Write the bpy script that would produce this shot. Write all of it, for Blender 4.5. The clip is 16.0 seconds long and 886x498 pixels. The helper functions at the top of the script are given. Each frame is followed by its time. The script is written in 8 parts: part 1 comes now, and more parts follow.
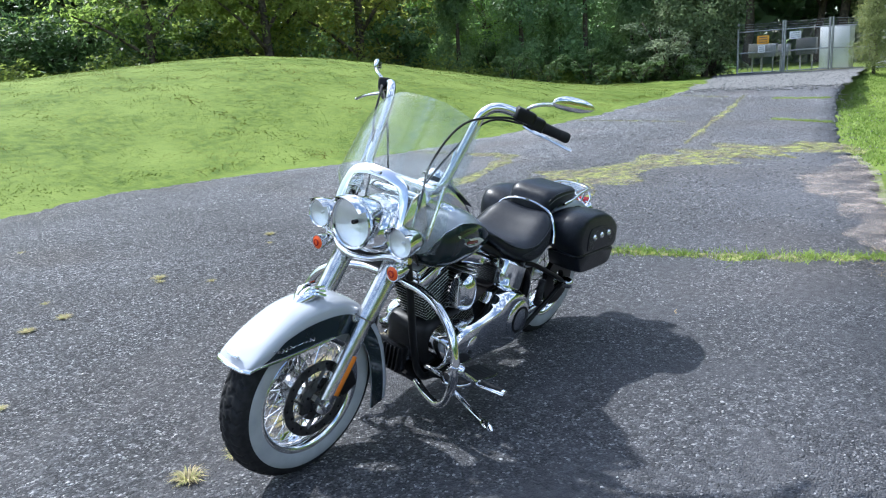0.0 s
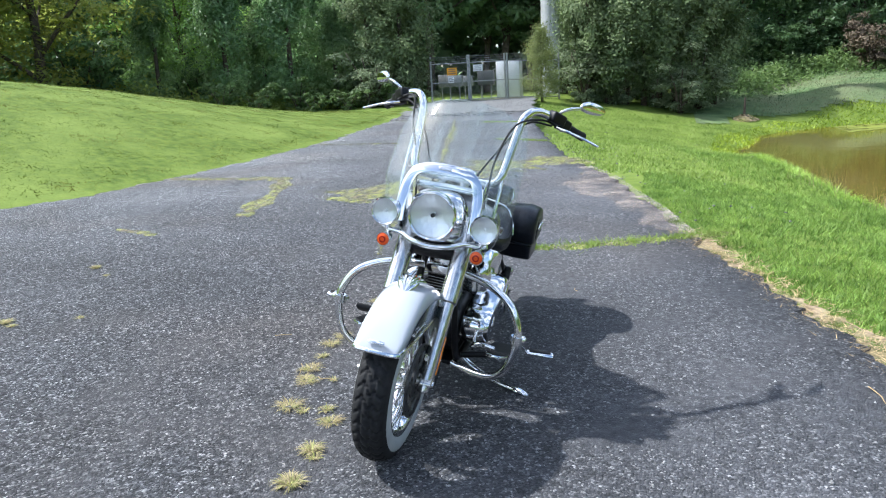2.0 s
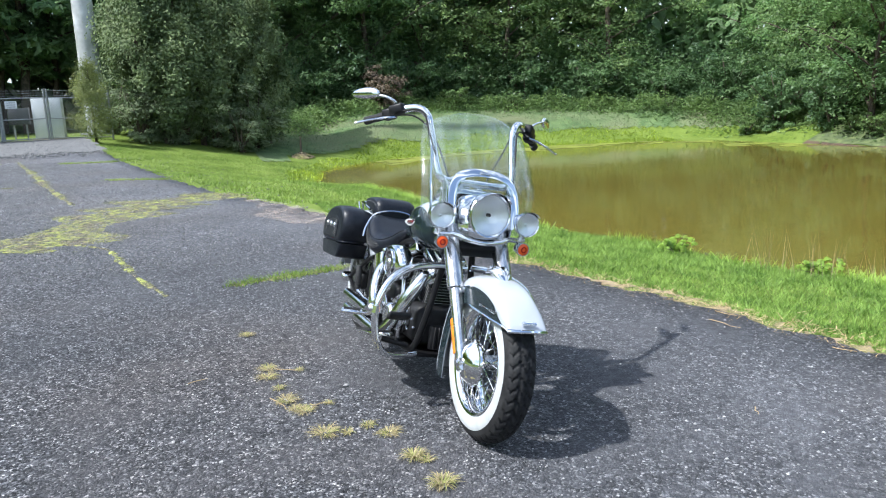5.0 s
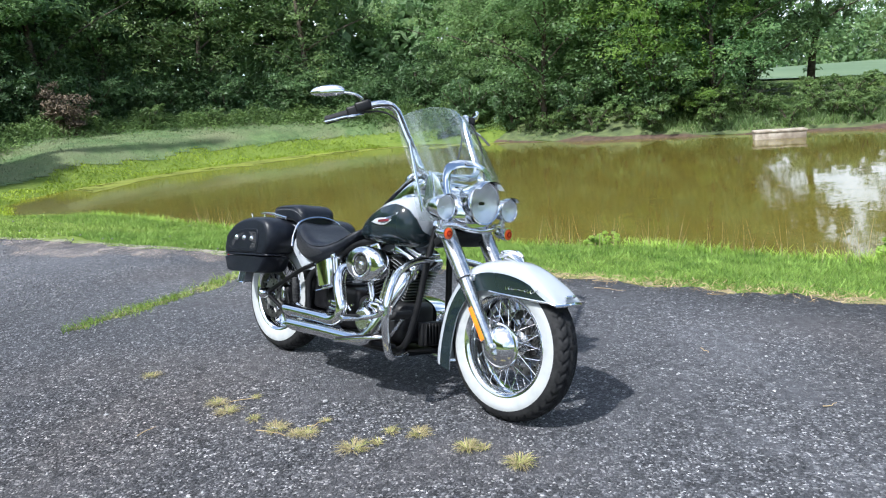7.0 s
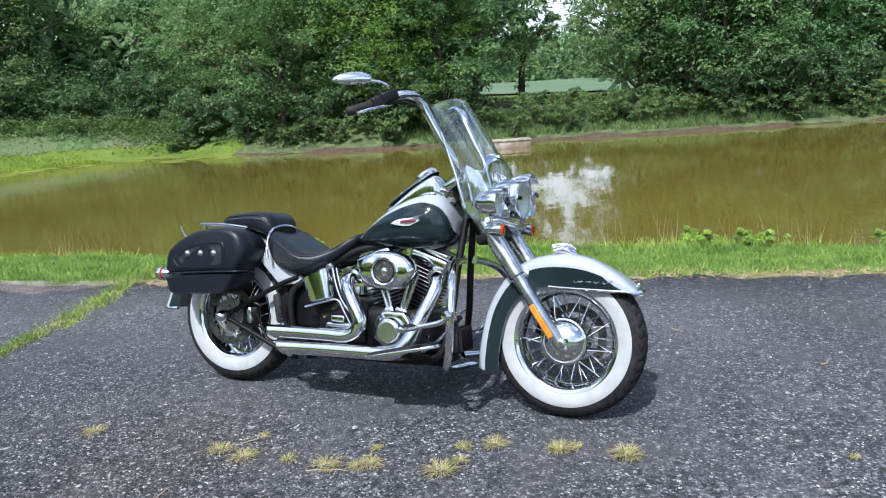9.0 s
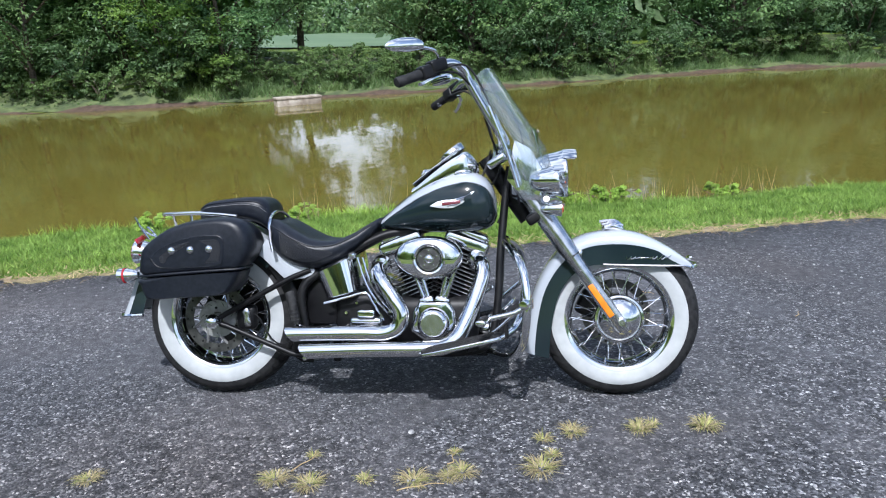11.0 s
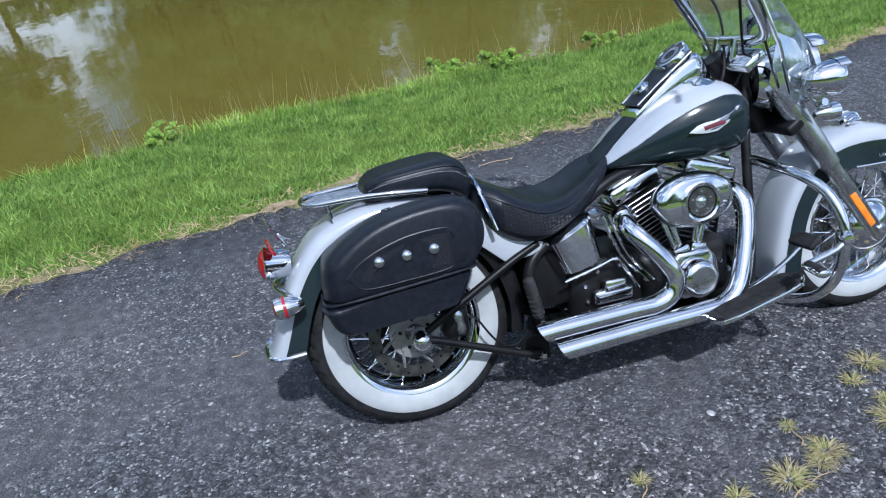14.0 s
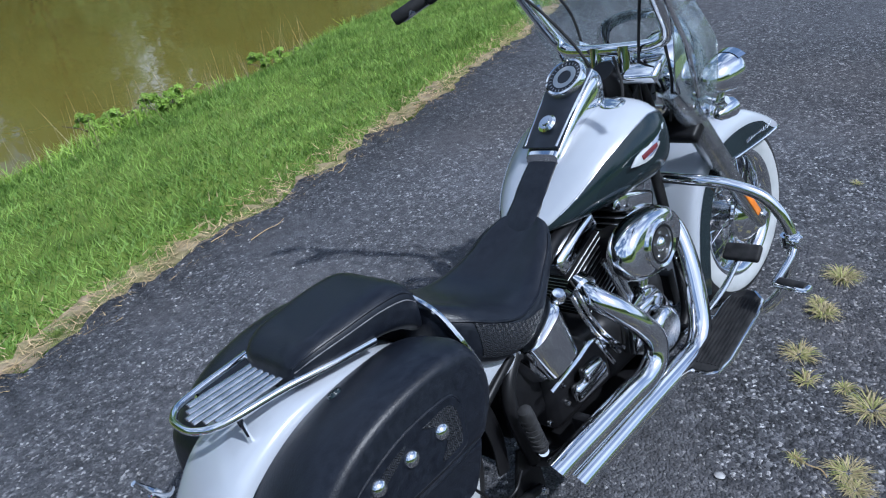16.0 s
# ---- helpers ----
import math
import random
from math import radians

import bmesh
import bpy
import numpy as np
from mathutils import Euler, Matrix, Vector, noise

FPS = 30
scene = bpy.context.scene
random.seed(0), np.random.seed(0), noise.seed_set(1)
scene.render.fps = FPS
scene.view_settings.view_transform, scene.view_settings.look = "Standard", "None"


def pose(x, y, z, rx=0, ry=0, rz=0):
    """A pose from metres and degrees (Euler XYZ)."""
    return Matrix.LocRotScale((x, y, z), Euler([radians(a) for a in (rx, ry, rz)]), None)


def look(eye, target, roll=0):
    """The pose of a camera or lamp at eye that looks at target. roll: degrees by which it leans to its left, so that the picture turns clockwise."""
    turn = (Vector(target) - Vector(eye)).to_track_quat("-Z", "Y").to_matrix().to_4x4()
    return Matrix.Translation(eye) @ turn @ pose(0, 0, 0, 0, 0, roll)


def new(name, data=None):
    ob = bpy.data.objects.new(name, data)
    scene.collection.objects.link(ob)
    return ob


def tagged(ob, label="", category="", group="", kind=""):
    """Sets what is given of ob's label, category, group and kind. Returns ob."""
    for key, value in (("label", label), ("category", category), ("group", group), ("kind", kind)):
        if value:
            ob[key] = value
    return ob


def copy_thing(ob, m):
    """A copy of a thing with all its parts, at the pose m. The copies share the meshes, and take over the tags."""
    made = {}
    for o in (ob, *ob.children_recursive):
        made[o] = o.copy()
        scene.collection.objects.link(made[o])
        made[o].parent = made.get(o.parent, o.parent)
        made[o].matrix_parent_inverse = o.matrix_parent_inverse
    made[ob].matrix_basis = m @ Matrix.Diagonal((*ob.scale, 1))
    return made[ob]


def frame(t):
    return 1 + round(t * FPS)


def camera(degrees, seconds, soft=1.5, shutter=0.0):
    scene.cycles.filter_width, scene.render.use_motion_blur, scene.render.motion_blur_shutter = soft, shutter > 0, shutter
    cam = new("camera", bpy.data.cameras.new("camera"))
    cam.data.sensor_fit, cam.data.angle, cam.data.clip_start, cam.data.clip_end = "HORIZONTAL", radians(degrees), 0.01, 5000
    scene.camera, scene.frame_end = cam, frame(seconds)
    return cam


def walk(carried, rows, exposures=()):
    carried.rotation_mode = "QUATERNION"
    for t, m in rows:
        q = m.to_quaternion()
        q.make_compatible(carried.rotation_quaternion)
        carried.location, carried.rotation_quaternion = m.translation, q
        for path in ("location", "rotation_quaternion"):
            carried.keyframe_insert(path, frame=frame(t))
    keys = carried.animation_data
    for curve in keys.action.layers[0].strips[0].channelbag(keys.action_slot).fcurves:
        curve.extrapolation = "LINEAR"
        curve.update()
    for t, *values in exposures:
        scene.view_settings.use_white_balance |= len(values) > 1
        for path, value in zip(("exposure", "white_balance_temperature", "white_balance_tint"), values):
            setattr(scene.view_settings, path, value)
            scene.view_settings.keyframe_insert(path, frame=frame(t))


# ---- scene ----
cam = camera(61.6, 16.0, 1.15)
PATH = [
    (0, (3.125, 2.083, 1.371), (1.656, 0.808, 0.904), -3.9),
    (0.5, (3.371, 1.826, 1.379), (1.771, 0.726, 0.901), -4.3),
    (1, (3.654, 1.57, 1.39), (1.945, 0.65, 0.908), -4.3),
    (1.5, (3.865, 1.285, 1.358), (2.066, 0.547, 0.889), -3.8),
    (2, (4.072, 1.025, 1.382), (2.205, 0.463, 0.938), -3.3),
    (2.5, (4.292, 0.707, 1.405), (2.368, 0.352, 0.99), -2.7),
    (3, (4.372, 0.362, 1.37), (2.417, 0.19, 0.982), -2.3),
    (3.5, (4.419, 0.011, 1.381), (2.456, 0.04, 1.002), -2.3),
    (4, (4.446, -0.339, 1.409), (2.497, -0.1, 1.029), -2.0),
    (4.5, (4.374, -0.692, 1.378), (2.464, -0.244, 0.989), -2.0),
    (7, (3.644, -2.107, 1.361), (2.198, -0.787, 0.952), -4.5),
    (7.5, (3.323, -2.323, 1.343), (2.021, -0.861, 0.931), -4.6),
    (8, (3.035, -2.531, 1.363), (1.887, -0.948, 0.943), -4.4),
    (8.5, (2.763, -2.675, 1.366), (1.766, -0.993, 0.943), -4.2),
    (9, (2.461, -2.742, 1.357), (1.603, -0.987, 0.931), -3.7),
    (11.5, (1.065, -2.806, 1.479), (0.906, -0.913, 0.85), -2.4),
    (12, (0.773, -2.651, 1.487), (0.708, -0.777, 0.789), -2.7),
    (12.5, (0.485, -2.501, 1.525), (0.498, -0.652, 0.762), -3.2),
    (13, (0.188, -2.363, 1.566), (0.278, -0.541, 0.746), -4.0),
    (13.5, (-0.063, -2.145, 1.597), (0.145, -0.369, 0.7), -4.6),
    (14, (-0.255, -1.925, 1.619), (0.082, -0.198, 0.668), -5.8),
    (14.5, (-0.454, -1.695, 1.638), (0.043, -0.035, 0.639), -7.3),
    (15, (-0.551, -1.443, 1.626), (0.139, 0.125, 0.593), -8.4),
    (15.5, (-0.557, -1.205, 1.636), (0.339, 0.247, 0.593), -8.6),
    (16, (-0.526, -0.962, 1.615), (0.585, 0.347, 0.59), -7.5),
]
walk(cam, [(t, look(e, g, r)) for t, e, g, r in PATH], [(0, 0.95, 5820, 8), (2.5, 0.98, 6000, 8), (4.5, 0.92, 6000, 8), (7.8, 0.65, 6000, 9), (9, 0.50, 5850, 10), (11.5, 0.43, 5780, 11), (12.5, 0.31, 5560, 11), (16, 0.09, 5420, 10)])


# ---- world, sun ----
SUN_DIR = Vector((0.04, -0.75, 1.0)).normalized()
sun_elev = math.asin(SUN_DIR.z)
world = bpy.data.worlds.new("sky")
scene.world = world
world.use_nodes = True
wn, wl = world.node_tree.nodes, world.node_tree.links
wn.clear()
w_out = wn.new("ShaderNodeOutputWorld")
w_bg = wn.new("ShaderNodeBackground")
w_bg.inputs["Strength"].default_value = 0.13
w_sky = wn.new("ShaderNodeTexSky")
w_sky.sky_type = "NISHITA"
w_sky.sun_disc = False
w_sky.sun_elevation = sun_elev
w_sky.sun_rotation = math.atan2(SUN_DIR.x, SUN_DIR.y)
w_sky.air_density, w_sky.dust_density = 1.0, 2.0
w_co = wn.new("ShaderNodeTexCoord")
w_noise = wn.new("ShaderNodeTexNoise")
w_noise.inputs["Scale"].default_value = 3.2
w_noise.inputs["Detail"].default_value = 7.0
w_ramp = wn.new("ShaderNodeValToRGB")
w_ramp.color_ramp.elements[0].position, w_ramp.color_ramp.elements[1].position = 0.46, 0.62
w_mix = wn.new("ShaderNodeMix")
w_mix.data_type = "RGBA"
w_mix.inputs["B"].default_value = (7.4, 7.9, 8.6, 1)
wl.new(w_co.outputs["Generated"], w_noise.inputs["Vector"])
wl.new(w_noise.outputs["Fac"], w_ramp.inputs["Fac"])
wl.new(w_ramp.outputs["Color"], w_mix.inputs["Factor"])
wl.new(w_sky.outputs["Color"], w_mix.inputs["A"])
wl.new(w_mix.outputs["Result"], w_bg.inputs["Color"])
wl.new(w_bg.outputs["Background"], w_out.inputs["Surface"])

sun_data = bpy.data.lights.new("sun", "SUN")
sun_data.energy, sun_data.angle, sun_data.color = 4.0, radians(1.2), (1.0, 0.97, 0.92)
sun = new("sun", sun_data)
sun.matrix_world = look(SUN_DIR * 60, (0, 0, 0))


# ---- materials ----
def material(name, dark, light, rough=0.5, metal=0.0, scale=20.0, detail=4.0, bump=0.0, bump_scale=None, lo=0.35, hi=0.65,
             rough_var=0.0, coat=0.0, spec=0.5, island=0.0, per_object=0.0, stain=None, stain_scale=1.0, translucent=0.0, patchy_at=None):
    """A surface between two colours by noise at real size, with relief, worn gloss and an optional larger stain."""
    m = bpy.data.materials.new(name)
    m.use_nodes = True
    nt = m.node_tree
    n, l = nt.nodes, nt.links
    p = n["Principled BSDF"]
    co = n.new("ShaderNodeTexCoord")
    tex = n.new("ShaderNodeTexNoise")
    tex.inputs["Scale"].default_value, tex.inputs["Detail"].default_value = scale, detail
    l.new(co.outputs["Object"], tex.inputs["Vector"])
    ramp = n.new("ShaderNodeValToRGB")
    ramp.color_ramp.elements[0].position, ramp.color_ramp.elements[1].position = lo, hi
    ramp.color_ramp.elements[0].color, ramp.color_ramp.elements[1].color = (*dark, 1), (*light, 1)
    l.new(tex.outputs["Fac"], ramp.inputs["Fac"])
    colour = ramp.outputs["Color"]
    if stain:
        big = n.new("ShaderNodeTexNoise")
        big.inputs["Scale"].default_value, big.inputs["Detail"].default_value = stain_scale, 5.0
        l.new(co.outputs["Object"], big.inputs["Vector"])
        r2 = n.new("ShaderNodeValToRGB")
        r2.color_ramp.elements[0].position, r2.color_ramp.elements[1].position = 0.42, 0.68
        l.new(big.outputs["Fac"], r2.inputs["Fac"])
        mx = n.new("ShaderNodeMix")
        mx.data_type = "RGBA"
        mx.inputs["B"].default_value = (*stain, 1)
        l.new(r2.outputs["Color"], mx.inputs["Factor"])
        l.new(colour, mx.inputs["A"])
        colour = mx.outputs["Result"]
    if island or per_object:
        hsv = n.new("ShaderNodeHueSaturation")
        l.new(colour, hsv.inputs["Color"])
        src = n.new("ShaderNodeNewGeometry").outputs["Random Per Island"] if island else n.new("ShaderNodeObjectInfo").outputs["Random"]
        amount = island or per_object
        mr = n.new("ShaderNodeMapRange")
        mr.inputs["To Min"].default_value, mr.inputs["To Max"].default_value = 1 - amount, 1 + amount
        l.new(src, mr.inputs["Value"])
        l.new(mr.outputs["Result"], hsv.inputs["Value"])
        if island and per_object:
            hue = n.new("ShaderNodeMapRange")
            hue.inputs["To Min"].default_value, hue.inputs["To Max"].default_value = 0.5 - 0.035 * per_object, 0.5 + 0.035 * per_object
            l.new(n.new("ShaderNodeObjectInfo").outputs["Random"], hue.inputs["Value"])
            l.new(hue.outputs["Result"], hsv.inputs["Hue"])
        colour = hsv.outputs["Color"]
    l.new(colour, p.inputs["Base Color"])
    p.inputs["Roughness"].default_value, p.inputs["Metallic"].default_value = rough, metal
    p.inputs["Coat Weight"].default_value, p.inputs["Specular IOR Level"].default_value = coat, spec
    p.inputs["Coat Roughness"].default_value = 0.04
    if rough_var:
        rr = n.new("ShaderNodeMapRange")
        rr.inputs["To Min"].default_value, rr.inputs["To Max"].default_value = max(rough - rough_var, 0.02), rough + rough_var
        l.new(tex.outputs["Fac"], rr.inputs["Value"])
        l.new(rr.outputs["Result"], p.inputs["Roughness"])
    if bump:
        bt = n.new("ShaderNodeTexNoise")
        bt.inputs["Scale"].default_value, bt.inputs["Detail"].default_value = bump_scale or scale, 5.0
        l.new(co.outputs["Object"], bt.inputs["Vector"])
        b = n.new("ShaderNodeBump")
        b.inputs["Strength"].default_value, b.inputs["Distance"].default_value = bump, 0.4 / (bump_scale or scale)
        l.new(bt.outputs["Fac"], b.inputs["Height"])
        l.new(b.outputs["Normal"], p.inputs["Normal"])
    if patchy_at:
        pt = n.new("ShaderNodeTexNoise")
        pt.inputs["Scale"].default_value, pt.inputs["Detail"].default_value = patchy_at[0], 9.0
        pt.inputs["Roughness"].default_value = 0.68
        l.new(co.outputs["Object"], pt.inputs["Vector"])
        pm = n.new("ShaderNodeMapRange")
        pm.inputs["From Min"].default_value, pm.inputs["From Max"].default_value = patchy_at[1], patchy_at[1] + (patchy_at[2] if len(patchy_at) > 2 else 0.10)
        l.new(pt.outputs["Fac"], pm.inputs["Value"])
        l.new(pm.outputs["Result"], p.inputs["Alpha"])
    if translucent:
        tr = n.new("ShaderNodeBsdfTranslucent")
        l.new(colour, tr.inputs["Color"])
        ms = n.new("ShaderNodeMixShader")
        ms.inputs["Fac"].default_value = translucent
        l.new(p.outputs["BSDF"], ms.inputs[1])
        l.new(tr.outputs["BSDF"], ms.inputs[2])
        l.new(ms.outputs["Shader"], n["Material Output"].inputs["Surface"])
    return m


def asphalt_material():
    """Old asphalt: dark binder, worn grey aggregate chips with relief, broad pale and dark stains."""
    m = bpy.data.materials.new("worn_asphalt")
    m.use_nodes = True
    n, l = m.node_tree.nodes, m.node_tree.links
    p = n["Principled BSDF"]
    co = n.new("ShaderNodeTexCoord")
    warp = n.new("ShaderNodeTexNoise")
    warp.inputs["Scale"].default_value = 60.0
    chips = n.new("ShaderNodeTexVoronoi")
    chips.inputs["Scale"].default_value = 118.0
    chips.inputs["Randomness"].default_value = 1.0
    l.new(co.outputs["Object"], warp.inputs["Vector"])
    add = n.new("ShaderNodeVectorMath")
    add.operation = "MULTIPLY_ADD"
    add.inputs[1].default_value = (0.012, 0.012, 0.012)
    l.new(warp.outputs["Color"], add.inputs[0])
    l.new(co.outputs["Object"], add.inputs[2])
    l.new(add.outputs[0], chips.inputs["Vector"])
    sep = n.new("ShaderNodeSeparateColor")
    l.new(chips.outputs["Color"], sep.inputs["Color"])
    tone = n.new("ShaderNodeValToRGB")
    e = tone.color_ramp.elements
    e[0].position, e[0].color = 0.0, (0.018, 0.019, 0.022, 1)
    e[1].position, e[1].color = 1.0, (0.50, 0.495, 0.50, 1)
    for pos, c in ((0.40, (0.048, 0.049, 0.055)), (0.75, (0.108, 0.109, 0.118)), (0.92, (0.21, 0.211, 0.22))):
        el = e.new(pos)
        el.color = (*c, 1)
    l.new(sep.outputs["Red"], tone.inputs["Fac"])
    big = n.new("ShaderNodeTexNoise")
    big.inputs["Scale"].default_value, big.inputs["Detail"].default_value = 0.55, 8.0
    l.new(co.outputs["Object"], big.inputs["Vector"])
    bmap = n.new("ShaderNodeMapRange")
    bmap.inputs["From Min"].default_value, bmap.inputs["From Max"].default_value = 0.3, 0.7
    bmap.inputs["To Min"].default_value, bmap.inputs["To Max"].default_value = 0.88, 1.45
    l.new(big.outputs["Fac"], bmap.inputs["Value"])
    fine = n.new("ShaderNodeTexNoise")
    fine.inputs["Scale"].default_value, fine.inputs["Detail"].default_value = 22.0, 7.0
    l.new(co.outputs["Object"], fine.inputs["Vector"])
    fmap = n.new("ShaderNodeMapRange")
    fmap.inputs["From Min"].default_value, fmap.inputs["From Max"].default_value = 0.25, 0.75
    fmap.inputs["To Min"].default_value, fmap.inputs["To Max"].default_value = 0.6, 1.45
    l.new(fine.outputs["Fac"], fmap.inputs["Value"])
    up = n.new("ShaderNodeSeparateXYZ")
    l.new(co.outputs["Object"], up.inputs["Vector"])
    # the asphalt colour is multiplied paler up the drive, towards -X
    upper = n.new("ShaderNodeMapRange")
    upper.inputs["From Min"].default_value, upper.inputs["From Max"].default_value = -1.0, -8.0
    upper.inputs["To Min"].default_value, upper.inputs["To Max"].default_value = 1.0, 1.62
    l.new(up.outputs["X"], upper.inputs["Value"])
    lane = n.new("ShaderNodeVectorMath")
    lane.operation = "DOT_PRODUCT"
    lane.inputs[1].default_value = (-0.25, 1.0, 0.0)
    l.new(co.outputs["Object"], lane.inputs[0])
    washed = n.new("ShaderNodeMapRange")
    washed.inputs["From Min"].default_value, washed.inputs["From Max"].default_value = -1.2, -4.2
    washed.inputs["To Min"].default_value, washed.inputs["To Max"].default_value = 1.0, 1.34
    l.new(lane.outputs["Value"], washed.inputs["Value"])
    toned = n.new("ShaderNodeMath")
    toned.operation = "MULTIPLY"
    l.new(upper.outputs["Result"], toned.inputs[0])
    l.new(washed.outputs["Result"], toned.inputs[1])
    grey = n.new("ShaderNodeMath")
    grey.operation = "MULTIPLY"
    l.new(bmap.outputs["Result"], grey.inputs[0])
    l.new(toned.outputs[0], grey.inputs[1])
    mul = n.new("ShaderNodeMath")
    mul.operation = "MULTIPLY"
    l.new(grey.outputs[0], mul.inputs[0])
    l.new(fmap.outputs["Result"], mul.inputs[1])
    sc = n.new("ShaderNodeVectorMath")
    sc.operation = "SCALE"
    worn = n.new("ShaderNodeTexNoise")
    worn.inputs["Scale"].default_value, worn.inputs["Detail"].default_value = 1.7, 9.0
    l.new(co.outputs["Object"], worn.inputs["Vector"])
    wmap = n.new("ShaderNodeMapRange")
    wmap.inputs["From Min"].default_value, wmap.inputs["From Max"].default_value = 0.46, 0.66
    wmap.inputs["To Min"].default_value, wmap.inputs["To Max"].default_value = -0.12, 0.35
    l.new(worn.outputs["Fac"], wmap.inputs["Value"])
    # the lane along the pond side is rolled smooth and closed with binder
    lmap = n.new("ShaderNodeMapRange")
    lmap.inputs["From Min"].default_value, lmap.inputs["From Max"].default_value = -2.4, 0.7
    lmap.inputs["To Max"].default_value = 0.62
    l.new(lane.outputs["Value"], lmap.inputs["Value"])
    closed = n.new("ShaderNodeMath")
    closed.operation, closed.use_clamp = "ADD", True
    l.new(wmap.outputs["Result"], closed.inputs[0])
    l.new(lmap.outputs["Result"], closed.inputs[1])
    smear = n.new("ShaderNodeMix")
    smear.data_type = "RGBA"
    smear.inputs["B"].default_value = (0.069, 0.070, 0.078, 1)
    l.new(closed.outputs[0], smear.inputs["Factor"])
    clod = n.new("ShaderNodeTexVoronoi")
    clod.inputs["Scale"].default_value = 42.0
    l.new(add.outputs[0], clod.inputs["Vector"])
    csep = n.new("ShaderNodeSeparateColor")
    l.new(clod.outputs["Color"], csep.inputs["Color"])
    cmap = n.new("ShaderNodeMapRange")
    cmap.inputs["To Min"].default_value, cmap.inputs["To Max"].default_value = 0.62, 1.38
    l.new(csep.outputs["Green"], cmap.inputs["Value"])
    coarse = n.new("ShaderNodeVectorMath")
    coarse.operation = "SCALE"
    l.new(tone.outputs["Color"], coarse.inputs[0])
    l.new(cmap.outputs["Result"], coarse.inputs["Scale"])
    l.new(coarse.outputs[0], smear.inputs["A"])
    l.new(smear.outputs["Result"], sc.inputs[0])
    l.new(mul.outputs[0], sc.inputs["Scale"])
    dust = n.new("ShaderNodeTexNoise")
    dust.inputs["Scale"].default_value, dust.inputs["Detail"].default_value = 0.42, 7.0
    l.new(co.outputs["Object"], dust.inputs["Vector"])
    dmap = n.new("ShaderNodeMapRange")
    dmap.inputs["From Min"].default_value, dmap.inputs["From Max"].default_value = 0.5, 0.72
    dmap.inputs["To Max"].default_value = 0.65
    l.new(dust.outputs["Fac"], dmap.inputs["Value"])
    tint = n.new("ShaderNodeMix")
    tint.data_type, tint.blend_type = "RGBA", "MULTIPLY"
    tint.inputs["B"].default_value = (1.02, 0.86, 0.72, 1)
    l.new(dmap.outputs["Result"], tint.inputs["Factor"])
    l.new(sc.outputs[0], tint.inputs["A"])
    l.new(tint.outputs["Result"], p.inputs["Base Color"])
    p.inputs["Roughness"].default_value = 0.7
    p.inputs["Specular IOR Level"].default_value = 0.3
    p.inputs["Diffuse Roughness"].default_value = 0.6
    pits = n.new("ShaderNodeTexNoise")
    pits.inputs["Scale"].default_value, pits.inputs["Detail"].default_value, pits.inputs["Roughness"].default_value = 48.0, 6.0, 0.62
    l.new(co.outputs["Object"], pits.inputs["Vector"])
    rough_bump = n.new("ShaderNodeBump")
    rough_bump.inputs["Distance"].default_value = 0.042
    smooth = n.new("ShaderNodeMapRange")
    smooth.inputs["From Max"].default_value = 0.7
    smooth.inputs["To Min"].default_value, smooth.inputs["To Max"].default_value = 1.0, 0.45
    l.new(closed.outputs[0], smooth.inputs["Value"])
    l.new(smooth.outputs["Result"], rough_bump.inputs["Strength"])
    l.new(pits.outputs["Fac"], rough_bump.inputs["Height"])
    b = n.new("ShaderNodeBump")
    b.invert = True
    b.inputs["Strength"].default_value, b.inputs["Distance"].default_value = 0.9, 0.010
    l.new(chips.outputs["Distance"], b.inputs["Height"])
    l.new(rough_bump.outputs["Normal"], b.inputs["Normal"])
    l.new(b.outputs["Normal"], p.inputs["Normal"])
    return m


def water_material():
    m = bpy.data.materials.new("murky_pond_water")
    m.use_nodes = True
    n, l = m.node_tree.nodes, m.node_tree.links
    p = n["Principled BSDF"]
    co = n.new("ShaderNodeTexCoord")
    t = n.new("ShaderNodeTexNoise")
    t.inputs["Scale"].default_value, t.inputs["Detail"].default_value = 0.12, 3.0
    l.new(co.outputs["Object"], t.inputs["Vector"])
    r = n.new("ShaderNodeValToRGB")
    r.color_ramp.elements[0].color, r.color_ramp.elements[1].color = (0.097, 0.080, 0.0155, 1), (0.150, 0.120, 0.024, 1)
    l.new(t.outputs["Fac"], r.inputs["Fac"])
    l.new(r.outputs["Color"], p.inputs["Base Color"])
    p.inputs["Roughness"].default_value, p.inputs["IOR"].default_value = 0.03, 1.33
    stretch = n.new("ShaderNodeMapping")
    stretch.inputs["Scale"].default_value = (1.6, 0.8, 1.0)
    l.new(co.outputs["Object"], stretch.inputs["Vector"])
    w = n.new("ShaderNodeTexNoise")
    w.inputs["Scale"].default_value, w.inputs["Detail"].default_value = 1.6, 4.0
    l.new(stretch.outputs["Vector"], w.inputs["Vector"])
    b = n.new("ShaderNodeBump")
    b.inputs["Strength"].default_value, b.inputs["Distance"].default_value = 0.05, 0.12
    l.new(w.outputs["Fac"], b.inputs["Height"])
    l.new(b.outputs["Normal"], p.inputs["Normal"])
    return m


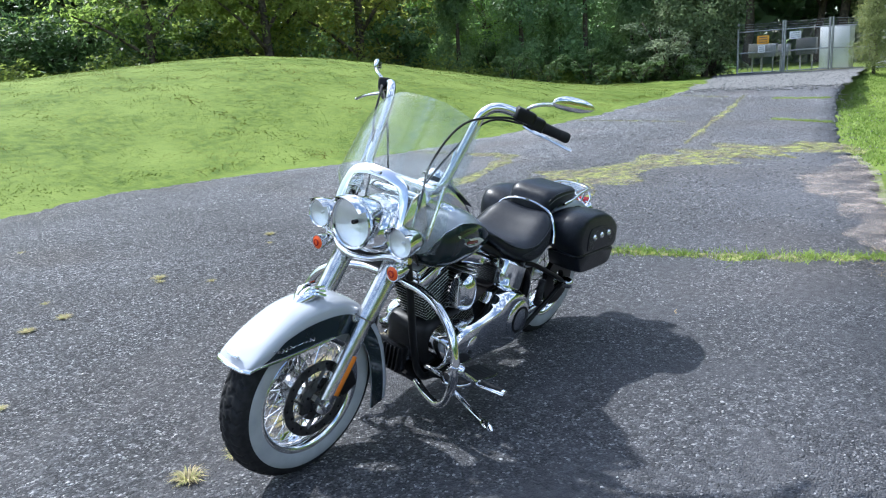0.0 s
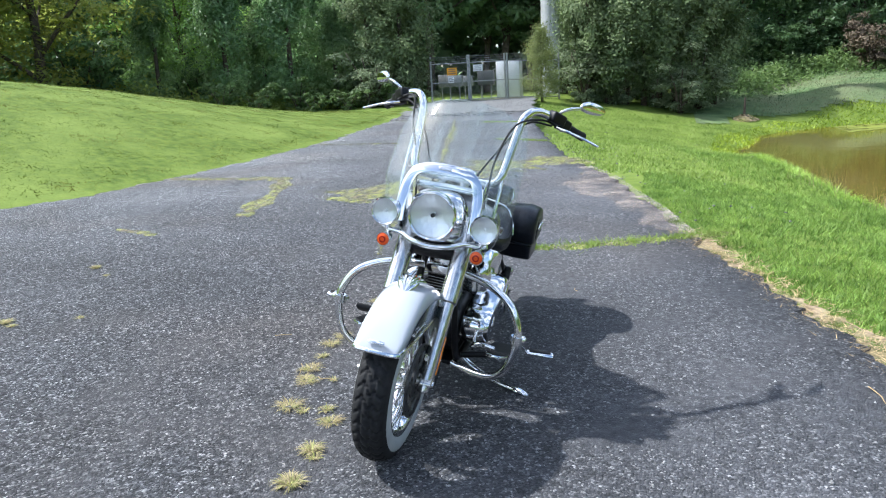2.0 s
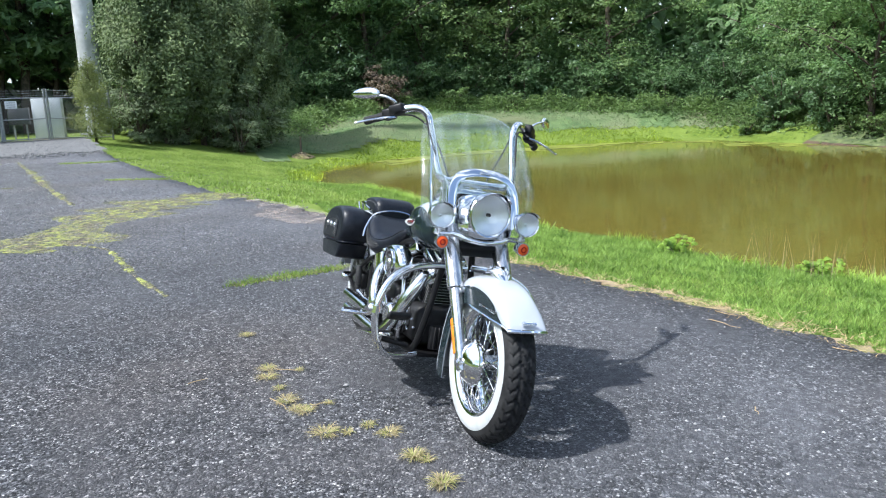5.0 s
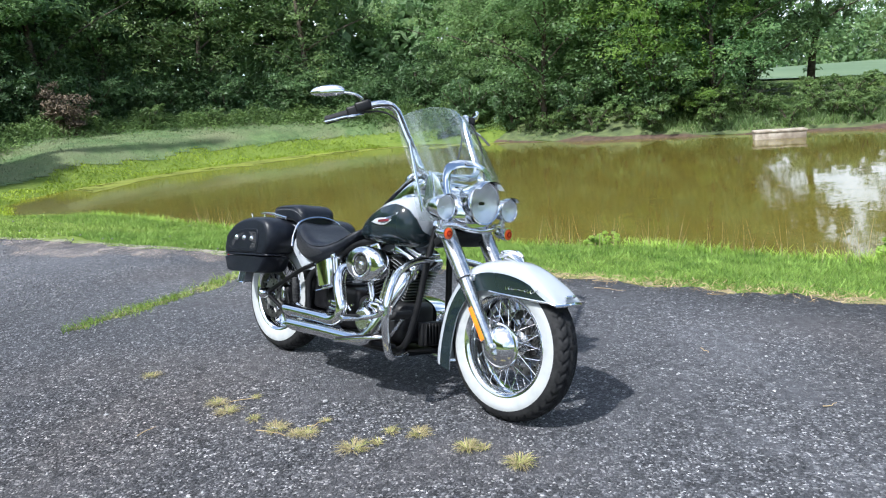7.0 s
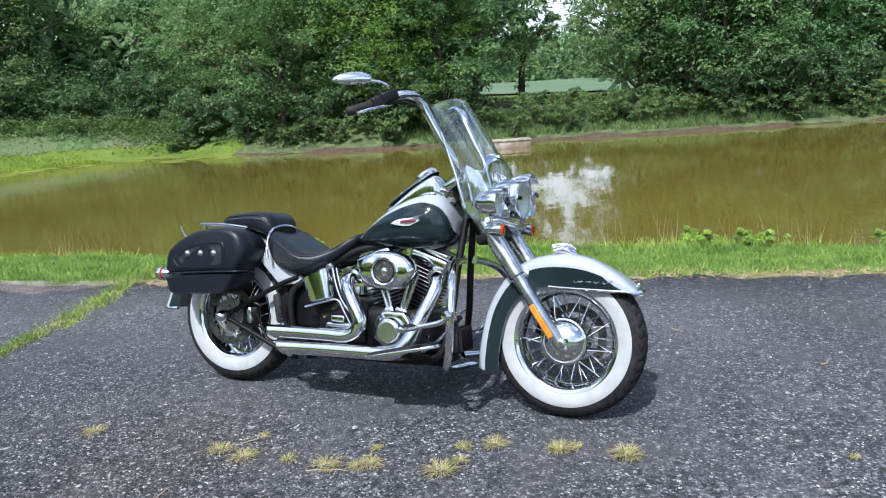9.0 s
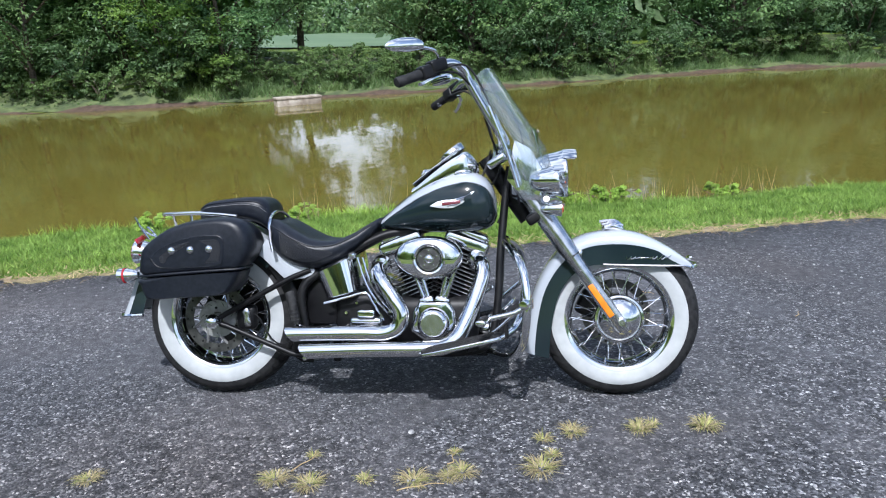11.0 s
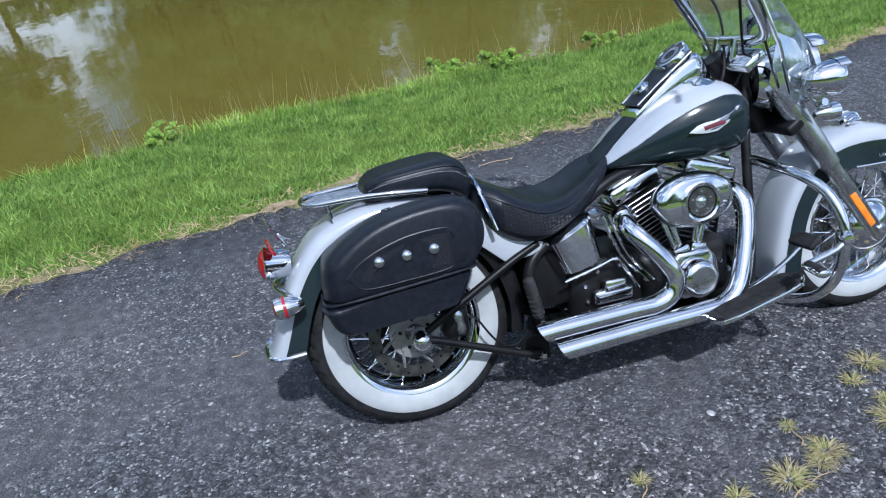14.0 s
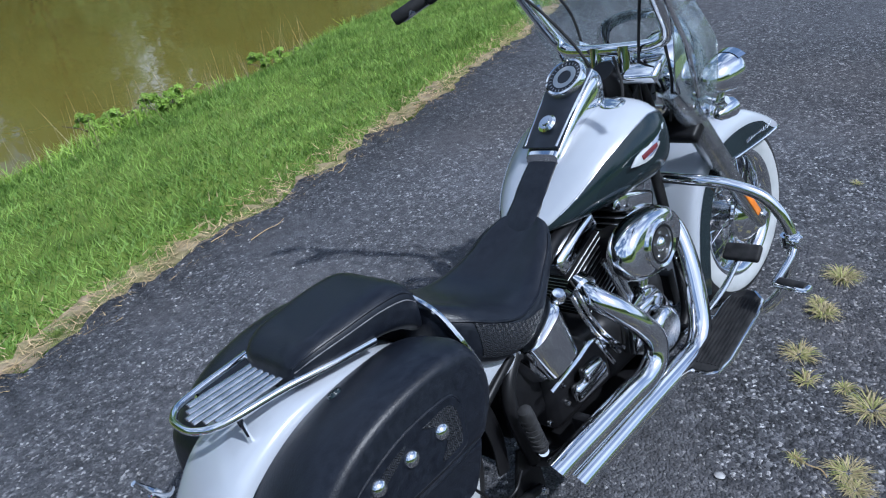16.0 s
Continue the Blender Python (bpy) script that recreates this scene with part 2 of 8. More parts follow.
def glass_material(name, colour, ior=1.45):
    """A thin clear pane: light goes straight through, and the surface mirrors by its Fresnel gloss."""
    m = bpy.data.materials.new(name)
    m.use_nodes = True
    n, l = m.node_tree.nodes, m.node_tree.links
    n.remove(n["Principled BSDF"])
    clear = n.new("ShaderNodeBsdfTransparent")
    clear.inputs["Color"].default_value = (*colour, 1)
    shine = n.new("ShaderNodeBsdfGlossy")
    shine.inputs["Roughness"].default_value = 0.02
    face = n.new("ShaderNodeLayerWeight")
    face.inputs["Blend"].default_value = 0.5
    steep = n.new("ShaderNodeMath")
    steep.operation = "POWER"
    steep.inputs[1].default_value = 4.0
    l.new(face.outputs["Facing"], steep.inputs[0])
    fres = n.new("ShaderNodeMapRange")
    fres.inputs["To Min"].default_value, fres.inputs["To Max"].default_value = ((ior - 1) / (ior + 1)) ** 2, 0.75
    l.new(steep.outputs[0], fres.inputs["Value"])
    ms = n.new("ShaderNodeMixShader")
    ms.name = "pane"
    l.new(fres.outputs["Result"], ms.inputs["Fac"])
    l.new(clear.outputs["BSDF"], ms.inputs[1])
    l.new(shine.outputs["BSDF"], ms.inputs[2])
    l.new(ms.outputs["Shader"], n["Material Output"].inputs["Surface"])
    return m


def woven_leather():
    """Black leather embossed with a basket weave of short cords."""
    m = bpy.data.materials.new("basket_weave_leather")
    m.use_nodes = True
    n, l = m.node_tree.nodes, m.node_tree.links
    p = n["Principled BSDF"]
    co = n.new("ShaderNodeTexCoord")
    turn = n.new("ShaderNodeMapping")
    turn.inputs["Rotation"].default_value = (0, radians(45), 0)
    l.new(co.outputs["Object"], turn.inputs["Vector"])
    check = n.new("ShaderNodeTexChecker")
    check.inputs["Scale"].default_value = 115.0
    l.new(turn.outputs["Vector"], check.inputs["Vector"])
    cords = []
    for axis in ("X", "Z"):
        w = n.new("ShaderNodeTexWave")
        w.bands_direction = axis
        w.inputs["Scale"].default_value = 74.0
        l.new(turn.outputs["Vector"], w.inputs["Vector"])
        cords.append(w)
    mix = n.new("ShaderNodeMix")
    l.new(check.outputs["Fac"], mix.inputs["Factor"])
    l.new(cords[0].outputs["Fac"], mix.inputs["A"])
    l.new(cords[1].outputs["Fac"], mix.inputs["B"])
    tone = n.new("ShaderNodeMix")
    tone.data_type = "RGBA"
    tone.inputs["A"].default_value, tone.inputs["B"].default_value = (0.005, 0.006, 0.009, 1), (0.022, 0.024, 0.030, 1)
    l.new(mix.outputs["Result"], tone.inputs["Factor"])
    l.new(tone.outputs["Result"], p.inputs["Base Color"])
    p.inputs["Roughness"].default_value = 0.42
    b = n.new("ShaderNodeBump")
    b.inputs["Strength"].default_value, b.inputs["Distance"].default_value = 0.9, 0.003
    l.new(mix.outputs["Result"], b.inputs["Height"])
    l.new(b.outputs["Normal"], p.inputs["Normal"])
    return m


def screen_plastic():
    """Clear plastic with pale upright streaks: painted-in sky reflections together with fine scratches."""
    m = glass_material("clear_windscreen_plastic", (0.95, 0.972, 0.972), 1.42)
    n, l = m.node_tree.nodes, m.node_tree.links
    co = n.new("ShaderNodeTexCoord")
    stretch = n.new("ShaderNodeMapping")
    stretch.inputs["Rotation"].default_value = (radians(7), 0, 0)
    stretch.inputs["Scale"].default_value = (0.6, 13.0, 0.8)
    l.new(co.outputs["Object"], stretch.inputs["Vector"])
    t = n.new("ShaderNodeTexNoise")
    t.inputs["Scale"].default_value, t.inputs["Detail"].default_value = 1.5, 5.0
    l.new(stretch.outputs["Vector"], t.inputs["Vector"])
    r = n.new("ShaderNodeMapRange")
    r.inputs["From Min"].default_value, r.inputs["From Max"].default_value = 0.42, 0.70
    r.inputs["To Min"].default_value, r.inputs["To Max"].default_value = 0.03, 0.20
    l.new(t.outputs["Fac"], r.inputs["Value"])
    # pale diffuse streaks put sky glints into the colour, along with scuffs
    d = n.new("ShaderNodeBsdfTranslucent")
    d.inputs["Color"].default_value = (0.62, 0.72, 0.74, 1)
    f = n.new("ShaderNodeBsdfDiffuse")
    f.inputs["Color"].default_value = (0.62, 0.72, 0.74, 1)
    half = n.new("ShaderNodeMixShader")
    l.new(d.outputs["BSDF"], half.inputs[1])
    l.new(f.outputs["BSDF"], half.inputs[2])
    ms = n.new("ShaderNodeMixShader")
    l.new(r.outputs["Result"], ms.inputs["Fac"])
    l.new(n["pane"].outputs["Shader"], ms.inputs[1])
    l.new(half.outputs["Shader"], ms.inputs[2])
    l.new(ms.outputs["Shader"], n["Material Output"].inputs["Surface"])
    return m


M_ASPHALT = asphalt_material()
M_WATER = water_material()
M_LAWN = material("mown_lawn_soil", (0.066, 0.11, 0.014), (0.135, 0.185, 0.028), 0.9, scale=6, detail=8, bump=0.8, bump_scale=22,
                  stain=(0.16, 0.215, 0.042), stain_scale=0.7, spec=0.2)
M_BLADE = material("grass_blades", (0.105, 0.19, 0.03), (0.26, 0.385, 0.08), 0.6, scale=4.0, detail=5, island=0.4, spec=0.3, translucent=0.3)
M_BLADE_LAWN = material("lawn_blades", (0.15, 0.235, 0.042), (0.30, 0.40, 0.09), 0.6, scale=0.8, detail=5, island=0.3, spec=0.3, translucent=0.3)
M_MOUND = material("mound_lawn_blades", (0.058, 0.102, 0.008), (0.132, 0.18, 0.017), 0.6, scale=2.4, detail=8, island=0.3, spec=0.3, translucent=0.3, stain=(0.17, 0.165, 0.03), stain_scale=0.9)
M_SHORE = material("yellow_green_shore_grass", (0.19, 0.27, 0.018), (0.33, 0.42, 0.03), 0.6, scale=0.4, island=0.3, translucent=0.3)
M_BANK = material("rough_bank_grass", (0.075, 0.125, 0.05), (0.15, 0.21, 0.09), 0.7, scale=0.25, detail=6, island=0.3, translucent=0.25, stain=(0.22, 0.21, 0.12), stain_scale=0.6)
M_SHOREWEED = material("lush_shore_weeds", (0.23, 0.37, 0.05), (0.39, 0.55, 0.10), 0.5, scale=1.0, island=0.3, translucent=0.35)
M_STRAW = material("dry_straw", (0.30, 0.21, 0.10), (0.46, 0.35, 0.19), 0.8, scale=5, island=0.3)
M_WEED = material("yellow_green_weeds", (0.19, 0.235, 0.065), (0.33, 0.36, 0.125), 0.7, scale=3, island=0.35, translucent=0.25)
M_MOSS = material("mossy_crack_soil", (0.17, 0.145, 0.095), (0.29, 0.31, 0.085), 0.95, scale=4, detail=9, lo=0.40, hi=0.60, bump=0.8, bump_scale=60, patchy_at=(11.0, 0.37, 0.26))
M_DIRT = material("sandy_verge_soil", (0.20, 0.145, 0.09), (0.38, 0.29, 0.19), 0.95, scale=14, detail=8, bump=0.7, bump_scale=70, patchy_at=(6.0, 0.34, 0.24),
                  stain=(0.17, 0.16, 0.05), stain_scale=2.5)
M_DUST = material("thin_sandy_soil", (0.22, 0.185, 0.165), (0.38, 0.32, 0.285), 0.95, scale=14, detail=8, bump=0.5, bump_scale=80, patchy_at=(3.2, 0.38, 0.42))
M_GRAVEL = material("grey_gravel", (0.065, 0.065, 0.068), (0.20, 0.20, 0.20), 0.9, scale=24, detail=6, bump=1.0, bump_scale=24)
M_MUD = material("red_brown_mud", (0.05, 0.031, 0.021), (0.10, 0.064, 0.044), 0.8, scale=4, detail=7, bump=0.6, bump_scale=12)
M_BARK = material("grey_brown_bark", (0.045, 0.035, 0.026), (0.13, 0.10, 0.075), 0.9, scale=9, detail=6, bump=0.8, bump_scale=20)
M_LEAF = material("green_leaves", (0.135, 0.245, 0.100), (0.255, 0.39, 0.147), 0.45, scale=0.35, detail=4, island=0.22, per_object=0.6, translucent=0.6)
M_LEAF_BRIGHT = material("bright_yellow_green_leaves", (0.21, 0.30, 0.065), (0.35, 0.45, 0.115), 0.5, scale=0.5, island=0.18, per_object=1.0, translucent=0.72)
M_LEAF_DARK = material("deep_shade_leaves", (0.19, 0.31, 0.15), (0.33, 0.46, 0.23), 0.6, scale=0.4, island=0.2, translucent=0.6)
M_LEAF_GREY = material("grey_brown_scrub", (0.17, 0.225, 0.125), (0.29, 0.345, 0.20), 0.7, scale=0.6, island=0.25, translucent=0.6)
M_GALV = material("galvanised_steel", (0.30, 0.31, 0.32), (0.46, 0.47, 0.48), 0.45, 0.7, scale=14, rough_var=0.1)
M_MESH = material("chain_link_wire", (0.16, 0.165, 0.17), (0.26, 0.27, 0.27), 0.5, 0.6, scale=20)
M_CONCRETE = material("weathered_concrete", (0.30, 0.25, 0.20), (0.50, 0.44, 0.37), 0.9, scale=5, detail=8, bump=0.4, bump_scale=30,
                      stain=(0.20, 0.16, 0.12), stain_scale=1.6)
M_SIGN_ORANGE = material("orange_sign_paint", (0.75, 0.32, 0.02), (0.82, 0.38, 0.03), 0.5, scale=8)
M_SIGN_WHITE = material("white_sign_paint", (0.68, 0.70, 0.72), (0.78, 0.80, 0.81), 0.5, scale=8)
M_CABINET = material("pale_grey_enamel", (0.62, 0.65, 0.68), (0.74, 0.76, 0.78), 0.45, scale=3, rough_var=0.1)
M_DARKGREY = material("dark_grey_enamel", (0.06, 0.065, 0.07), (0.10, 0.105, 0.11), 0.5, scale=6)


# ---- mesh helpers ----
def finish(me, mat, angle=38):
    if mat:
        me.materials.append(mat)
    me.polygons.foreach_set("use_smooth", [True] * len(me.polygons))
    if angle:
        me.set_sharp_from_angle(angle=radians(angle))
    me.update()
    return me


def mesh_of(name, bm, mat, angle=38):
    bmesh.ops.recalc_face_normals(bm, faces=bm.faces)
    me = bpy.data.meshes.new(name)
    bm.to_mesh(me)
    bm.free()
    return finish(me, mat, angle)


def part(name, bm, mat, parent, label="", angle=38):
    ob = new(name, mesh_of(name, bm, mat, angle))
    ob.parent = parent
    return tagged(ob, label)


def piece(name, me, parent, m):
    """One more object on a shared mesh, under parent."""
    ob = new(name, me)
    ob.parent = parent
    ob.matrix_basis = m
    return ob


def thing(name, label, category, m=None, group="", kind=""):
    ob = new(name)
    ob.empty_display_size = 0.1
    if m is not None:
        ob.matrix_basis = m
    return tagged(ob, label, category, group, kind)


def raw_mesh(name, verts, faces, mat, smooth=False):
    """A mesh of triangles or quads from arrays."""
    verts, faces = np.asarray(verts, np.float32), np.asarray(faces, np.int32)
    me = bpy.data.meshes.new(name)
    k = faces.shape[1]
    me.vertices.add(len(verts))
    me.vertices.foreach_set("co", verts.ravel())
    me.loops.add(faces.size)
    me.loops.foreach_set("vertex_index", faces.ravel())
    me.polygons.add(len(faces))
    me.polygons.foreach_set("loop_start", np.arange(0, faces.size, k, dtype=np.int32))
    me.polygons.foreach_set("loop_total", np.full(len(faces), k, np.int32))
    me.update(calc_edges=True)
    me.validate()
    me.materials.append(mat)
    if smooth:
        me.polygons.foreach_set("use_smooth", [True] * len(me.polygons))
    return me


def smooth_line(points, n=8):
    """A Catmull-Rom curve through the points, n steps a span."""
    p = [Vector(q) for q in points]
    p = [2 * p[0] - p[1]] + p + [2 * p[-1] - p[-2]]
    out = []
    for i in range(1, len(p) - 2):
        for k in range(n):
            t = k / n
            a, b, c, d = p[i - 1], p[i], p[i + 1], p[i + 2]
            out.append(0.5 * (2 * b + (c - a) * t + (2 * a - 5 * b + 4 * c - d) * t * t + (3 * b - a - 3 * c + d) * t ** 3))
    out.append(p[-2])
    return out


def add_rings(bm, rings, closed=True, caps=True, loop=False):
    vs = [[bm.verts.new(q) for q in r] for r in rings]
    n = len(vs[0])
    pairs = list(zip(vs, vs[1:])) + ([(vs[-1], vs[0])] if loop else [])
    for a, b in pairs:
        for i in range(n if closed else n - 1):
            j = (i + 1) % n
            bm.faces.new((a[i], a[j], b[j], b[i]))
    if caps and closed and not loop:
        bm.faces.new(list(reversed(vs[0])))
        bm.faces.new(vs[-1])
    return bm


def rings_bm(rings, closed=True, caps=True, loop=False):
    return add_rings(bmesh.new(), rings, closed, caps, loop)


def sweep(path, radius, n=12, bm=None, caps=True, squash=1.0, up=None, loop=False):
    """A tube along a path; radius is a number or one a point. squash flattens it across `up`."""
    bm = bm or bmesh.new()
    path = [Vector(q) for q in path]
    rad = radius if isinstance(radius, (list, tuple)) else [radius] * len(path)
    rings, ref = [], Vector(up) if up else None
    count = len(path)
    for i, q in enumerate(path):
        if loop:
            d = path[(i + 1) % count] - path[i - 1]
        else:
            d = path[min(i + 1, count - 1)] - path[max(i - 1, 0)]
        d.normalize()
        if ref is None:
            ref = Vector((0, 0, 1)) if abs(d.z) < 0.9 else Vector((1, 0, 0))
        side = d.cross(ref).normalized()
        nrm = side.cross(d).normalized()
        if not up:
            ref = nrm
        rings.append([q + side * math.cos(a) * rad[i] + nrm * math.sin(a) * rad[i] * squash for a in (2 * math.pi * k / n for k in range(n))])
    return add_rings(bm, rings, True, caps, loop)


def lathe(profile, origin, axis, n=40, bm=None, closed_profile=False):
    """Turns (radius, height along axis) pairs round an axis."""
    bm = bm or bmesh.new()
    axis = Vector(axis).normalized()
    u = axis.orthogonal().normalized()
    v = axis.cross(u)
    o = Vector(origin)
    rings = []
    for k in range(n):
        a = 2 * math.pi * k / n
        d = u * math.cos(a) + v * math.sin(a)
        rings.append([o + d * r + axis * h for r, h in profile])
    vs = [[bm.verts.new(q) for q in r] for r in rings]
    m = len(profile)
    for k in range(n):
        a, b = vs[k], vs[(k + 1) % n]
        for i in range(m if closed_profile else m - 1):
            j = (i + 1) % m
            bm.faces.new((a[i], a[j], b[j], b[i]))
    if not closed_profile:
        bmesh.ops.remove_doubles(bm, verts=bm.verts, dist=1e-5)
    return bm


def block(size, m=None, bevel=0.005, segments=2, bm=None):
    own = bmesh.new()
    bmesh.ops.create_cube(own, size=1.0)
    bmesh.ops.scale(own, vec=size, verts=own.verts)
    if bevel:
        bmesh.ops.bevel(own, geom=own.edges[:], offset=bevel, segments=segments, affect="EDGES", profile=0.5)
    if m is not None:
        bmesh.ops.transform(own, matrix=m, verts=own.verts)
    if bm is None:
        return own
    tmp = bpy.data.meshes.new("tmp")
    own.to_mesh(tmp)
    own.free()
    bm.from_mesh(tmp)
    bpy.data.meshes.remove(tmp)
    return bm


def slab(outline, base, across, depth, bevel=0.006, segments=2):
    """An outline of points (Vectors) pushed along `across` by depth, with rounded edges."""
    bm = bmesh.new()
    f = bm.faces.new([bm.verts.new(Vector(q) + Vector(base)) for q in outline])
    r = bmesh.ops.extrude_face_region(bm, geom=[f])
    bmesh.ops.translate(bm, vec=Vector(across).normalized() * depth, verts=[g for g in r["geom"] if isinstance(g, bmesh.types.BMVert)])
    if bevel:
        edges = [e for e in bm.edges if len(e.link_faces) == 2 and any(len(fc.verts) > 4 for fc in e.link_faces)]
        bmesh.ops.bevel(bm, geom=edges, offset=bevel, segments=segments, affect="EDGES", profile=0.5)
    return bm


# ---- terrain ----
WATER_Z = -1.5
POND = np.array([(-22, 3.4), (-14, 4.1), (-9.6, 4.3), (-3.3, 5.6), (2, 6.9), (9, 8.9), (18, 11.6), (28, 17), (30, 32), (22, 43), (13, 42.5),
                 (6, 38.8), (-0.3, 35.4), (-7, 32.9), (-13, 30.6), (-18.4, 28.6), (-24.5, 28.0), (-29.5, 27.3), (-32.6, 24.5), (-33.8, 19), (-33.4, 14), (-32, 9.5), (-29.8, 6), (-27.2, 4.6)])
EDGE_R = np.array([(-60, -7.5), (-30, -4.6), (-22, -3.4), (-17, -2.5), (-11.2, -1.15), (-8, -0.35), (-6, 0.4), (-4.9, 0.65), (-3.6, 1.0), (-2.1, 1.3), (-1, 1.64),
                   (0, 1.92), (0.8, 2.12), (1.5, 2.27), (2.4, 2.47), (3.1, 2.69), (3.9, 2.95), (8, 4.2), (40, 12), (90, 24)])
EDGE_L = np.array([(-60, -14), (-30, -10.2), (-24, -8.2), (-18.5, -7.3), (-13, -6.9), (-8.4, -6.95), (-5, -7.1), (-3.3, -7.8), (-1.7, -8.1), (0, -7.65), (6, -7.9), (12, -9), (40, -16), (90, -30)])


def edge_r(x):
    return np.interp(x, EDGE_R[:, 0], EDGE_R[:, 1])


def edge_l(x):
    return np.interp(x, EDGE_L[:, 0], EDGE_L[:, 1])


def pond_distance(x, y):
    """Metres from the water's edge, negative in the pond."""
    x, y = np.asarray(x, float), np.asarray(y, float)
    best, inside = np.full(x.shape, 1e9), np.zeros(x.shape, bool)
    for (ax, ay), (bx, by) in zip(POND, np.roll(POND, -1, axis=0)):
        ex, ey = bx - ax, by - ay
        t = np.clip(((x - ax) * ex + (y - ay) * ey) / (ex * ex + ey * ey), 0, 1)
        best = np.minimum(best, np.hypot(x - ax - t * ex, y - ay - t * ey))
        with np.errstate(divide="ignore", invalid="ignore"):
            inside ^= ((ay > y) != (by > y)) & (x < (bx - ax) * (y - ay) / (by - ay + 1e-12) + ax)
    return np.where(inside, -best, best)


def ease(v):
    v = np.clip(v, 0, 1)
    return v * v * (3 - 2 * v)


def wobble(x, y):
    return 0.5 * np.sin(1.7 * x + 0.6 * y) * np.sin(1.3 * y - 0.4 * x) + 0.5 * np.sin(0.63 * x - 0.9 * y + 1.0)


def ground_z(x, y):
    x, y = np.asarray(x, float), np.asarray(y, float)
    road = 0.33 * ease((-x - 7) / 22)
    base = road + 0.8 * ease((-x - 27) / 15) * ease((y - 0) / 6)
    inner = np.minimum(np.minimum(y - edge_l(x), edge_r(x) - y), 1.0)
    off = ease(-inner / 0.6)
    d = pond_distance(x, y) + 0.22 * wobble(x * 1.3, y * 1.1)
    crest = WATER_Z + np.where(d < 1.1, 0.86 * d, 0.946 + 0.155 * (d - 1.1))
    flat = WATER_Z + 0.185 * d
    near = flat + (crest - flat) * ease((x + 20) / 9)
    far = WATER_Z + np.where(d < 2.2, 0.42 * d, 0.92 + 0.06 * (np.minimum(d, 18) - 2.2) + 0.012 * np.maximum(d - 18, 0))
    mixf = ease((y - 18) / 8) * ease((x + 30) / 6)
    shelf = WATER_Z + np.where(d < 1.2, 0.08 * d, np.where(d < 4.2, 0.096 + 0.46 * (d - 1.2), 1.476 + 0.13 * (d - 4.2)))
    head = ease((-x - 25) / 5) * ease((y - 6) / 4)
    near = near * (1 - head) + shelf * head
    bank = near * (1 - mixf) + far * mixf
    bank = np.where(d < 0, WATER_Z + np.maximum(0.4 * d, -1.2), bank)
    z = np.where(bank < base + 0.02, np.minimum(bank, base + 0.02), base + 0.02 * off)
    v = np.clip((edge_l(x) - y) / 9.5, 0, 1)
    hill = 2.15 * np.sin(v * math.pi / 2) ** 1.15 * ease((x + 27) / 19) * (1 - 0.22 * ease((x + 11) / 10)) * (1 - 0.25 * ease((x - 2) / 12)) * (1 - 0.33 * ease((-y - 19) / 10))
    z = z + np.where(y < edge_l(x), hill, 0)
    z = z + off * 0.018 * wobble(x * 3.1, y * 2.7)
    return z - 0.035 * (1 - off)


def axis_steps(lo, hi, fine, grow=1.35, far=2500):
    mid = list(np.arange(lo, hi + fine / 2, fine))
    a, s = [], fine
    q = lo
    while q > -far:
        s *= grow
        q -= s
        a.append(q)
    b, s, q = [], fine, mid[-1]
    while q < far:
        s *= grow
        q += s
        b.append(q)
    return np.array(a[::-1] + mid + b)


def grid_faces(nx, ny):
    i = np.arange(nx * ny).reshape(nx, ny)
    return np.stack([i[:-1, :-1], i[1:, :-1], i[1:, 1:], i[:-1, 1:]], -1).reshape(-1, 4)


gx, gy = axis_steps(-46, 22, 0.42), axis_steps(-34, 46, 0.42)
GX, GY = np.meshgrid(gx, gy, indexing="ij")
ground = new("ground", raw_mesh("ground", np.stack([GX, GY, ground_z(GX, GY)], -1).reshape(-1, 3), grid_faces(len(gx), len(gy)), M_LAWN, True))
tagged(ground, "green grassy ground with a mown mound and pond banks", "ground", kind="structure")

# the asphalt: a sheet with a ragged edge, thick at its sides
rx = np.concatenate([np.arange(-21, 12, 0.06), np.arange(12, 90, 2.0)])
rng = np.random.default_rng(4)
jag_l = 0.10 * np.sin(rx * 2.3) * np.sin(rx * 5.1 + 1) + 0.05 * rng.standard_normal(len(rx))
jag_r = 0.05 * np.sin(rx * 3.1 + 2) * np.sin(rx * 7.7) + 0.018 * rng.standard_normal(len(rx))
cols = np.linspace(0, 1, 15)
yl, yr = edge_l(rx) + jag_l, edge_r(rx) + jag_r - 0.02
RY = yl[:, None] + (yr - yl)[:, None] * cols[None, :]
RX = np.repeat(rx[:, None], len(cols), 1)
RZ = 0.33 * ease((-RX - 7) / 22)
top = np.stack([RX, RY, RZ], -1)
low = top.copy()[:, [0, -1]]
low[:, :, 2] -= 0.10
road_all = np.concatenate([low[:, :1], top, low[:, 1:]], 1)
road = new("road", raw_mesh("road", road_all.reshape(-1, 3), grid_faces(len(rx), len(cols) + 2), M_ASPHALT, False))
tagged(road, "worn dark grey asphalt drive with pale aggregate", "road", kind="structure")

wxs, wys = np.arange(-36, 36.1, 1.0), np.arange(2, 48.1, 1.0)
WX, WY = np.meshgrid(wxs, wys, indexing="ij")
water = new("water", raw_mesh("water", np.stack([WX, WY, np.full(WX.shape, WATER_Z)], -1).reshape(-1, 3), grid_faces(len(wxs), len(wys)), M_WATER, True))
tagged(water, "still olive-brown murky pond water", "water", kind="structure")


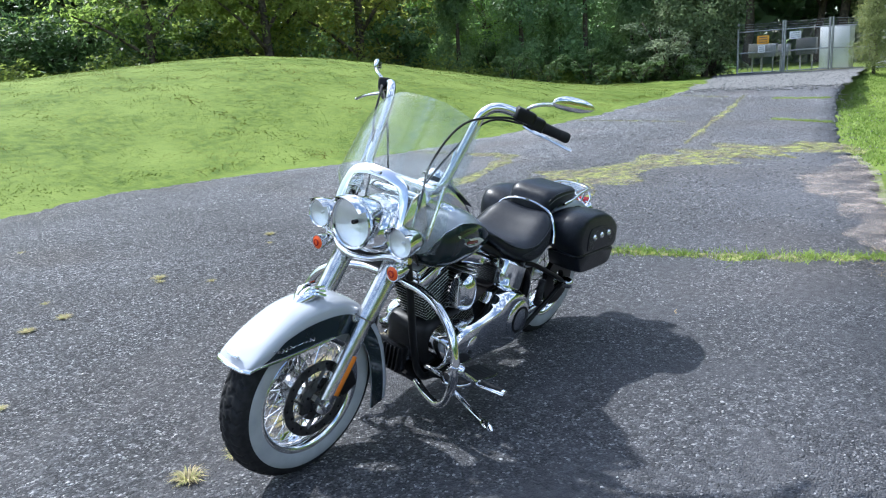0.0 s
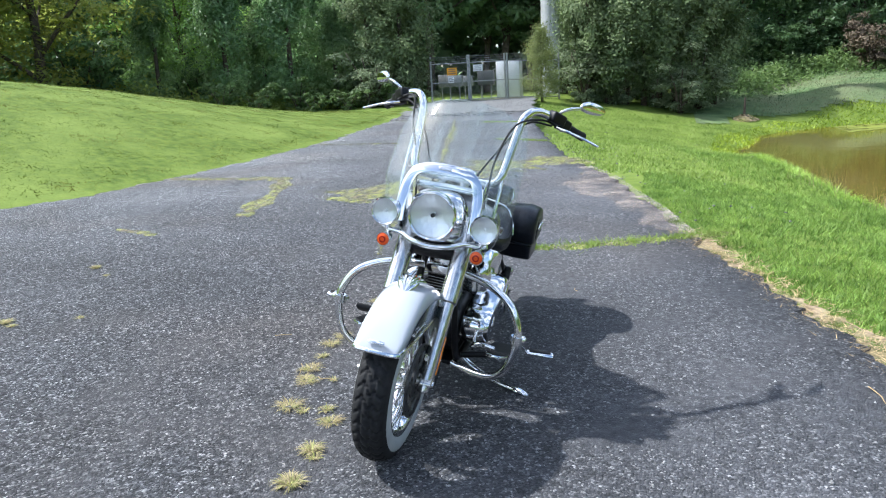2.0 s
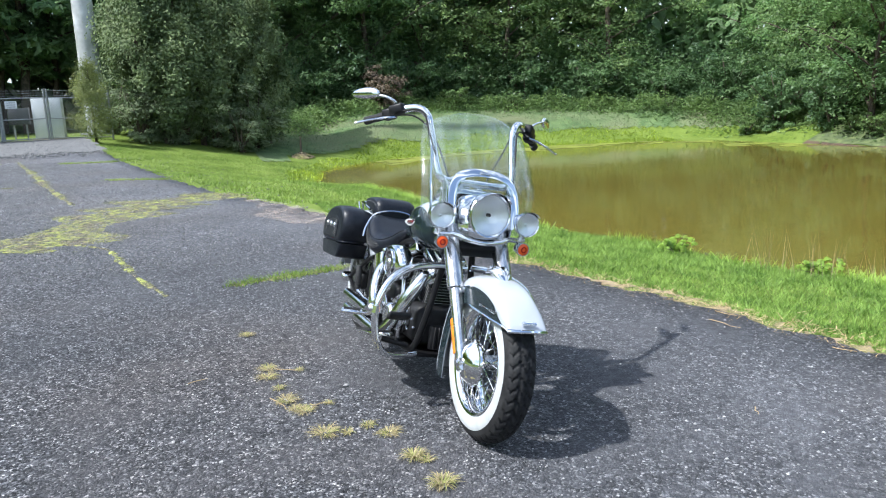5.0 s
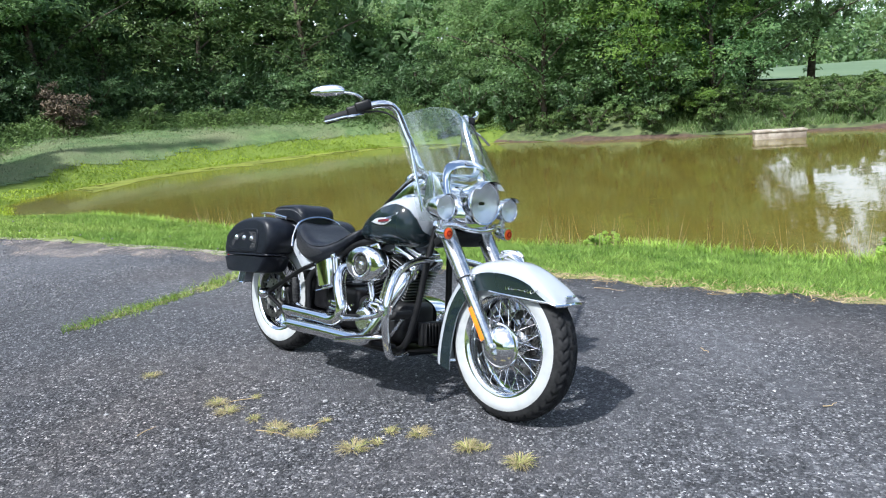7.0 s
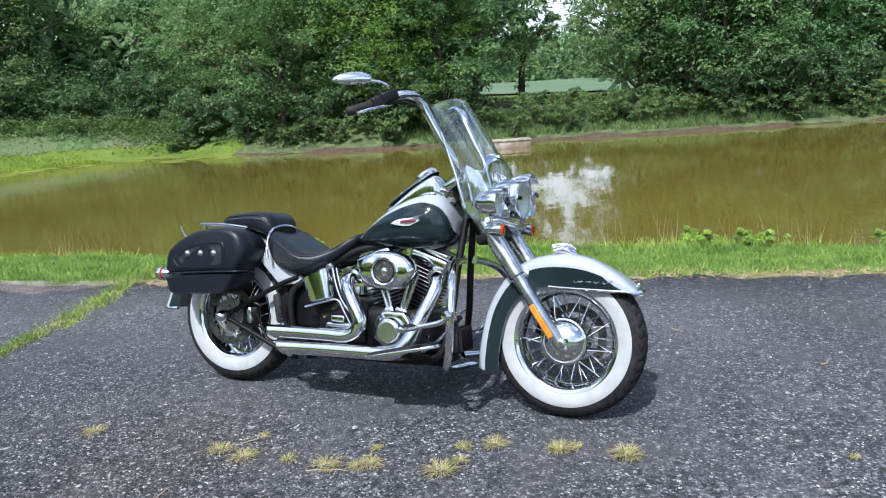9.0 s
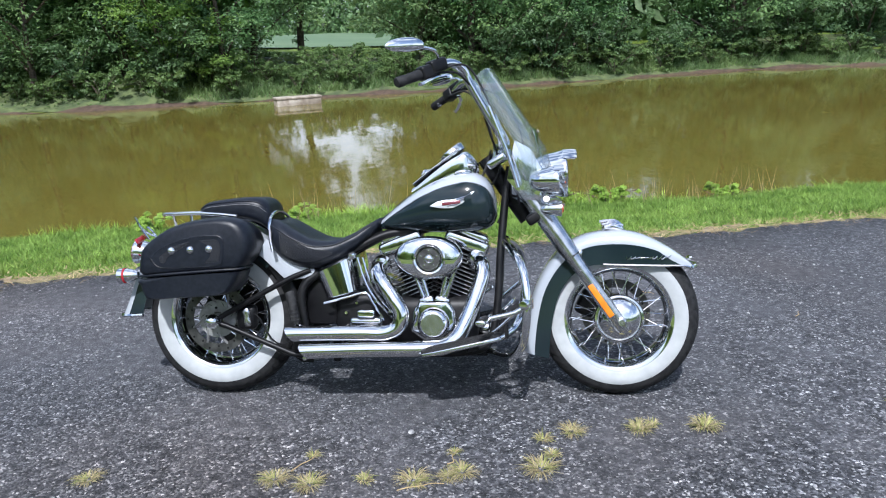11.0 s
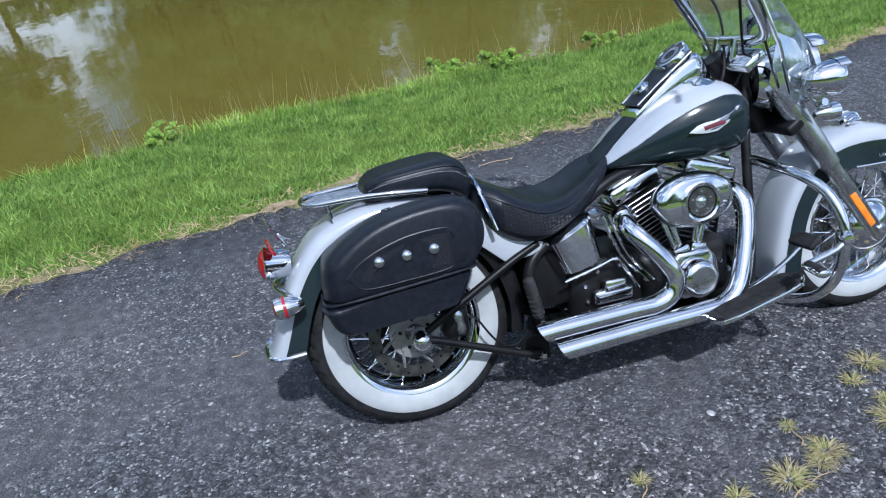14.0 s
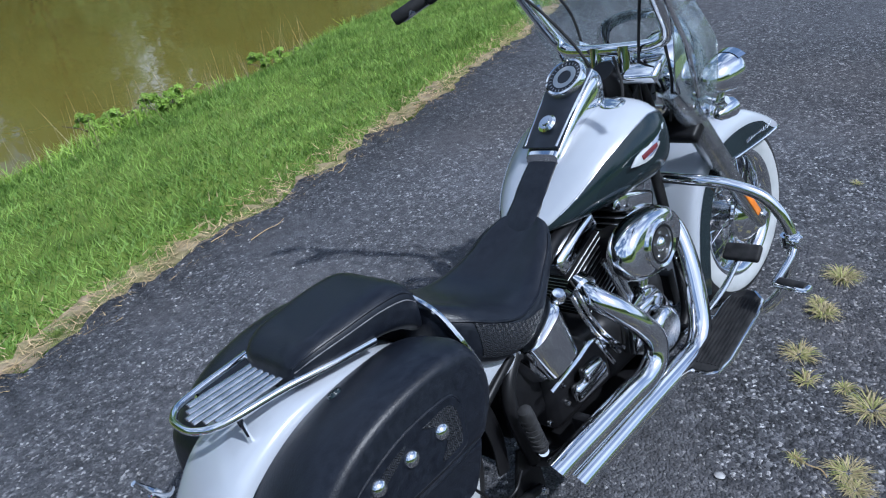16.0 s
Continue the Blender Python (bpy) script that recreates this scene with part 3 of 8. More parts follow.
def ribbon(name, xs, y0, y1, lift, mat, label, category, cols=4):
    """A thin skin on the ground between two lines y0(x), y1(x)."""
    t = np.linspace(0, 1, cols)
    Y = y0[:, None] + (y1 - y0)[:, None] * t
    X = np.repeat(xs[:, None], cols, 1)
    Z = ground_z(X, Y)
    Z = np.where(Y < 14, np.maximum(Z, 0.33 * ease((-X - 7) / 22) - 0.02), Z) + lift
    ob = new(name, raw_mesh(name, np.stack([X, Y, Z], -1).reshape(-1, 3), grid_faces(len(xs), cols), mat, True))
    return tagged(ob, label, category, kind="structure")


vx = np.arange(-2.4, 14, 0.05)
va = edge_r(vx) - 0.05 + 0.05 * np.sin(vx * 4.0) * np.sin(vx * 9.3) + 0.02 * rng.standard_normal(len(vx))
vb = edge_r(vx) + 0.10 + 0.06 * np.sin(vx * 2.6 + 1) + 0.03 * rng.standard_normal(len(vx))
ribbon("verge", vx, va, vb, 0.005, M_DIRT, "sandy strip of bare soil and straw along the asphalt", "verge")
vx = np.arange(-7.2, -2.35, 0.05)
s = np.sin((vx + 7.2) / 4.85 * math.pi)
va = edge_r(vx) - 0.10 - 0.62 * s * (0.75 + 0.25 * np.sin(vx * 2.1)) + 0.05 * np.sin(vx * 7.3) + 0.03 * rng.standard_normal(len(vx))
ribbon("soil_patch", vx, va, edge_r(vx) + 0.08, 0.024, M_DUST, "pinkish bare sandy soil spread over the asphalt edge", "soil", 6)
# the far bank: red-brown mud at the water, weedy soil above it, and a dull field beyond
fx = np.arange(-24.5, 28.4, 0.35)
fy_ = np.arange(24, 47, 0.05)
shore = np.array([fy_[np.argmax(pond_distance(np.full(fy_.shape, q), fy_) > 0)] for q in fx])
M_BANKSOIL = material("weedy_bank_soil", (0.05, 0.07, 0.028), (0.12, 0.15, 0.055), 0.9, scale=2.0, detail=8, bump=0.8, bump_scale=6)
M_FIELD = material("distant_crop_field", (0.085, 0.14, 0.065), (0.125, 0.18, 0.09), 0.9, scale=0.05, detail=4)
ribbon("mud_bank", fx, shore - 0.9, shore + 0.12 + 0.2 * np.sin(fx * 1.1) * np.sin(fx * 0.37), 0.05, M_MUD, "bare red-brown mud at the pond's edge", "mud", 6)
ribbon("weedy_bank", fx, shore + 0.05, shore + 11, 0.035, M_BANKSOIL, "dull green weedy ground on the far bank", "bank", 14)
ribbon("far_field", np.arange(-110, 41, 5.0), np.full(31, 60.0), np.full(31, 158.0), 0.15, M_FIELD, "hazy green crop field beyond the trees", "field", 12)


def skin(name, x0, x1, y0, y1, step, keep, height, mat, label, category):
    """A thin sheet over the cells of a grid where keep(x, y) holds, at height(x, y)."""
    xs, ys = np.arange(x0, x1, step), np.arange(y0, y1, step)
    X, Y = np.meshgrid(xs, ys, indexing="ij")
    f = grid_faces(len(xs), len(ys))
    c = np.stack([X.reshape(-1)[f].mean(1), Y.reshape(-1)[f].mean(1)], -1)
    f = f[keep(c[:, 0], c[:, 1])]
    ob = new(name, raw_mesh(name, np.stack([X, Y, height(X, Y)], -1).reshape(-1, 3), f, mat, True))
    return tagged(ob, label, category, kind="structure")


M_DULLBANK = material("dull_bank_turf", (0.06, 0.11, 0.035), (0.12, 0.18, 0.065), 0.95, scale=1.6, detail=8, bump=0.8, bump_scale=8, stain=(0.15, 0.17, 0.085), stain_scale=0.35)
M_ALGAE = material("green_pond_algae", (0.13, 0.15, 0.022), (0.22, 0.25, 0.035), 0.6, scale=0.8, detail=6, patchy_at=(0.5, 0.40))
skin("west_bank", -46, -15.5, 1, 44, 0.35, lambda x, y: (pond_distance(x, y) > 2.5 + 0.4 * wobble(x, y)) & ((x < -24.5) | (y > 22)) & (y > edge_r(x) + 7), lambda x, y: ground_z(x, y) + 0.03,
     M_DULLBANK, "dull grey-green rough turf at the head of the pond", "bank")
skin("algae_film", -36, -17, 3, 30, 0.25, lambda x, y: (pond_distance(x, y) < 0.2) & (pond_distance(x, y) > -2.2 + 1.1 * wobble(x * 0.7, y * 0.5)) & (x < -23.5) & (y > 8), lambda x, y: 0 * x + WATER_Z + 0.006,
     M_ALGAE, "yellow-green algae film floating at the pond's shallow end", "algae")
skin("gravel_apron", -31, -18.5, -11, -2, 0.12, lambda x, y: (y > edge_l(x) - 0.15 + 0.2 * wobble(x * 5, y * 5)) & (y < edge_r(x) + 0.12 + 0.12 * wobble(x * 4, y * 4)) & (x < -20.3 + 0.9 * wobble(y * 3.1, y * 1.7) + 0.35 * wobble(x * 9, y * 9)),
     lambda x, y: np.maximum(ground_z(x, y), 0.33 * ease((-x - 7) / 22) - 0.02) + 0.045, M_GRAVEL, "grey loose gravel before the gate", "gravel")


# ---- grass ----
def blades(name, x, y, z, height, width, lean, mat, seed=1, tris=1):
    """Many single blades, each a bent sliver."""
    r = np.random.default_rng(seed)
    n = len(x)
    a = r.uniform(0, 2 * math.pi, n)
    b = r.uniform(0, 2 * math.pi, n)
    h = height * r.uniform(0.55, 1.25, n)
    w = width * r.uniform(0.7, 1.3, n)
    dx, dy = np.cos(a) * w / 2, np.sin(a) * w / 2
    k = lean * h * r.uniform(0.2, 1.4, n)
    base = np.stack([x, y, z - 0.01], -1)
    side = np.stack([dx, dy, 0 * dx], -1)
    tip = base + np.stack([np.cos(b) * k, np.sin(b) * k, h], -1)
    v = np.stack([base - side, base + side, tip], 1).reshape(-1, 3)
    return raw_mesh(name, v, np.arange(3 * n).reshape(-1, 3), mat)


def scatter(n, x0, x1, y0, y1, seed):
    r = np.random.default_rng(seed)
    return r.uniform(x0, x1, n), r.uniform(y0, y1, n)


def grass(name, n, box, keep, height, width, lean, mat, label, seed):
    x, y = scatter(n, *box, seed)
    ok = keep(x, y)
    x, y = x[ok], y[ok]
    ob = new(name, blades(name, x, y, ground_z(x, y), height, width, lean, mat, seed))
    return tagged(ob, label, "grass", kind="stuff")


def patchy(x, y, f=1.0):
    return 0.5 + 0.5 * wobble(x * f, y * f)


grass("wet_shore_grass", 80000, (-38, -12, 1, 28), lambda x, y: (pond_distance(x, y) > -0.6) & (pond_distance(x, y) < 1.0 + 1.8 * ease((y - 6) / 3) + 0.4 * wobble(x, y)) & (((x < -21) & (y < 26)) | ((y < 9) & (x < -17))), 0.10, 0.06, 0.9, M_SHORE,
      "yellow-green wet grass on the flat end of the pond", 17)
grass("bank_grass", 270000, (-7, 9, 0.8, 8.4), lambda x, y: (y > edge_r(x) + 0.03 + 0.10 * patchy(x * 3, y * 3)) & (y < edge_r(x) + 4.2), 0.058, 0.009, 1.0, M_BLADE,
      "short green mown grass on the pond bank", 11)
M_CLOVER = material("clover_leaves", (0.10, 0.19, 0.035), (0.24, 0.36, 0.08), 0.55, scale=3.0, detail=5, island=0.3, spec=0.3, translucent=0.3)
grass("bank_clover", 110000, (-7, 9, 0.8, 8.5), lambda x, y: (y > edge_r(x) + 0.06) & (y < edge_r(x) + 6) & (patchy(x * 2.3, y * 2.9) > 0.42), 0.03, 0.026, 1.3, M_CLOVER,
      "low clover patches in the bank grass", 20)
grass("bank_grass_low", 200000, (-12, 14, -1, 10), lambda x, y: (y > edge_r(x) + 2.6) & (pond_distance(x, y) > 0.5), 0.075, 0.012, 0.8, M_BLADE,
      "green grass lower on the pond bank", 12)
grass("bank_grass_far", 110000, (-30, -6.5, -5, 9), lambda x, y: (y > edge_r(x) + 0.05) & (pond_distance(x, y) > 0.1), 0.06, 0.022, 0.9, M_BLADE_LAWN,
      "green mown grass beside the drive", 13)
grass("mound_grass", 240000, (-24, 6, -19, -6.5), lambda x, y: (y < edge_l(x) - 0.02), 0.020, 0.024, 1.3, M_MOUND,
      "bright mown lawn grass on the mound", 14)
grass("shore_grass", 300000, (-14, 14, 1.5, 10), lambda x, y: np.abs(pond_distance(x, y) - 1.0 + 0.4 * patchy(x * 2, y * 2)) < 0.40, 0.13, 0.014, 1.0, M_SHOREWEED,
      "tall green shore grass at the water's edge", 15)
grass("bank_weeds", 110000, (-17, 20, 30, 46), lambda x, y: (pond_distance(x, y) > 0.15 + 0.5 * patchy(x * 1.5, y)) & (pond_distance(x, y) < 5) & (y > 24), 0.36, 0.07, 0.8, M_LEAF,
      "dense green weeds on the far bank", 19)
grass("far_bank_grass", 190000, (-42, 14, 4, 46), lambda x, y: (pond_distance(x, y) > 2.4) & ((x < -24) | ((y > 24) & (x < -16))), 0.13, 0.03, 0.8, M_BANK,
      "rough uncut grass on the far bank", 16)


# ---- trees ----
def leaf_quads(centres, size, seed, flat=0.5):
    """Folded leaf-sprays round the given centres: two triangles each."""
    r = np.random.default_rng(seed)
    n = len(centres)
    a = r.uniform(0, 2 * math.pi, n)
    tilt = r.normal(0, flat, n)
    roll = r.normal(0, flat, n)
    s = size * r.uniform(0.55, 1.35, n)
    u = np.stack([np.cos(a) * np.cos(tilt), np.sin(a) * np.cos(tilt), np.sin(tilt)], -1)
    w = np.stack([-np.sin(a) * np.cos(roll), np.cos(a) * np.cos(roll), np.sin(roll)], -1)
    c = np.asarray(centres)
    s = s[:, None]
    v = np.stack([c - u * s, c - w * s * 0.45 + u * s * 0.1, c + u * s, c + w * s * 0.45 - u * s * 0.1], 1).reshape(-1, 3)
    return v, np.arange(4 * n).reshape(-1, 4)


def crown_points(limbs, n, spread, seed):
    """Leaf places and facings: rounded clumps strung along the outer limbs, fuller above than below."""
    r = np.random.default_rng(seed)
    tips = np.array([q for limb in limbs for q in limb])
    pick = tips[r.integers(0, len(tips), max(n // 70, 12))]
    pick = pick + r.normal(0, spread * 0.55, pick.shape) * (1, 1, 0.8)
    size = spread * 0.50 * r.uniform(0.5, 1.4, len(pick))
    who = r.integers(0, len(pick), n)
    d = r.normal(0, 1, (n, 3))
    d[:, 2] = np.where(d[:, 2] < -0.3, -d[:, 2] * 0.7, d[:, 2])
    d /= np.linalg.norm(d, axis=1)[:, None]
    out = r.uniform(0.35, 1.08, n) ** 0.7
    p = pick[who] + d * (size[who] * out)[:, None] * (1, 1, 0.8)
    facing = d * 0.7 + (0, 0, 0.62) + r.normal(0, 0.42, (n, 3))
    return p, facing / np.linalg.norm(facing, axis=1)[:, None]


def leaf_sprays(places, size, seed):
    """Small pointed leaves that face the way their clump does: one triangle each."""
    c, nrm = places
    r = np.random.default_rng(seed)
    u = np.cross(nrm, r.normal(0, 1, c.shape))
    u /= np.linalg.norm(u, axis=1)[:, None]
    w = np.cross(nrm, u)
    s = (size * r.uniform(0.6, 1.35, len(c)))[:, None]
    v = np.stack([c - u * s * 0.8 - w * s * 0.42, c - u * s * 0.5 + w * s * 0.52, c + u * s], 1).reshape(-1, 3)
    return v, np.arange(3 * len(c)).reshape(-1, 3)


def tree(height, width, n, leaf, mat, seed, label, low=0.25, group="woodland trees"):
    """A trunk with tapered limbs and a crown of leaf-sprays in clumps."""
    r = random.Random(seed)
    t = thing("tree", label, "tree", group=group)
    bm = bmesh.new()
    lean = Vector((r.uniform(-0.06, 0.06), r.uniform(-0.06, 0.06), 1))
    trunk = [lean * (height * 0.85 * k / 6) + Vector((r.uniform(-0.12, 0.12), r.uniform(-0.12, 0.12), 0)) * (k > 0) for k in range(7)]
    base = 0.016 * height + 0.03
    sweep(smooth_line(trunk, 2), [base * (1 - 0.88 * k / 12) for k in range(13)], 7, bm)
    limbs = []
    count = 13
    for k in range(count):
        f = low + (0.97 - low) * (k / (count - 1))
        o = lean * (height * 0.85 * f)
        a = k * 2.4 + r.uniform(-0.5, 0.5)
        reach = width * 0.5 * (math.sin(math.pi * min(1, 0.22 + 0.75 * (f - low) / (1 - low))) ** 0.7) * r.uniform(0.7, 1.15)
        rise = reach * r.uniform(0.25, 0.8)
        p = [o, o + Vector((math.cos(a) * reach * 0.5, math.sin(a) * reach * 0.5, rise * 0.6)), o + Vector((math.cos(a) * reach, math.sin(a) * reach, rise))]
        line = smooth_line(p, 3)
        sweep(line, [base * 0.42 * (1 - f * 0.5) * (1 - 0.8 * q / 6) + 0.008 for q in range(7)], 5, bm)
        limbs.append([tuple(q) for q in line[2:]])
    limbs.append([tuple(lean * height * 0.9), tuple(lean * height * 0.82)])
    part("trunk", bm, M_BARK, t, angle=0)
    v, f = leaf_sprays(crown_points(limbs, n, width * 0.21, seed), leaf, seed + 1)
    crown = new("crown", raw_mesh("crown", v, f, mat))
    crown.parent = t
    return t


def shrub(height, width, n, leaf, mat, seed, label, group="pond-side shrubs", name="shrub", squeeze=1.0):
    r = random.Random(seed)
    t = thing(name, label, "shrub", group=group)
    limbs = []
    for k in range(7):
        a = k * 2.4
        reach = width * 0.45 * r.uniform(0.3, 1.0)
        top = height * r.uniform(0.45, 0.9)
        p = smooth_line([(0, 0, -0.15), (math.cos(a) * reach * 0.4, math.sin(a) * reach * 0.4, top * 0.55), (math.cos(a) * reach, math.sin(a) * reach, top)], 3)
        part("stem", sweep(p, [0.02 * height * (1 - 0.8 * q / 6) + 0.003 for q in range(7)], 5), M_BARK, t, angle=0)
        limbs.append([tuple(q) for q in p[1:]])
    v, f = leaf_sprays(crown_points(limbs, n, min(width, height) * 0.26, seed), leaf, seed + 1)
    v[:, 2] = np.maximum(v[:, 2], -0.05)
    crown = new("foliage", raw_mesh("foliage", v, f, mat))
    crown.parent = t
    return t


def cedar(height, width, n, leaf, mat, seed, label, group):
    """An upright evergreen: one stem, short rising branches, feathery sprays in a ragged cone down to the ground."""
    r = np.random.default_rng(seed)
    t = thing("cedar", label, "evergreen", group=group)
    part("trunk", sweep([(0, 0, -0.2), (0.03, 0.02, height * 0.5), (0, 0, height * 0.95)], [0.022 * height, 0.014 * height, 0.004 * height], 7), M_BARK, t, angle=0)
    count = 60
    f = r.uniform(0.04, 1.0, count) ** 0.9
    a = r.uniform(0, 2 * math.pi, count)
    reach = width * 0.5 * np.minimum(1.0, 1.5 * (1 - f) ** 0.75) * r.uniform(0.65, 1.2, count)
    who = r.integers(0, count, n)
    u = r.uniform(0.25, 1.05, n) ** 0.7
    rad = reach[who] * u
    p = np.stack([np.cos(a[who]) * rad, np.sin(a[who]) * rad, height * f[who] * 0.95 + 0.55 * rad], -1) + r.normal(0, 0.075 * width, (n, 3)) * (1, 1, 1.3)
    p[:, 2] = np.maximum(p[:, 2], 0.03)
    facing = np.stack([np.cos(a[who]), np.sin(a[who]), np.full(n, 0.5)], -1) + r.normal(0, 0.5, (n, 3))
    v, fc = leaf_sprays((p, facing / np.linalg.norm(facing, axis=1)[:, None]), leaf, seed + 1)
    crown = new("foliage", raw_mesh("foliage", v, fc, mat))
    crown.parent = t
    return t


def plant(model, spots, seed, lo=0.85, hi=1.15, sink=0.1):
    """Copies of a plant at the spots; the model takes the first."""
    r = random.Random(seed)
    for k, (x, y) in enumerate(spots):
        s = r.uniform(lo, hi)
        m = Matrix.Translation((x, y, float(ground_z(x, y)) - sink)) @ Matrix.Rotation(r.uniform(0, 6.28), 4, "Z")
        if k == 0:
            model.matrix_basis = m @ Matrix.Diagonal((s, s, s * r.uniform(0.92, 1.1), 1))
        else:
            model.matrix_basis, keep = model.matrix_basis, model.scale.copy()
            model.scale = (s, s, s * r.uniform(0.92, 1.1))
            copy_thing(model, m)
            model.scale = keep


T_TALL = tree(15.0, 8.5, 17500, 0.142, M_LEAF, 21, "tall leafy green broadleaf tree at the wood's edge", 0.10)
T_WIDE = tree(13.0, 10.0, 17500, 0.147, M_LEAF, 22, "broad spreading green tree at the wood's edge", 0.06)
T_LIGHT = tree(11.5, 8.0, 16500, 0.125, M_LEAF_BRIGHT, 23, "sunlit yellow-green broadleaf tree", 0.06)
T_POND = tree(10.5, 8.0, 19500, 0.115, M_LEAF, 24, "green tree with low branches on the pond bank", 0.03, "pond bank trees")
T_DARK = tree(16.0, 8.0, 7500, 0.27, M_LEAF_DARK, 25, "dark green woodland tree in shade")
plant(T_TALL, [(-17.5, -38), (-28.5, -34), (-40.5, -26.5), (-46, 0.5), (-49, 8), (-50, 17), (-43, 28.5), (-30, 34.5), (-20, 37), (-6.0, 47.0), (-17.5, 44), (3, 46), (14, 51), (34, 48), (-45, -2)], 1)
plant(T_WIDE, [(-11.5, -40), (-22.5, -37), (-34.5, -32), (-45.5, -22), (-48, 4.5), (-48.5, 12.5), (-47, 22), (-33, 36), (-25, 36), (-19.5, 40), (28, 49)], 2)
plant(T_LIGHT, [(-17.5, -25), (-3, -31), (-28, -21), (-17.0, 31.8), (-20.5, -22.5), (-13, -26.5), (-16.5, -23.5)], 3)
plant(T_POND, [(-27.5, 32.5), (-22.5, 30.0), (-20.0, 33.6), (-14.6, 33.4), (-5.5, 39.4), (-5.7, 42.8), (-2.4, 42.0), (-14.9, 38.3), (-2.6, 38.4), (-1.2, 39.2), (2.2, 39.8), (12.0, 44.8), (24.5, 47)], 4)
plant(T_DARK, [(-14.5, -44), (-21.5, -41), (-28.5, -37), (-35.5, -31), (-40.5, -26), (-44.5, -20), (-49, -11), (-50, -8), (-47, 1), (-50, 6), (-51, 13), (-51, 21), (-48, 30), (-36, 41),
               (-31, 40), (-22, 42), (-14, 44), (4, 53), (14, 56), (27, 55), (-5.5, -45), (32, 54), (3.5, -43), (-45, -14), (-48, -9.5), (-3, 49)], 5)

# a wall of deep wood behind the first trees, one mass that nobody could count
wood_line = np.array([(14, -51), (-14, -49), (-29, -43), (-42, -33), (-52, -19), (-56, -4), (-57, 12), (-55, 26), (-46, 40), (-32, 47), (-22, 49)])
wood_line2 = np.array([(-8, 53), (8, 57), (22, 60), (40, 58), (62, 40)])
wood_line3 = np.array([(62, 40), (75, 10), (72, -20), (50, -50), (14, -51)])
rw = np.random.default_rng(8)


def wood(line, n, height, label, seed, leaf=0.75):
    seg = np.hypot(*np.diff(line, axis=0).T)
    at = rw.uniform(0, seg.sum(), n)
    k = np.searchsorted(np.cumsum(seg), at).clip(0, len(seg) - 1)
    f = (at - (np.cumsum(seg)[k] - seg[k])) / seg[k]
    p = line[k] + (line[k + 1] - line[k]) * f[:, None]
    p = p + rw.normal(0, 1.5, p.shape)
    tops = height * (0.80 + 0.12 * np.sin(at * 0.9) + 0.08 * np.sin(at * 2.7 + 1))
    for gx, gy, gap in ((-45.3, 39.7, 2.6), (9.0, 57.3, 2.4), (3.4, 55.6, 1.2), (21.5, 59.9, 2.4)):
        tops = np.where(np.hypot(p[:, 0] - gx, p[:, 1] - gy) < gap, 0.5 * tops, tops)
    z = ground_z(p[:, 0], p[:, 1]) + tops * rw.uniform(0, 1, n) ** 1.1
    v, fc = leaf_quads(np.stack([p[:, 0], p[:, 1], z], -1), leaf, seed, 0.8)
    return tagged(new("far_woods", raw_mesh("far_woods", v, fc, M_LEAF_DARK)), label, "woods", kind="stuff")


wood(wood_line, 62000, 19, "dark dense woodland behind the pond and mound", 31)
wood(wood_line2, 30000, 17, "dark dense woodland behind the pond", 32)
wood(wood_line3, 14000, 11, "distant green woodland edge beyond the drive", 33)
wood(np.array([(-140, 150), (-60, 165), (-20, 160), (30, 150)]), 42000, 13, "far hazy tree line beyond an open field", 34, 0.7)


M_UNDER = material("light_undergrowth_leaves", (0.10, 0.17, 0.055), (0.19, 0.285, 0.09), 0.5, scale=0.6, island=0.25, translucent=0.45)
M_THICKET = material("deep_green_thicket_leaves", (0.07, 0.135, 0.058), (0.15, 0.245, 0.092), 0.5, scale=0.3, detail=5, island=0.3, translucent=0.45)


def thicket(line, n, height, depth, leaf, mat, seed, label):
    """A low tangle of leaves along a line, past counting, with a lumpy top."""
    r = np.random.default_rng(seed)
    line = np.array(line, float)
    seg = np.hypot(*np.diff(line, axis=0).T)
    s = r.uniform(0, seg.sum(), n)
    k = np.searchsorted(np.cumsum(seg), s).clip(0, len(seg) - 1)
    q = line[k] + (line[k + 1] - line[k]) * ((s - (np.cumsum(seg)[k] - seg[k])) / seg[k])[:, None]
    off = r.normal(0, depth, (n, 2))
    q = q + off
    top = height * (0.55 + 0.25 * np.sin(s * 1.9 + off[:, 0]) + 0.2 * np.sin(s * 4.3 + 2 * off[:, 1])) * np.exp(-(off ** 2).sum(1) / (3.5 * depth ** 2))
    z = ground_z(q[:, 0], q[:, 1]) + top * r.uniform(0.1, 1, n) ** 0.6
    facing = r.normal(0, 0.5, (n, 3)) + (0, 0, 0.9)
    facing /= np.linalg.norm(facing, axis=1)[:, None]
    v, f = leaf_sprays((np.stack([q[:, 0], q[:, 1], z], -1), facing), leaf, seed + 1)
    return tagged(new("bramble_thicket", raw_mesh("bramble_thicket", v, f, mat)), label, "undergrowth", kind="stuff")


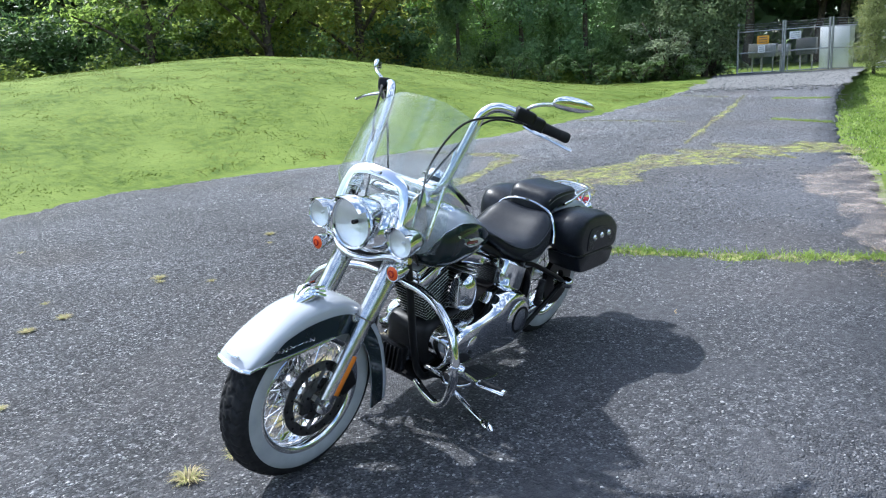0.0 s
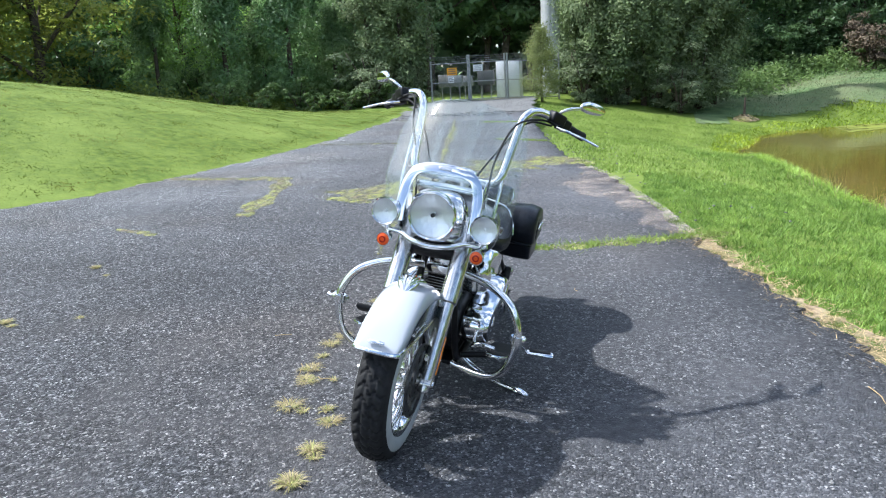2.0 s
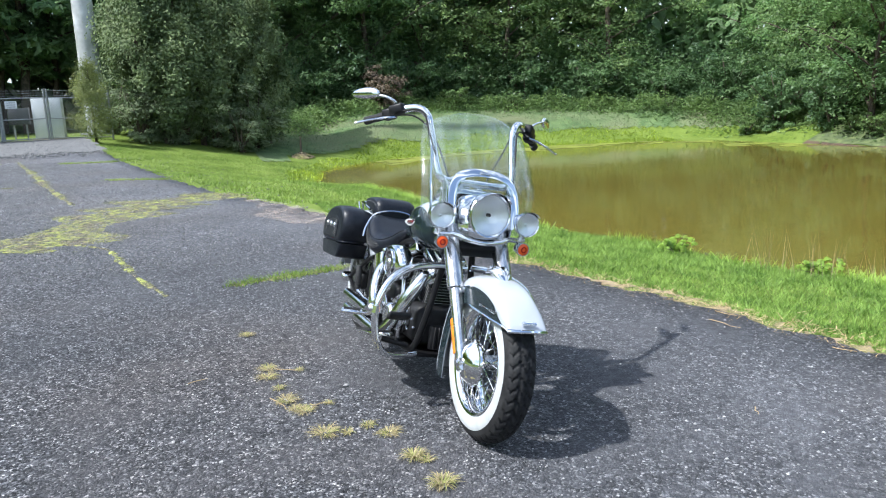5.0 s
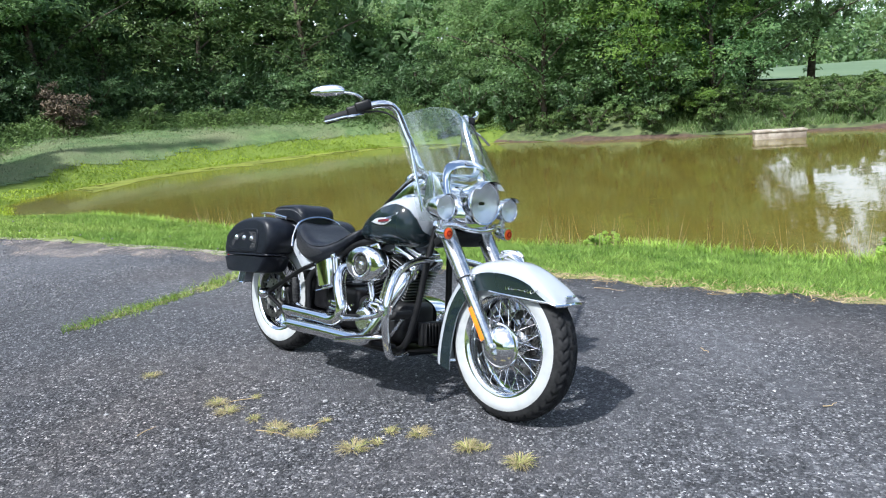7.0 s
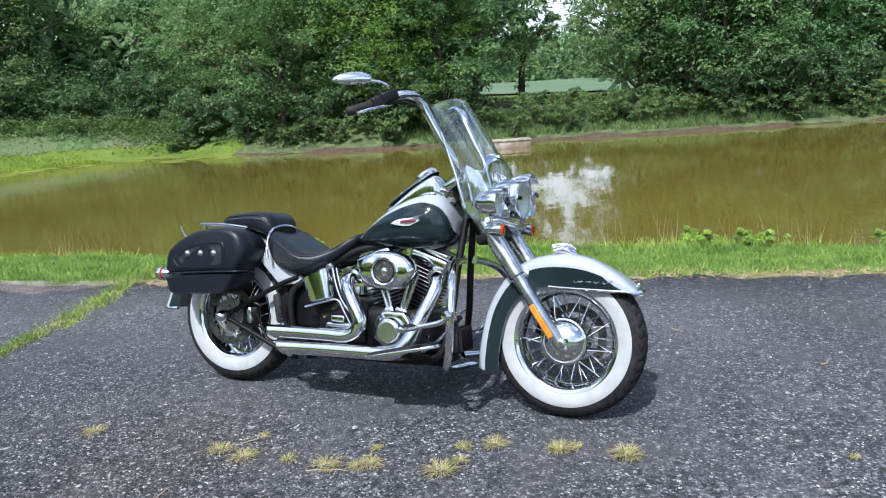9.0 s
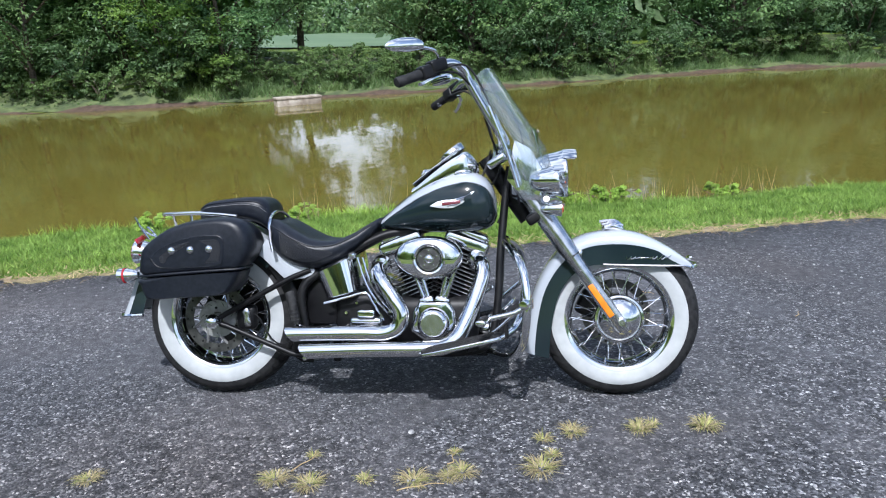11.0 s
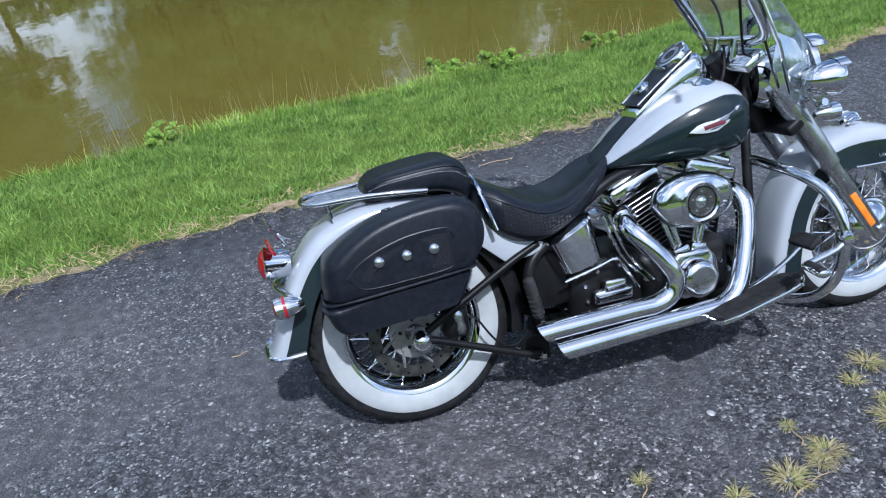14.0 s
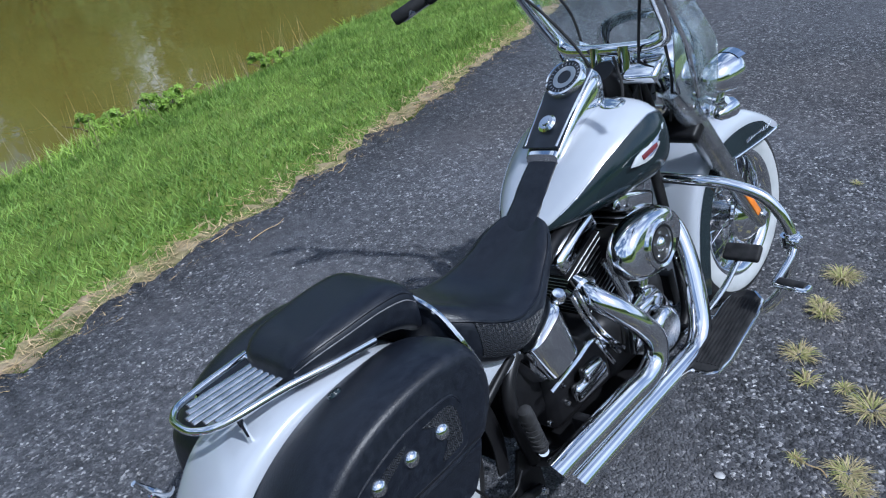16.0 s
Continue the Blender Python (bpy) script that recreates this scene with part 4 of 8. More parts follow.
thicket([(-38, 4.5), (-42, 8), (-43.2, 13), (-42.8, 18), (-40.5, 23.5), (-36, 28.4), (-29, 31.2), (-20, 31)], 42000, 1.5, 0.9, 0.10, M_UNDER, 51, "tangled green brambles at the foot of the trees")
thicket([(-40, -1), (-43.5, 3), (-45.5, 8), (-46.5, 13), (-46, 19), (-43, 25.5), (-38, 31), (-29.5, 34), (-21, 33.8)], 75000, 6.5, 1.3, 0.13, M_THICKET, 55, "tall vine-covered green thicket along the wood's edge")
thicket([(-36, -15), (-31, -19), (-26, -22.5), (-20, -26)], 34000, 5.0, 1.5, 0.13, M_LEAF, 56, "tall tangled green thicket behind the mound")
thicket([(-19.5, -26.3), (-10, -30.5), (0, -31.5), (8, -31)], 32000, 5.2, 1.5, 0.13, M_THICKET, 57, "deep green thicket behind the mound")
thicket([(-31, -13.5), (-27, -15.5), (-22, -19), (-16, -24), (-9, -28), (0, -29)], 26000, 1.6, 1.0, 0.11, M_LEAF_BRIGHT, 53, "light green undergrowth along the mound's far edge")
S_GREEN = shrub(2.6, 3.4, 6000, 0.085, M_THICKET, 41, "dense dark green shrub at the foot of the trees", "undergrowth shrubs")
S_GREY = shrub(3.2, 2.4, 4200, 0.075, M_LEAF_GREY, 42, "grey-green twiggy scrub beside the gate", "gate scrub")
S_LOW = shrub(1.3, 2.8, 3600, 0.065, M_UNDER, 43, "light green leafy undergrowth on the bank", "bank undergrowth")
S_SHORE = shrub(0.46, 1.3, 2600, 0.042, M_SHOREWEED, 44, "bright green leafy weed clump at the water's edge", "shore weeds", "weed_clump")
plant(S_GREEN, [(-34, -15), (-30.5, -15.5), (-27, -20), (-22.5, -22.5), (-15, -28), (-10.5, -30), (-6, -29), (-1, -29), (-43.9, 4.5), (-44.4, 7.5), (-44.9, 10.5), (-44.9, 14), (-44.9, 18.5),
                (-43.4, 22), (-40.9, 26.3), (-37.4, 29.3), (-33.9, 31.3), (-28, 29.8), (-24.5, 29.8), (-20.5, 30.2), (-16.3, 31.2), (-1, 37), (1.5, 38), (4.5, 39.8), (8.2, 41.6), (12, 44), (15.5, 45), (20, 46)], 6, 0.9, 1.6)
plant(S_GREY, [(-30.2, -10.5), (-29.6, -11.8), (-28.6, -10.9), (-27.2, -11.3), (-31.2, -2.4), (-32, -0.6), (-31.8, -1.4), (-32.5, 0.8), (-31.5, 1.8), (-33, 2.6), (-33.8, -3.6), (-36, -1.5)], 7, 0.9, 1.35)
plant(S_LOW, [(-42.9, 9), (-43.2, 12.5), (-42.7, 16.5), (-41.4, 20.5), (-38.9, 24.8), (-35.4, 28.3), (-12, 32.8), (-10, 33.6), (-8, 34.6), (-5.6, 35.2), (-3.4, 36), (-6.8, 36.5), (-10.5, 35.5), (-14, 32.2), (-13, 33.4), (-9, 35.6), (-8.4, 36.6), (-4.6, 36.8), (-2, 36.8), (10, 43), (-29.5, 29), (-6.5, 38.2), (-7.6, 39.6), (-4.2, 39.8), (-9.4, 38.4), (-26, -14.2), (-24, -15.2), (-27.2, -10.6), (-26, -11.9),
              (-27.5, -12.2), (-25, -13), (-22, -15.5), (-28.5, -14)]
      + [(float(fx[k]), float(shore[k]) + 1.3 + 0.5 * math.sin(k * 2.3)) for k in range(4, len(fx), 4)], 8, 0.7, 1.2)
shore_spots = [(-9.6 + 0.62 * k + 0.2 * math.sin(k * 3.7), float(np.interp(-9.6 + 0.62 * k, POND[:6, 0], POND[:6, 1])) - 0.95 - 0.25 * (math.sin(k * 1.9) > 0.2)) for k in range(30)]
plant(S_SHORE, [(-1.37, 5.0), (1.42, 5.75), (2.05, 5.7), (3.35, 6.0), (-2.76, 4.3)], 9, 0.5, 0.62, 0.03)
plant(copy_thing(S_SHORE, S_SHORE.matrix_basis), [q for k, q in enumerate(shore_spots) if math.sin(k * 2.1) > 0.35], 10, 0.22, 0.4, 0.03)


# ---- gate, fence, mast ----
def fence_bay(name, a, b, label, height=1.78, gate=False, wire_step=0.11):
    """A chain-link bay between two places: posts, rails, diagonal wires, strands of barbed wire."""
    a, b = Vector((*a, float(ground_z(*a)))), Vector((*b, float(ground_z(*b))))
    t = thing(name, label, "gate" if gate else "fence", Matrix.Translation(a), "compound fence")
    d = b - a
    for k, q in enumerate((Vector((0, 0, 0)), d)):
        part("post", sweep([q + Vector((0, 0, -0.2)), q + Vector((0, 0, height + 0.35))], 0.045, 10), M_GALV, t)
    for z in (0.12, height * 0.52, height):
        part("rail", sweep([Vector((0, 0, z)), d + Vector((0, 0, z))], 0.024, 8), M_GALV, t)
    along = d.normalized()
    run = d.length
    bm = bmesh.new()
    steps = int((run + height) / wire_step)
    for k in range(steps):
        o = k * wire_step - height
        for sgn in (1, -1):
            p0, p1 = o, o + height
            z0, z1 = (0.08, height) if sgn > 0 else (height, 0.08)
            c0, c1 = max(p0, 0), min(p1, run)
            if c1 - c0 < 0.05:
                continue
            za = z0 + (z1 - z0) * (c0 - p0) / height
            zb = z0 + (z1 - z0) * (c1 - p0) / height
            sweep([along * c0 + Vector((0, 0, za)), along * c1 + Vector((0, 0, zb))], 0.004, 3, bm, False)
    part("wire_mesh", bm, M_MESH, t, angle=0)
    for k in range(3):
        z = height + 0.10 + 0.1 * k
        part("barbed_wire", sweep([Vector((0, 0, z)), d * 0.5 + Vector((0, 0, z - 0.02)), d + Vector((0, 0, z))], 0.006, 4), M_GALV, t)
    return t


fence_bay("fence_gate", (-29.6, -9.2), (-30.2, -7.6), "closed galvanised chain-link gate leaf with barbed wire", gate=True)
fence_bay("fence_gate", (-30.2, -7.52), (-30.9, -6.0), "closed galvanised chain-link gate leaf with barbed wire", gate=True)
fence_bay("chain_link_fence", (-30.95, -5.9), (-31.6, -3.6), "galvanised chain-link fence bay with barbed wire")


def board(name, at, yaw, w, h, mat, label, bars=0, bar_mat=None, category="sign"):
    t = thing(name, label, category, Matrix.Translation(at) @ Matrix.Rotation(radians(yaw), 4, "Z"))
    part("panel", block((0.02, w, h), None, 0.004), mat, t)
    for k in range(bars):
        part("text_bar", block((0.006, w * 0.7, h * 0.09), Matrix.Translation((0.012, 0, h * (0.28 - 0.56 * k / max(bars - 1, 1)))), 0), bar_mat, t)
    return t


GZ = float(ground_z(-29.8, -8))
board("warning_sign", (-29.78, -8.25, GZ + 1.42), 20, 0.46, 0.34, M_SIGN_ORANGE, "orange warning sign wired to the gate", 3, M_DARKGREY)
board("notice_sign", (-29.74, -8.29, GZ + 1.05), 20, 0.26, 0.28, M_SIGN_WHITE, "small white notice below the orange sign", 3, M_DARKGREY)
board("notice_sign", (-30.32, -7.15, GZ + 1.52), 22, 0.44, 0.30, M_SIGN_WHITE, "white notice sign wired to the gate", 3, M_GALV)


def equipment_box(at, size, mat, label, legs=True):
    t = thing("equipment_box", label, "cabinet", Matrix.Translation(at))
    part("body", block(size, Matrix.Translation((0, 0, size[2] / 2 + (0.7 if legs else 0.05))), 0.015), mat, t)
    part("door", block((0.02, size[1] * 0.9, size[2] * 0.9), Matrix.Translation((size[0] / 2 + 0.008, 0, size[2] / 2 + (0.7 if legs else 0.05))), 0.006), mat, t)
    if legs:
        for y in (-size[1] * 0.3, size[1] * 0.3):
            part("leg", sweep([(0, y, -0.1), (0, y, 0.75)], 0.035, 8), M_GALV, t)
    else:
        part("plinth", block((size[0] + 0.2, size[1] + 0.2, 0.12), Matrix.Translation((0, 0, 0.0)), 0.01), M_CONCRETE, t)
    return t


def gz(x, y):
    return float(ground_z(x, y))


equipment_box((-32.4, -9.3, gz(-32.4, -9.3)), (0.3, 0.7, 0.6), M_GALV, "grey steel equipment box on two legs")
equipment_box((-32.6, -7.3, gz(-32.6, -7.3)), (0.3, 0.8, 0.7), M_DARKGREY, "dark grey equipment box on two legs")
equipment_box((-32.0, -8.75, gz(-32.0, -8.75)), (0.3, 0.8, 0.55), M_GALV, "grey steel equipment box on two legs")
equipment_box((-33.0, -6.2, gz(-33.0, -6.2)), (0.9, 1.15, 1.75), M_CABINET, "tall pale grey equipment cabinet on a plinth", False)
equipment_box((-32.9, -8.3, gz(-32.9, -8.3)), (0.25, 0.5, 0.5), M_GALV, "small grey meter box on two legs")

mast = thing("mast", "tall pale grey steel monopole mast", "mast", Matrix.Translation((-36.0, -4.55, gz(-36.0, -4.55))))
part("pole", sweep([(0, 0, -0.3), (0, 0, 30)], [0.50, 0.36], 28), material("weathered_pole_paint", (0.40, 0.42, 0.44), (0.66, 0.68, 0.70), 0.55, scale=2.2, detail=8, stain=(0.27, 0.28, 0.27), stain_scale=0.8, rough_var=0.1), mast)
part("base_flange", lathe([(0, 0.0), (0.8, 0.0), (0.8, 0.08), (0, 0.08)], (0, 0, 0), (0, 0, 1), 28), M_GALV, mast)

# the concrete outlet on the far shore
outlet = thing("concrete_block", "weathered pale concrete block at the water's edge", "concrete block", Matrix.Translation((-9.45, 29.0, -1.65)) @ Matrix.Rotation(radians(32), 4, "Z"))
part("body", block((1.95, 0.7, 0.46), Matrix.Translation((0, 0, 0.23)), 0.03, 3), M_CONCRETE, outlet)
part("cap", block((2.02, 0.78, 0.08), Matrix.Translation((0, 0, 0.47)), 0.02, 2), M_CONCRETE, outlet)

# a bright evergreen by the gate, rusty scrub on the far bank, a staked sapling in a mulch ring
M_OLIVE = material("olive_evergreen_needles", (0.15, 0.19, 0.06), (0.27, 0.31, 0.10), 0.6, scale=1.2, island=0.25, translucent=0.5)
S_GATE = cedar(4.6, 2.6, 14000, 0.055, M_OLIVE, 46, "olive green bushy evergreen beside the gate", "gate evergreen")
plant(S_GATE, [(-29.6, -4.1)], 11, 0.66, 0.7)
M_RUSTY = material("rusty_brown_leaves", (0.10, 0.075, 0.05), (0.19, 0.14, 0.09), 0.7, scale=0.6, island=0.3)
S_RUST = shrub(2.8, 3.6, 5200, 0.085, M_RUSTY, 47, "rusty brown shrub at the foot of the trees", "rusty scrub")
plant(S_RUST, [(-42.6, 11.9)], 12, 1.0, 1.1)
MULCH_AT = Matrix.Translation((-31.5, 4.5, gz(-31.5, 4.5)))
mulch = thing("mulch_ring", "small cone of pale mulch on the grass", "mulch", MULCH_AT)
part("mulch_heap", lathe([(0.0, 0.24), (0.15, 0.22), (0.45, 0.08), (0.62, 0.0), (0.66, -0.06)], (0, 0, 0), (0, 0, 1), 26), M_DIRT, mulch)
sapling = thing("sapling", "short brown dead sapling stem in mulch", "sapling", MULCH_AT)
part("stem", sweep([(0, 0, 0.1), (0.01, 0.02, 0.6), (0.0, 0.03, 0.95)], [0.06, 0.05, 0.035], 8), M_BARK, sapling)

M_CEDAR = material("dull_cedar_foliage", (0.075, 0.12, 0.045), (0.17, 0.225, 0.085), 0.7, scale=0.7, island=0.25, translucent=0.25)
S_CEDAR = cedar(7.5, 3.0, 15000, 0.085, M_CEDAR, 48, "tall dull olive cedar beside the compound", "compound cedars")
plant(S_CEDAR, [(-31.5, -2.2), (-32.2, -0.6), (-32.8, 0.9), (-33.2, 2.4), (-34.4, 3.4), (-31.9, -1.3), (-32.6, 0.2), (-34.6, 0.4), (-33.4, 1.6), (-35.6, 2.2), (-29.6, -10.6), (-29.0, -12.0), (-35.0, -2.6)], 13, 0.85, 1.15)
S_GREENCEDAR = cedar(6.0, 2.6, 13000, 0.08, M_LEAF, 49, "green conical evergreen at the wood's edge", "wood edge evergreens")
plant(S_GREENCEDAR, [(-28.4, -13.4), (-27.4, -15.2), (-29.8, -14.8), (-25.6, -17.4), (-28.6, -17.2), (-23.8, -19.6)], 14, 0.75, 1.2)


# ---- motorcycle ----
LEAN = 12.7
M_RUBBER = material("black_tyre_rubber", (0.009, 0.009, 0.010), (0.024, 0.024, 0.025), 0.72, scale=40, bump=0.2, bump_scale=300, rough_var=0.1, spec=0.3)
M_PEG = material("worn_grey_rubber", (0.012, 0.012, 0.013), (0.034, 0.034, 0.035), 0.7, scale=40, spec=0.3)
M_WHITEWALL = material("white_tyre_wall", (0.36, 0.375, 0.385), (0.43, 0.445, 0.45), 0.6, scale=18, rough_var=0.08)
M_CHROME = material("polished_chrome", (0.72, 0.73, 0.75), (0.82, 0.83, 0.84), 0.06, 1.0, scale=6, rough_var=0.03)
M_ALLOY = material("brushed_alloy", (0.50, 0.51, 0.52), (0.66, 0.67, 0.68), 0.24, 1.0, scale=30, rough_var=0.08)
M_STEEL = material("dull_brake_steel", (0.42, 0.42, 0.41), (0.60, 0.60, 0.58), 0.36, 0.85, scale=30, rough_var=0.1)
M_WHITE = material("pearl_white_paint", (0.36, 0.385, 0.43), (0.42, 0.445, 0.485), 0.25, scale=2, coat=0.7)
M_BLACK = material("gloss_black_paint", (0.009, 0.0165, 0.0195), (0.016, 0.026, 0.030), 0.12, scale=3, coat=0.35, spec=0.35)
M_SATIN = material("satin_black_metal", (0.004, 0.004, 0.005), (0.010, 0.010, 0.011), 0.42, scale=12, rough_var=0.12, spec=0.25)
M_FIN = material("engine_black_fins", (0.006, 0.006, 0.007), (0.018, 0.018, 0.019), 0.45, 0.0, scale=20, spec=0.3)
M_FINEDGE = material("machined_fin_edges", (0.45, 0.46, 0.47), (0.60, 0.61, 0.62), 0.3, 1.0, scale=20)
M_LEATHER = material("black_leather", (0.005, 0.0065, 0.011), (0.010, 0.0125, 0.019), 0.38, scale=60, bump=0.35, bump_scale=260, rough_var=0.06, spec=0.32)
M_GRAINED = woven_leather()
M_STITCH = material("grey_thread", (0.10, 0.10, 0.11), (0.16, 0.16, 0.17), 0.8, scale=80)
M_AMBER = material("amber_plastic", (0.75, 0.20, 0.015), (0.85, 0.26, 0.02), 0.22, scale=20, coat=0.5)
M_SIGNAL = material("deep_amber_lens", (0.78, 0.085, 0.006), (0.86, 0.12, 0.010), 0.3, scale=20)
M_RED = material("red_plastic", (0.26, 0.007, 0.012), (0.36, 0.012, 0.02), 0.2, scale=20, coat=0.5)
M_MAROON = material("maroon_enamel", (0.10, 0.012, 0.018), (0.16, 0.02, 0.028), 0.25, scale=20, coat=0.5)
M_BADGE = material("pale_cast_badge", (0.60, 0.62, 0.65), (0.74, 0.76, 0.78), 0.32, 0.5, scale=30)
M_DIAL = material("black_dial", (0.012, 0.014, 0.02), (0.02, 0.024, 0.035), 0.35, scale=20)
M_PALE = material("pale_dial_print", (0.35, 0.38, 0.42), (0.45, 0.48, 0.52), 0.5, scale=20)
M_REFLECTOR = material("lamp_reflector", (0.90, 0.91, 0.92), (0.96, 0.965, 0.97), 0.30, 0.75, scale=40, bump=0.5, bump_scale=55)
M_GLASS = glass_material("clear_lens_glass", (0.97, 0.98, 0.98))
M_SCREEN = screen_plastic()

bike = thing("motorcycle", "white and black chromed cruiser motorcycle leaning on its side stand", "motorcycle", pose(1.4, 0, 0, 0, 0, 2.4) @ pose(-1.4, 0, 0, -LEAN))
T_ = Matrix.Translation


def at(x, y, z, rx=0, ry=0, rz=0):
    return pose(x, y, z, rx, ry, rz)


def rows_spline(rows, n=6):
    """Catmull-Rom through rows of numbers."""
    r = np.array(rows, float)
    r = np.vstack([2 * r[0] - r[1], r, 2 * r[-1] - r[-2]])
    out = []
    for i in range(1, len(r) - 2):
        for k in range(n):
            t = k / n
            a, b, c, d = r[i - 1], r[i], r[i + 1], r[i + 2]
            out.append(0.5 * (2 * b + (c - a) * t + (2 * a - 5 * b + 4 * c - d) * t * t + (3 * b - a - 3 * c + d) * t ** 3))
    out.append(r[-2])
    return np.array(out)


def ring_point(row, a, ey=0.75, ez=0.85, grow=0.0, dish=0.0):
    x, zt, zb, w = row
    c, s = math.cos(a), math.sin(a)
    h = (zt - zb) / 2 + grow
    y = (w + grow) * math.copysign(abs(c) ** ey, c)
    z = (zt + zb) / 2 + h * math.copysign(abs(s) ** ez, s)
    if dish and s > 0:
        z -= dish * max(0, 1 - (y / (w * 0.75)) ** 2) * s
    return (x, y, z)


def hull(rows, n=36, ey=0.75, ez=0.85, dish=0.0, steps=6, grow=0.0):
    """A body from stations (x, top, bottom, half width)."""
    return rings_bm([[ring_point(r, 2 * math.pi * k / n, ey, ez, grow, dish) for k in range(n)] for r in rows_spline(rows, steps)])


def hull_patch(rows, lo, hi, n=14, ey=0.75, ez=0.85, grow=0.0015, steps=6):
    """A skin on such a body between two angles that vary along it."""
    rr = rows_spline(rows, steps)
    out = []
    for i, r in enumerate(rr):
        u = i / (len(rr) - 1)
        a0, a1 = lo(u), hi(u)
        out.append([ring_point(r, a0 + (a1 - a0) * k / n, ey, ez, grow) for k in range(n + 1)])
    return rings_bm(out, closed=False, caps=False)


def line_tube(name, pts, r, mat, parent=bike, label="", n=12, smooth=8, **kw):
    return part(name, sweep(smooth_line(pts, smooth) if smooth else pts, r, n, **kw), mat, parent, label)


# -- wheels --
def tyre_profile(R, half):
    k = half / 0.066
    side = [(0.199, 0.046), (0.205, 0.054), (0.218, 0.061), (0.245, 0.066), (0.268, 0.0645), (0.288, 0.058), (0.302, 0.047), (0.311, 0.034), (0.3165, 0.018), (0.3185, 0.0)]
    s = R - 0.3185
    pts = [(r + s * min(1, (r - 0.199) / 0.1), y * k) for r, y in side]
    dense = []
    for a, b in zip(pts, pts[1:]):
        for q in range(3):
            dense.append((a[0] + (b[0] - a[0]) * q / 3, a[1] + (b[1] - a[1]) * q / 3))
    dense.append(pts[-1])
    return dense + [(r, -y) for r, y in reversed(dense[:-1])]


def tyre_mesh(c, R, half, n=420):
    """A tyre with zigzag tread grooves cut into its crown."""
    prof = np.array(tyre_profile(R, half))
    m = len(prof)
    ang = np.linspace(0, 2 * math.pi, n, endpoint=False)
    r = np.repeat(prof[None, :, 0], n, 0)
    y = np.repeat(prof[None, :, 1], n, 0)
    zig = np.abs(((y / half * 1.6) % 1) - 0.5)
    ph = (ang[:, None] / (2 * math.pi) * 42 + zig * 1.1 + 0.5 * (y > 0)) % 1
    tread = r > R - 0.022
    r = r - 0.008 * (tread & (ph < 0.19)) - 0.005 * (tread & (np.abs(np.abs(y) - half * 0.30) < 0.0032))
    v = np.stack([c[0] + r * np.cos(ang)[:, None], y, c[2] + r * np.sin(ang)[:, None]], -1).reshape(-1, 3)
    i = np.arange(n * m).reshape(n, m)
    j = np.roll(i, -1, axis=0)
    f = np.stack([i[:, :-1], i[:, 1:], j[:, 1:], j[:, :-1]], -1).reshape(-1, 4)
    return raw_mesh("tyre", v, f, M_RUBBER, True)


def wheel(name, c, R, half, label):
    k = half / 0.066
    lip = [(0.183, 0.018), (0.188, 0.036 * k), (0.194, 0.050 * k), (0.199, 0.0575 * k), (0.208, 0.0625 * k), (0.2145, 0.0640 * k), (0.2165, 0.0620 * k), (0.213, 0.0560 * k), (0.207, 0.046 * k), (0.193, 0.044), (0.190, 0.02)]
    rim = lathe([(r, -y) for r, y in reversed(lip)] + lip, c, (0, 1, 0), 96, closed_profile=True)
    w = part(name, rim, M_CHROME, bike, label)
    ty = new("tyre", tyre_mesh(c, R, half))
    ty.parent = w
    tagged(ty, "black rubber tyre with cut tread")
    s = R - 0.3185
    for sg in (1, -1):
        part("white_wall", lathe([(0.2165, sg * (0.0605 * k + 0.0014)), (0.222, sg * (0.0622 * k + 0.0024)), (0.246 + s * 0.4, sg * (0.066 * k + 0.0024)), (0.262 + s * 0.6, sg * (0.0652 * k + 0.0022)),
                                  (0.269 + s * 0.7, sg * (0.0635 * k + 0.0012))], c, (0, 1, 0), 96), M_WHITEWALL, w, "white rubber side wall")
    part("hub", lathe([(0.0, -0.06), (0.045, -0.06), (0.052, -0.055), (0.052, -0.042), (0.034, -0.034), (0.030, 0), (0.034, 0.034), (0.052, 0.042), (0.052, 0.055), (0.045, 0.06), (0, 0.06)], c, (0, 1, 0), 40), M_ALLOY, w)
    for sg in (1, -1):
        for cross in (1, -1):
            a = radians(34) * cross
            p0 = Vector((0.049, sg * 0.048, 0))
            p1 = Vector((0.187 * math.cos(a), sg * 0.012, 0.187 * math.sin(a)))
            me = mesh_of("spoke", sweep([p0, p1], 0.0023, 6), M_CHROME)
            for q in range(10):
                turn = 2 * math.pi * q / 10 + (0.155 if cross > 0 else 0) + (0.31 if sg > 0 else 0)
                piece("spoke", me, w, T_(c) @ Matrix.Rotation(turn, 4, "Y"))
    return w


CF, CR = Vector((1.633, 0, 0.3206)), Vector((-0.01, 0, 0.3275))
front_wheel = wheel("front_wheel", CF, 0.3185, 0.066, "chrome wire-spoked front wheel with whitewall tyre")
rear_wheel = wheel("rear_wheel", CR, 0.325, 0.074, "chrome wire-spoked rear wheel with whitewall tyre")
part("hub_cap", lathe([(0.0, -0.128), (0.034, -0.124), (0.062, -0.112), (0.081, -0.095), (0.088, -0.084), (0.095, -0.082), (0.098, -0.074), (0.093, -0.066), (0.06, -0.06)], CF, (0, 1, 0), 56), M_CHROME, front_wheel,
     "domed chrome hub cap")


M_DISC = material("dark_cast_disc", (0.06, 0.06, 0.06), (0.13, 0.13, 0.127), 0.4, 0.8, scale=30, rough_var=0.1)


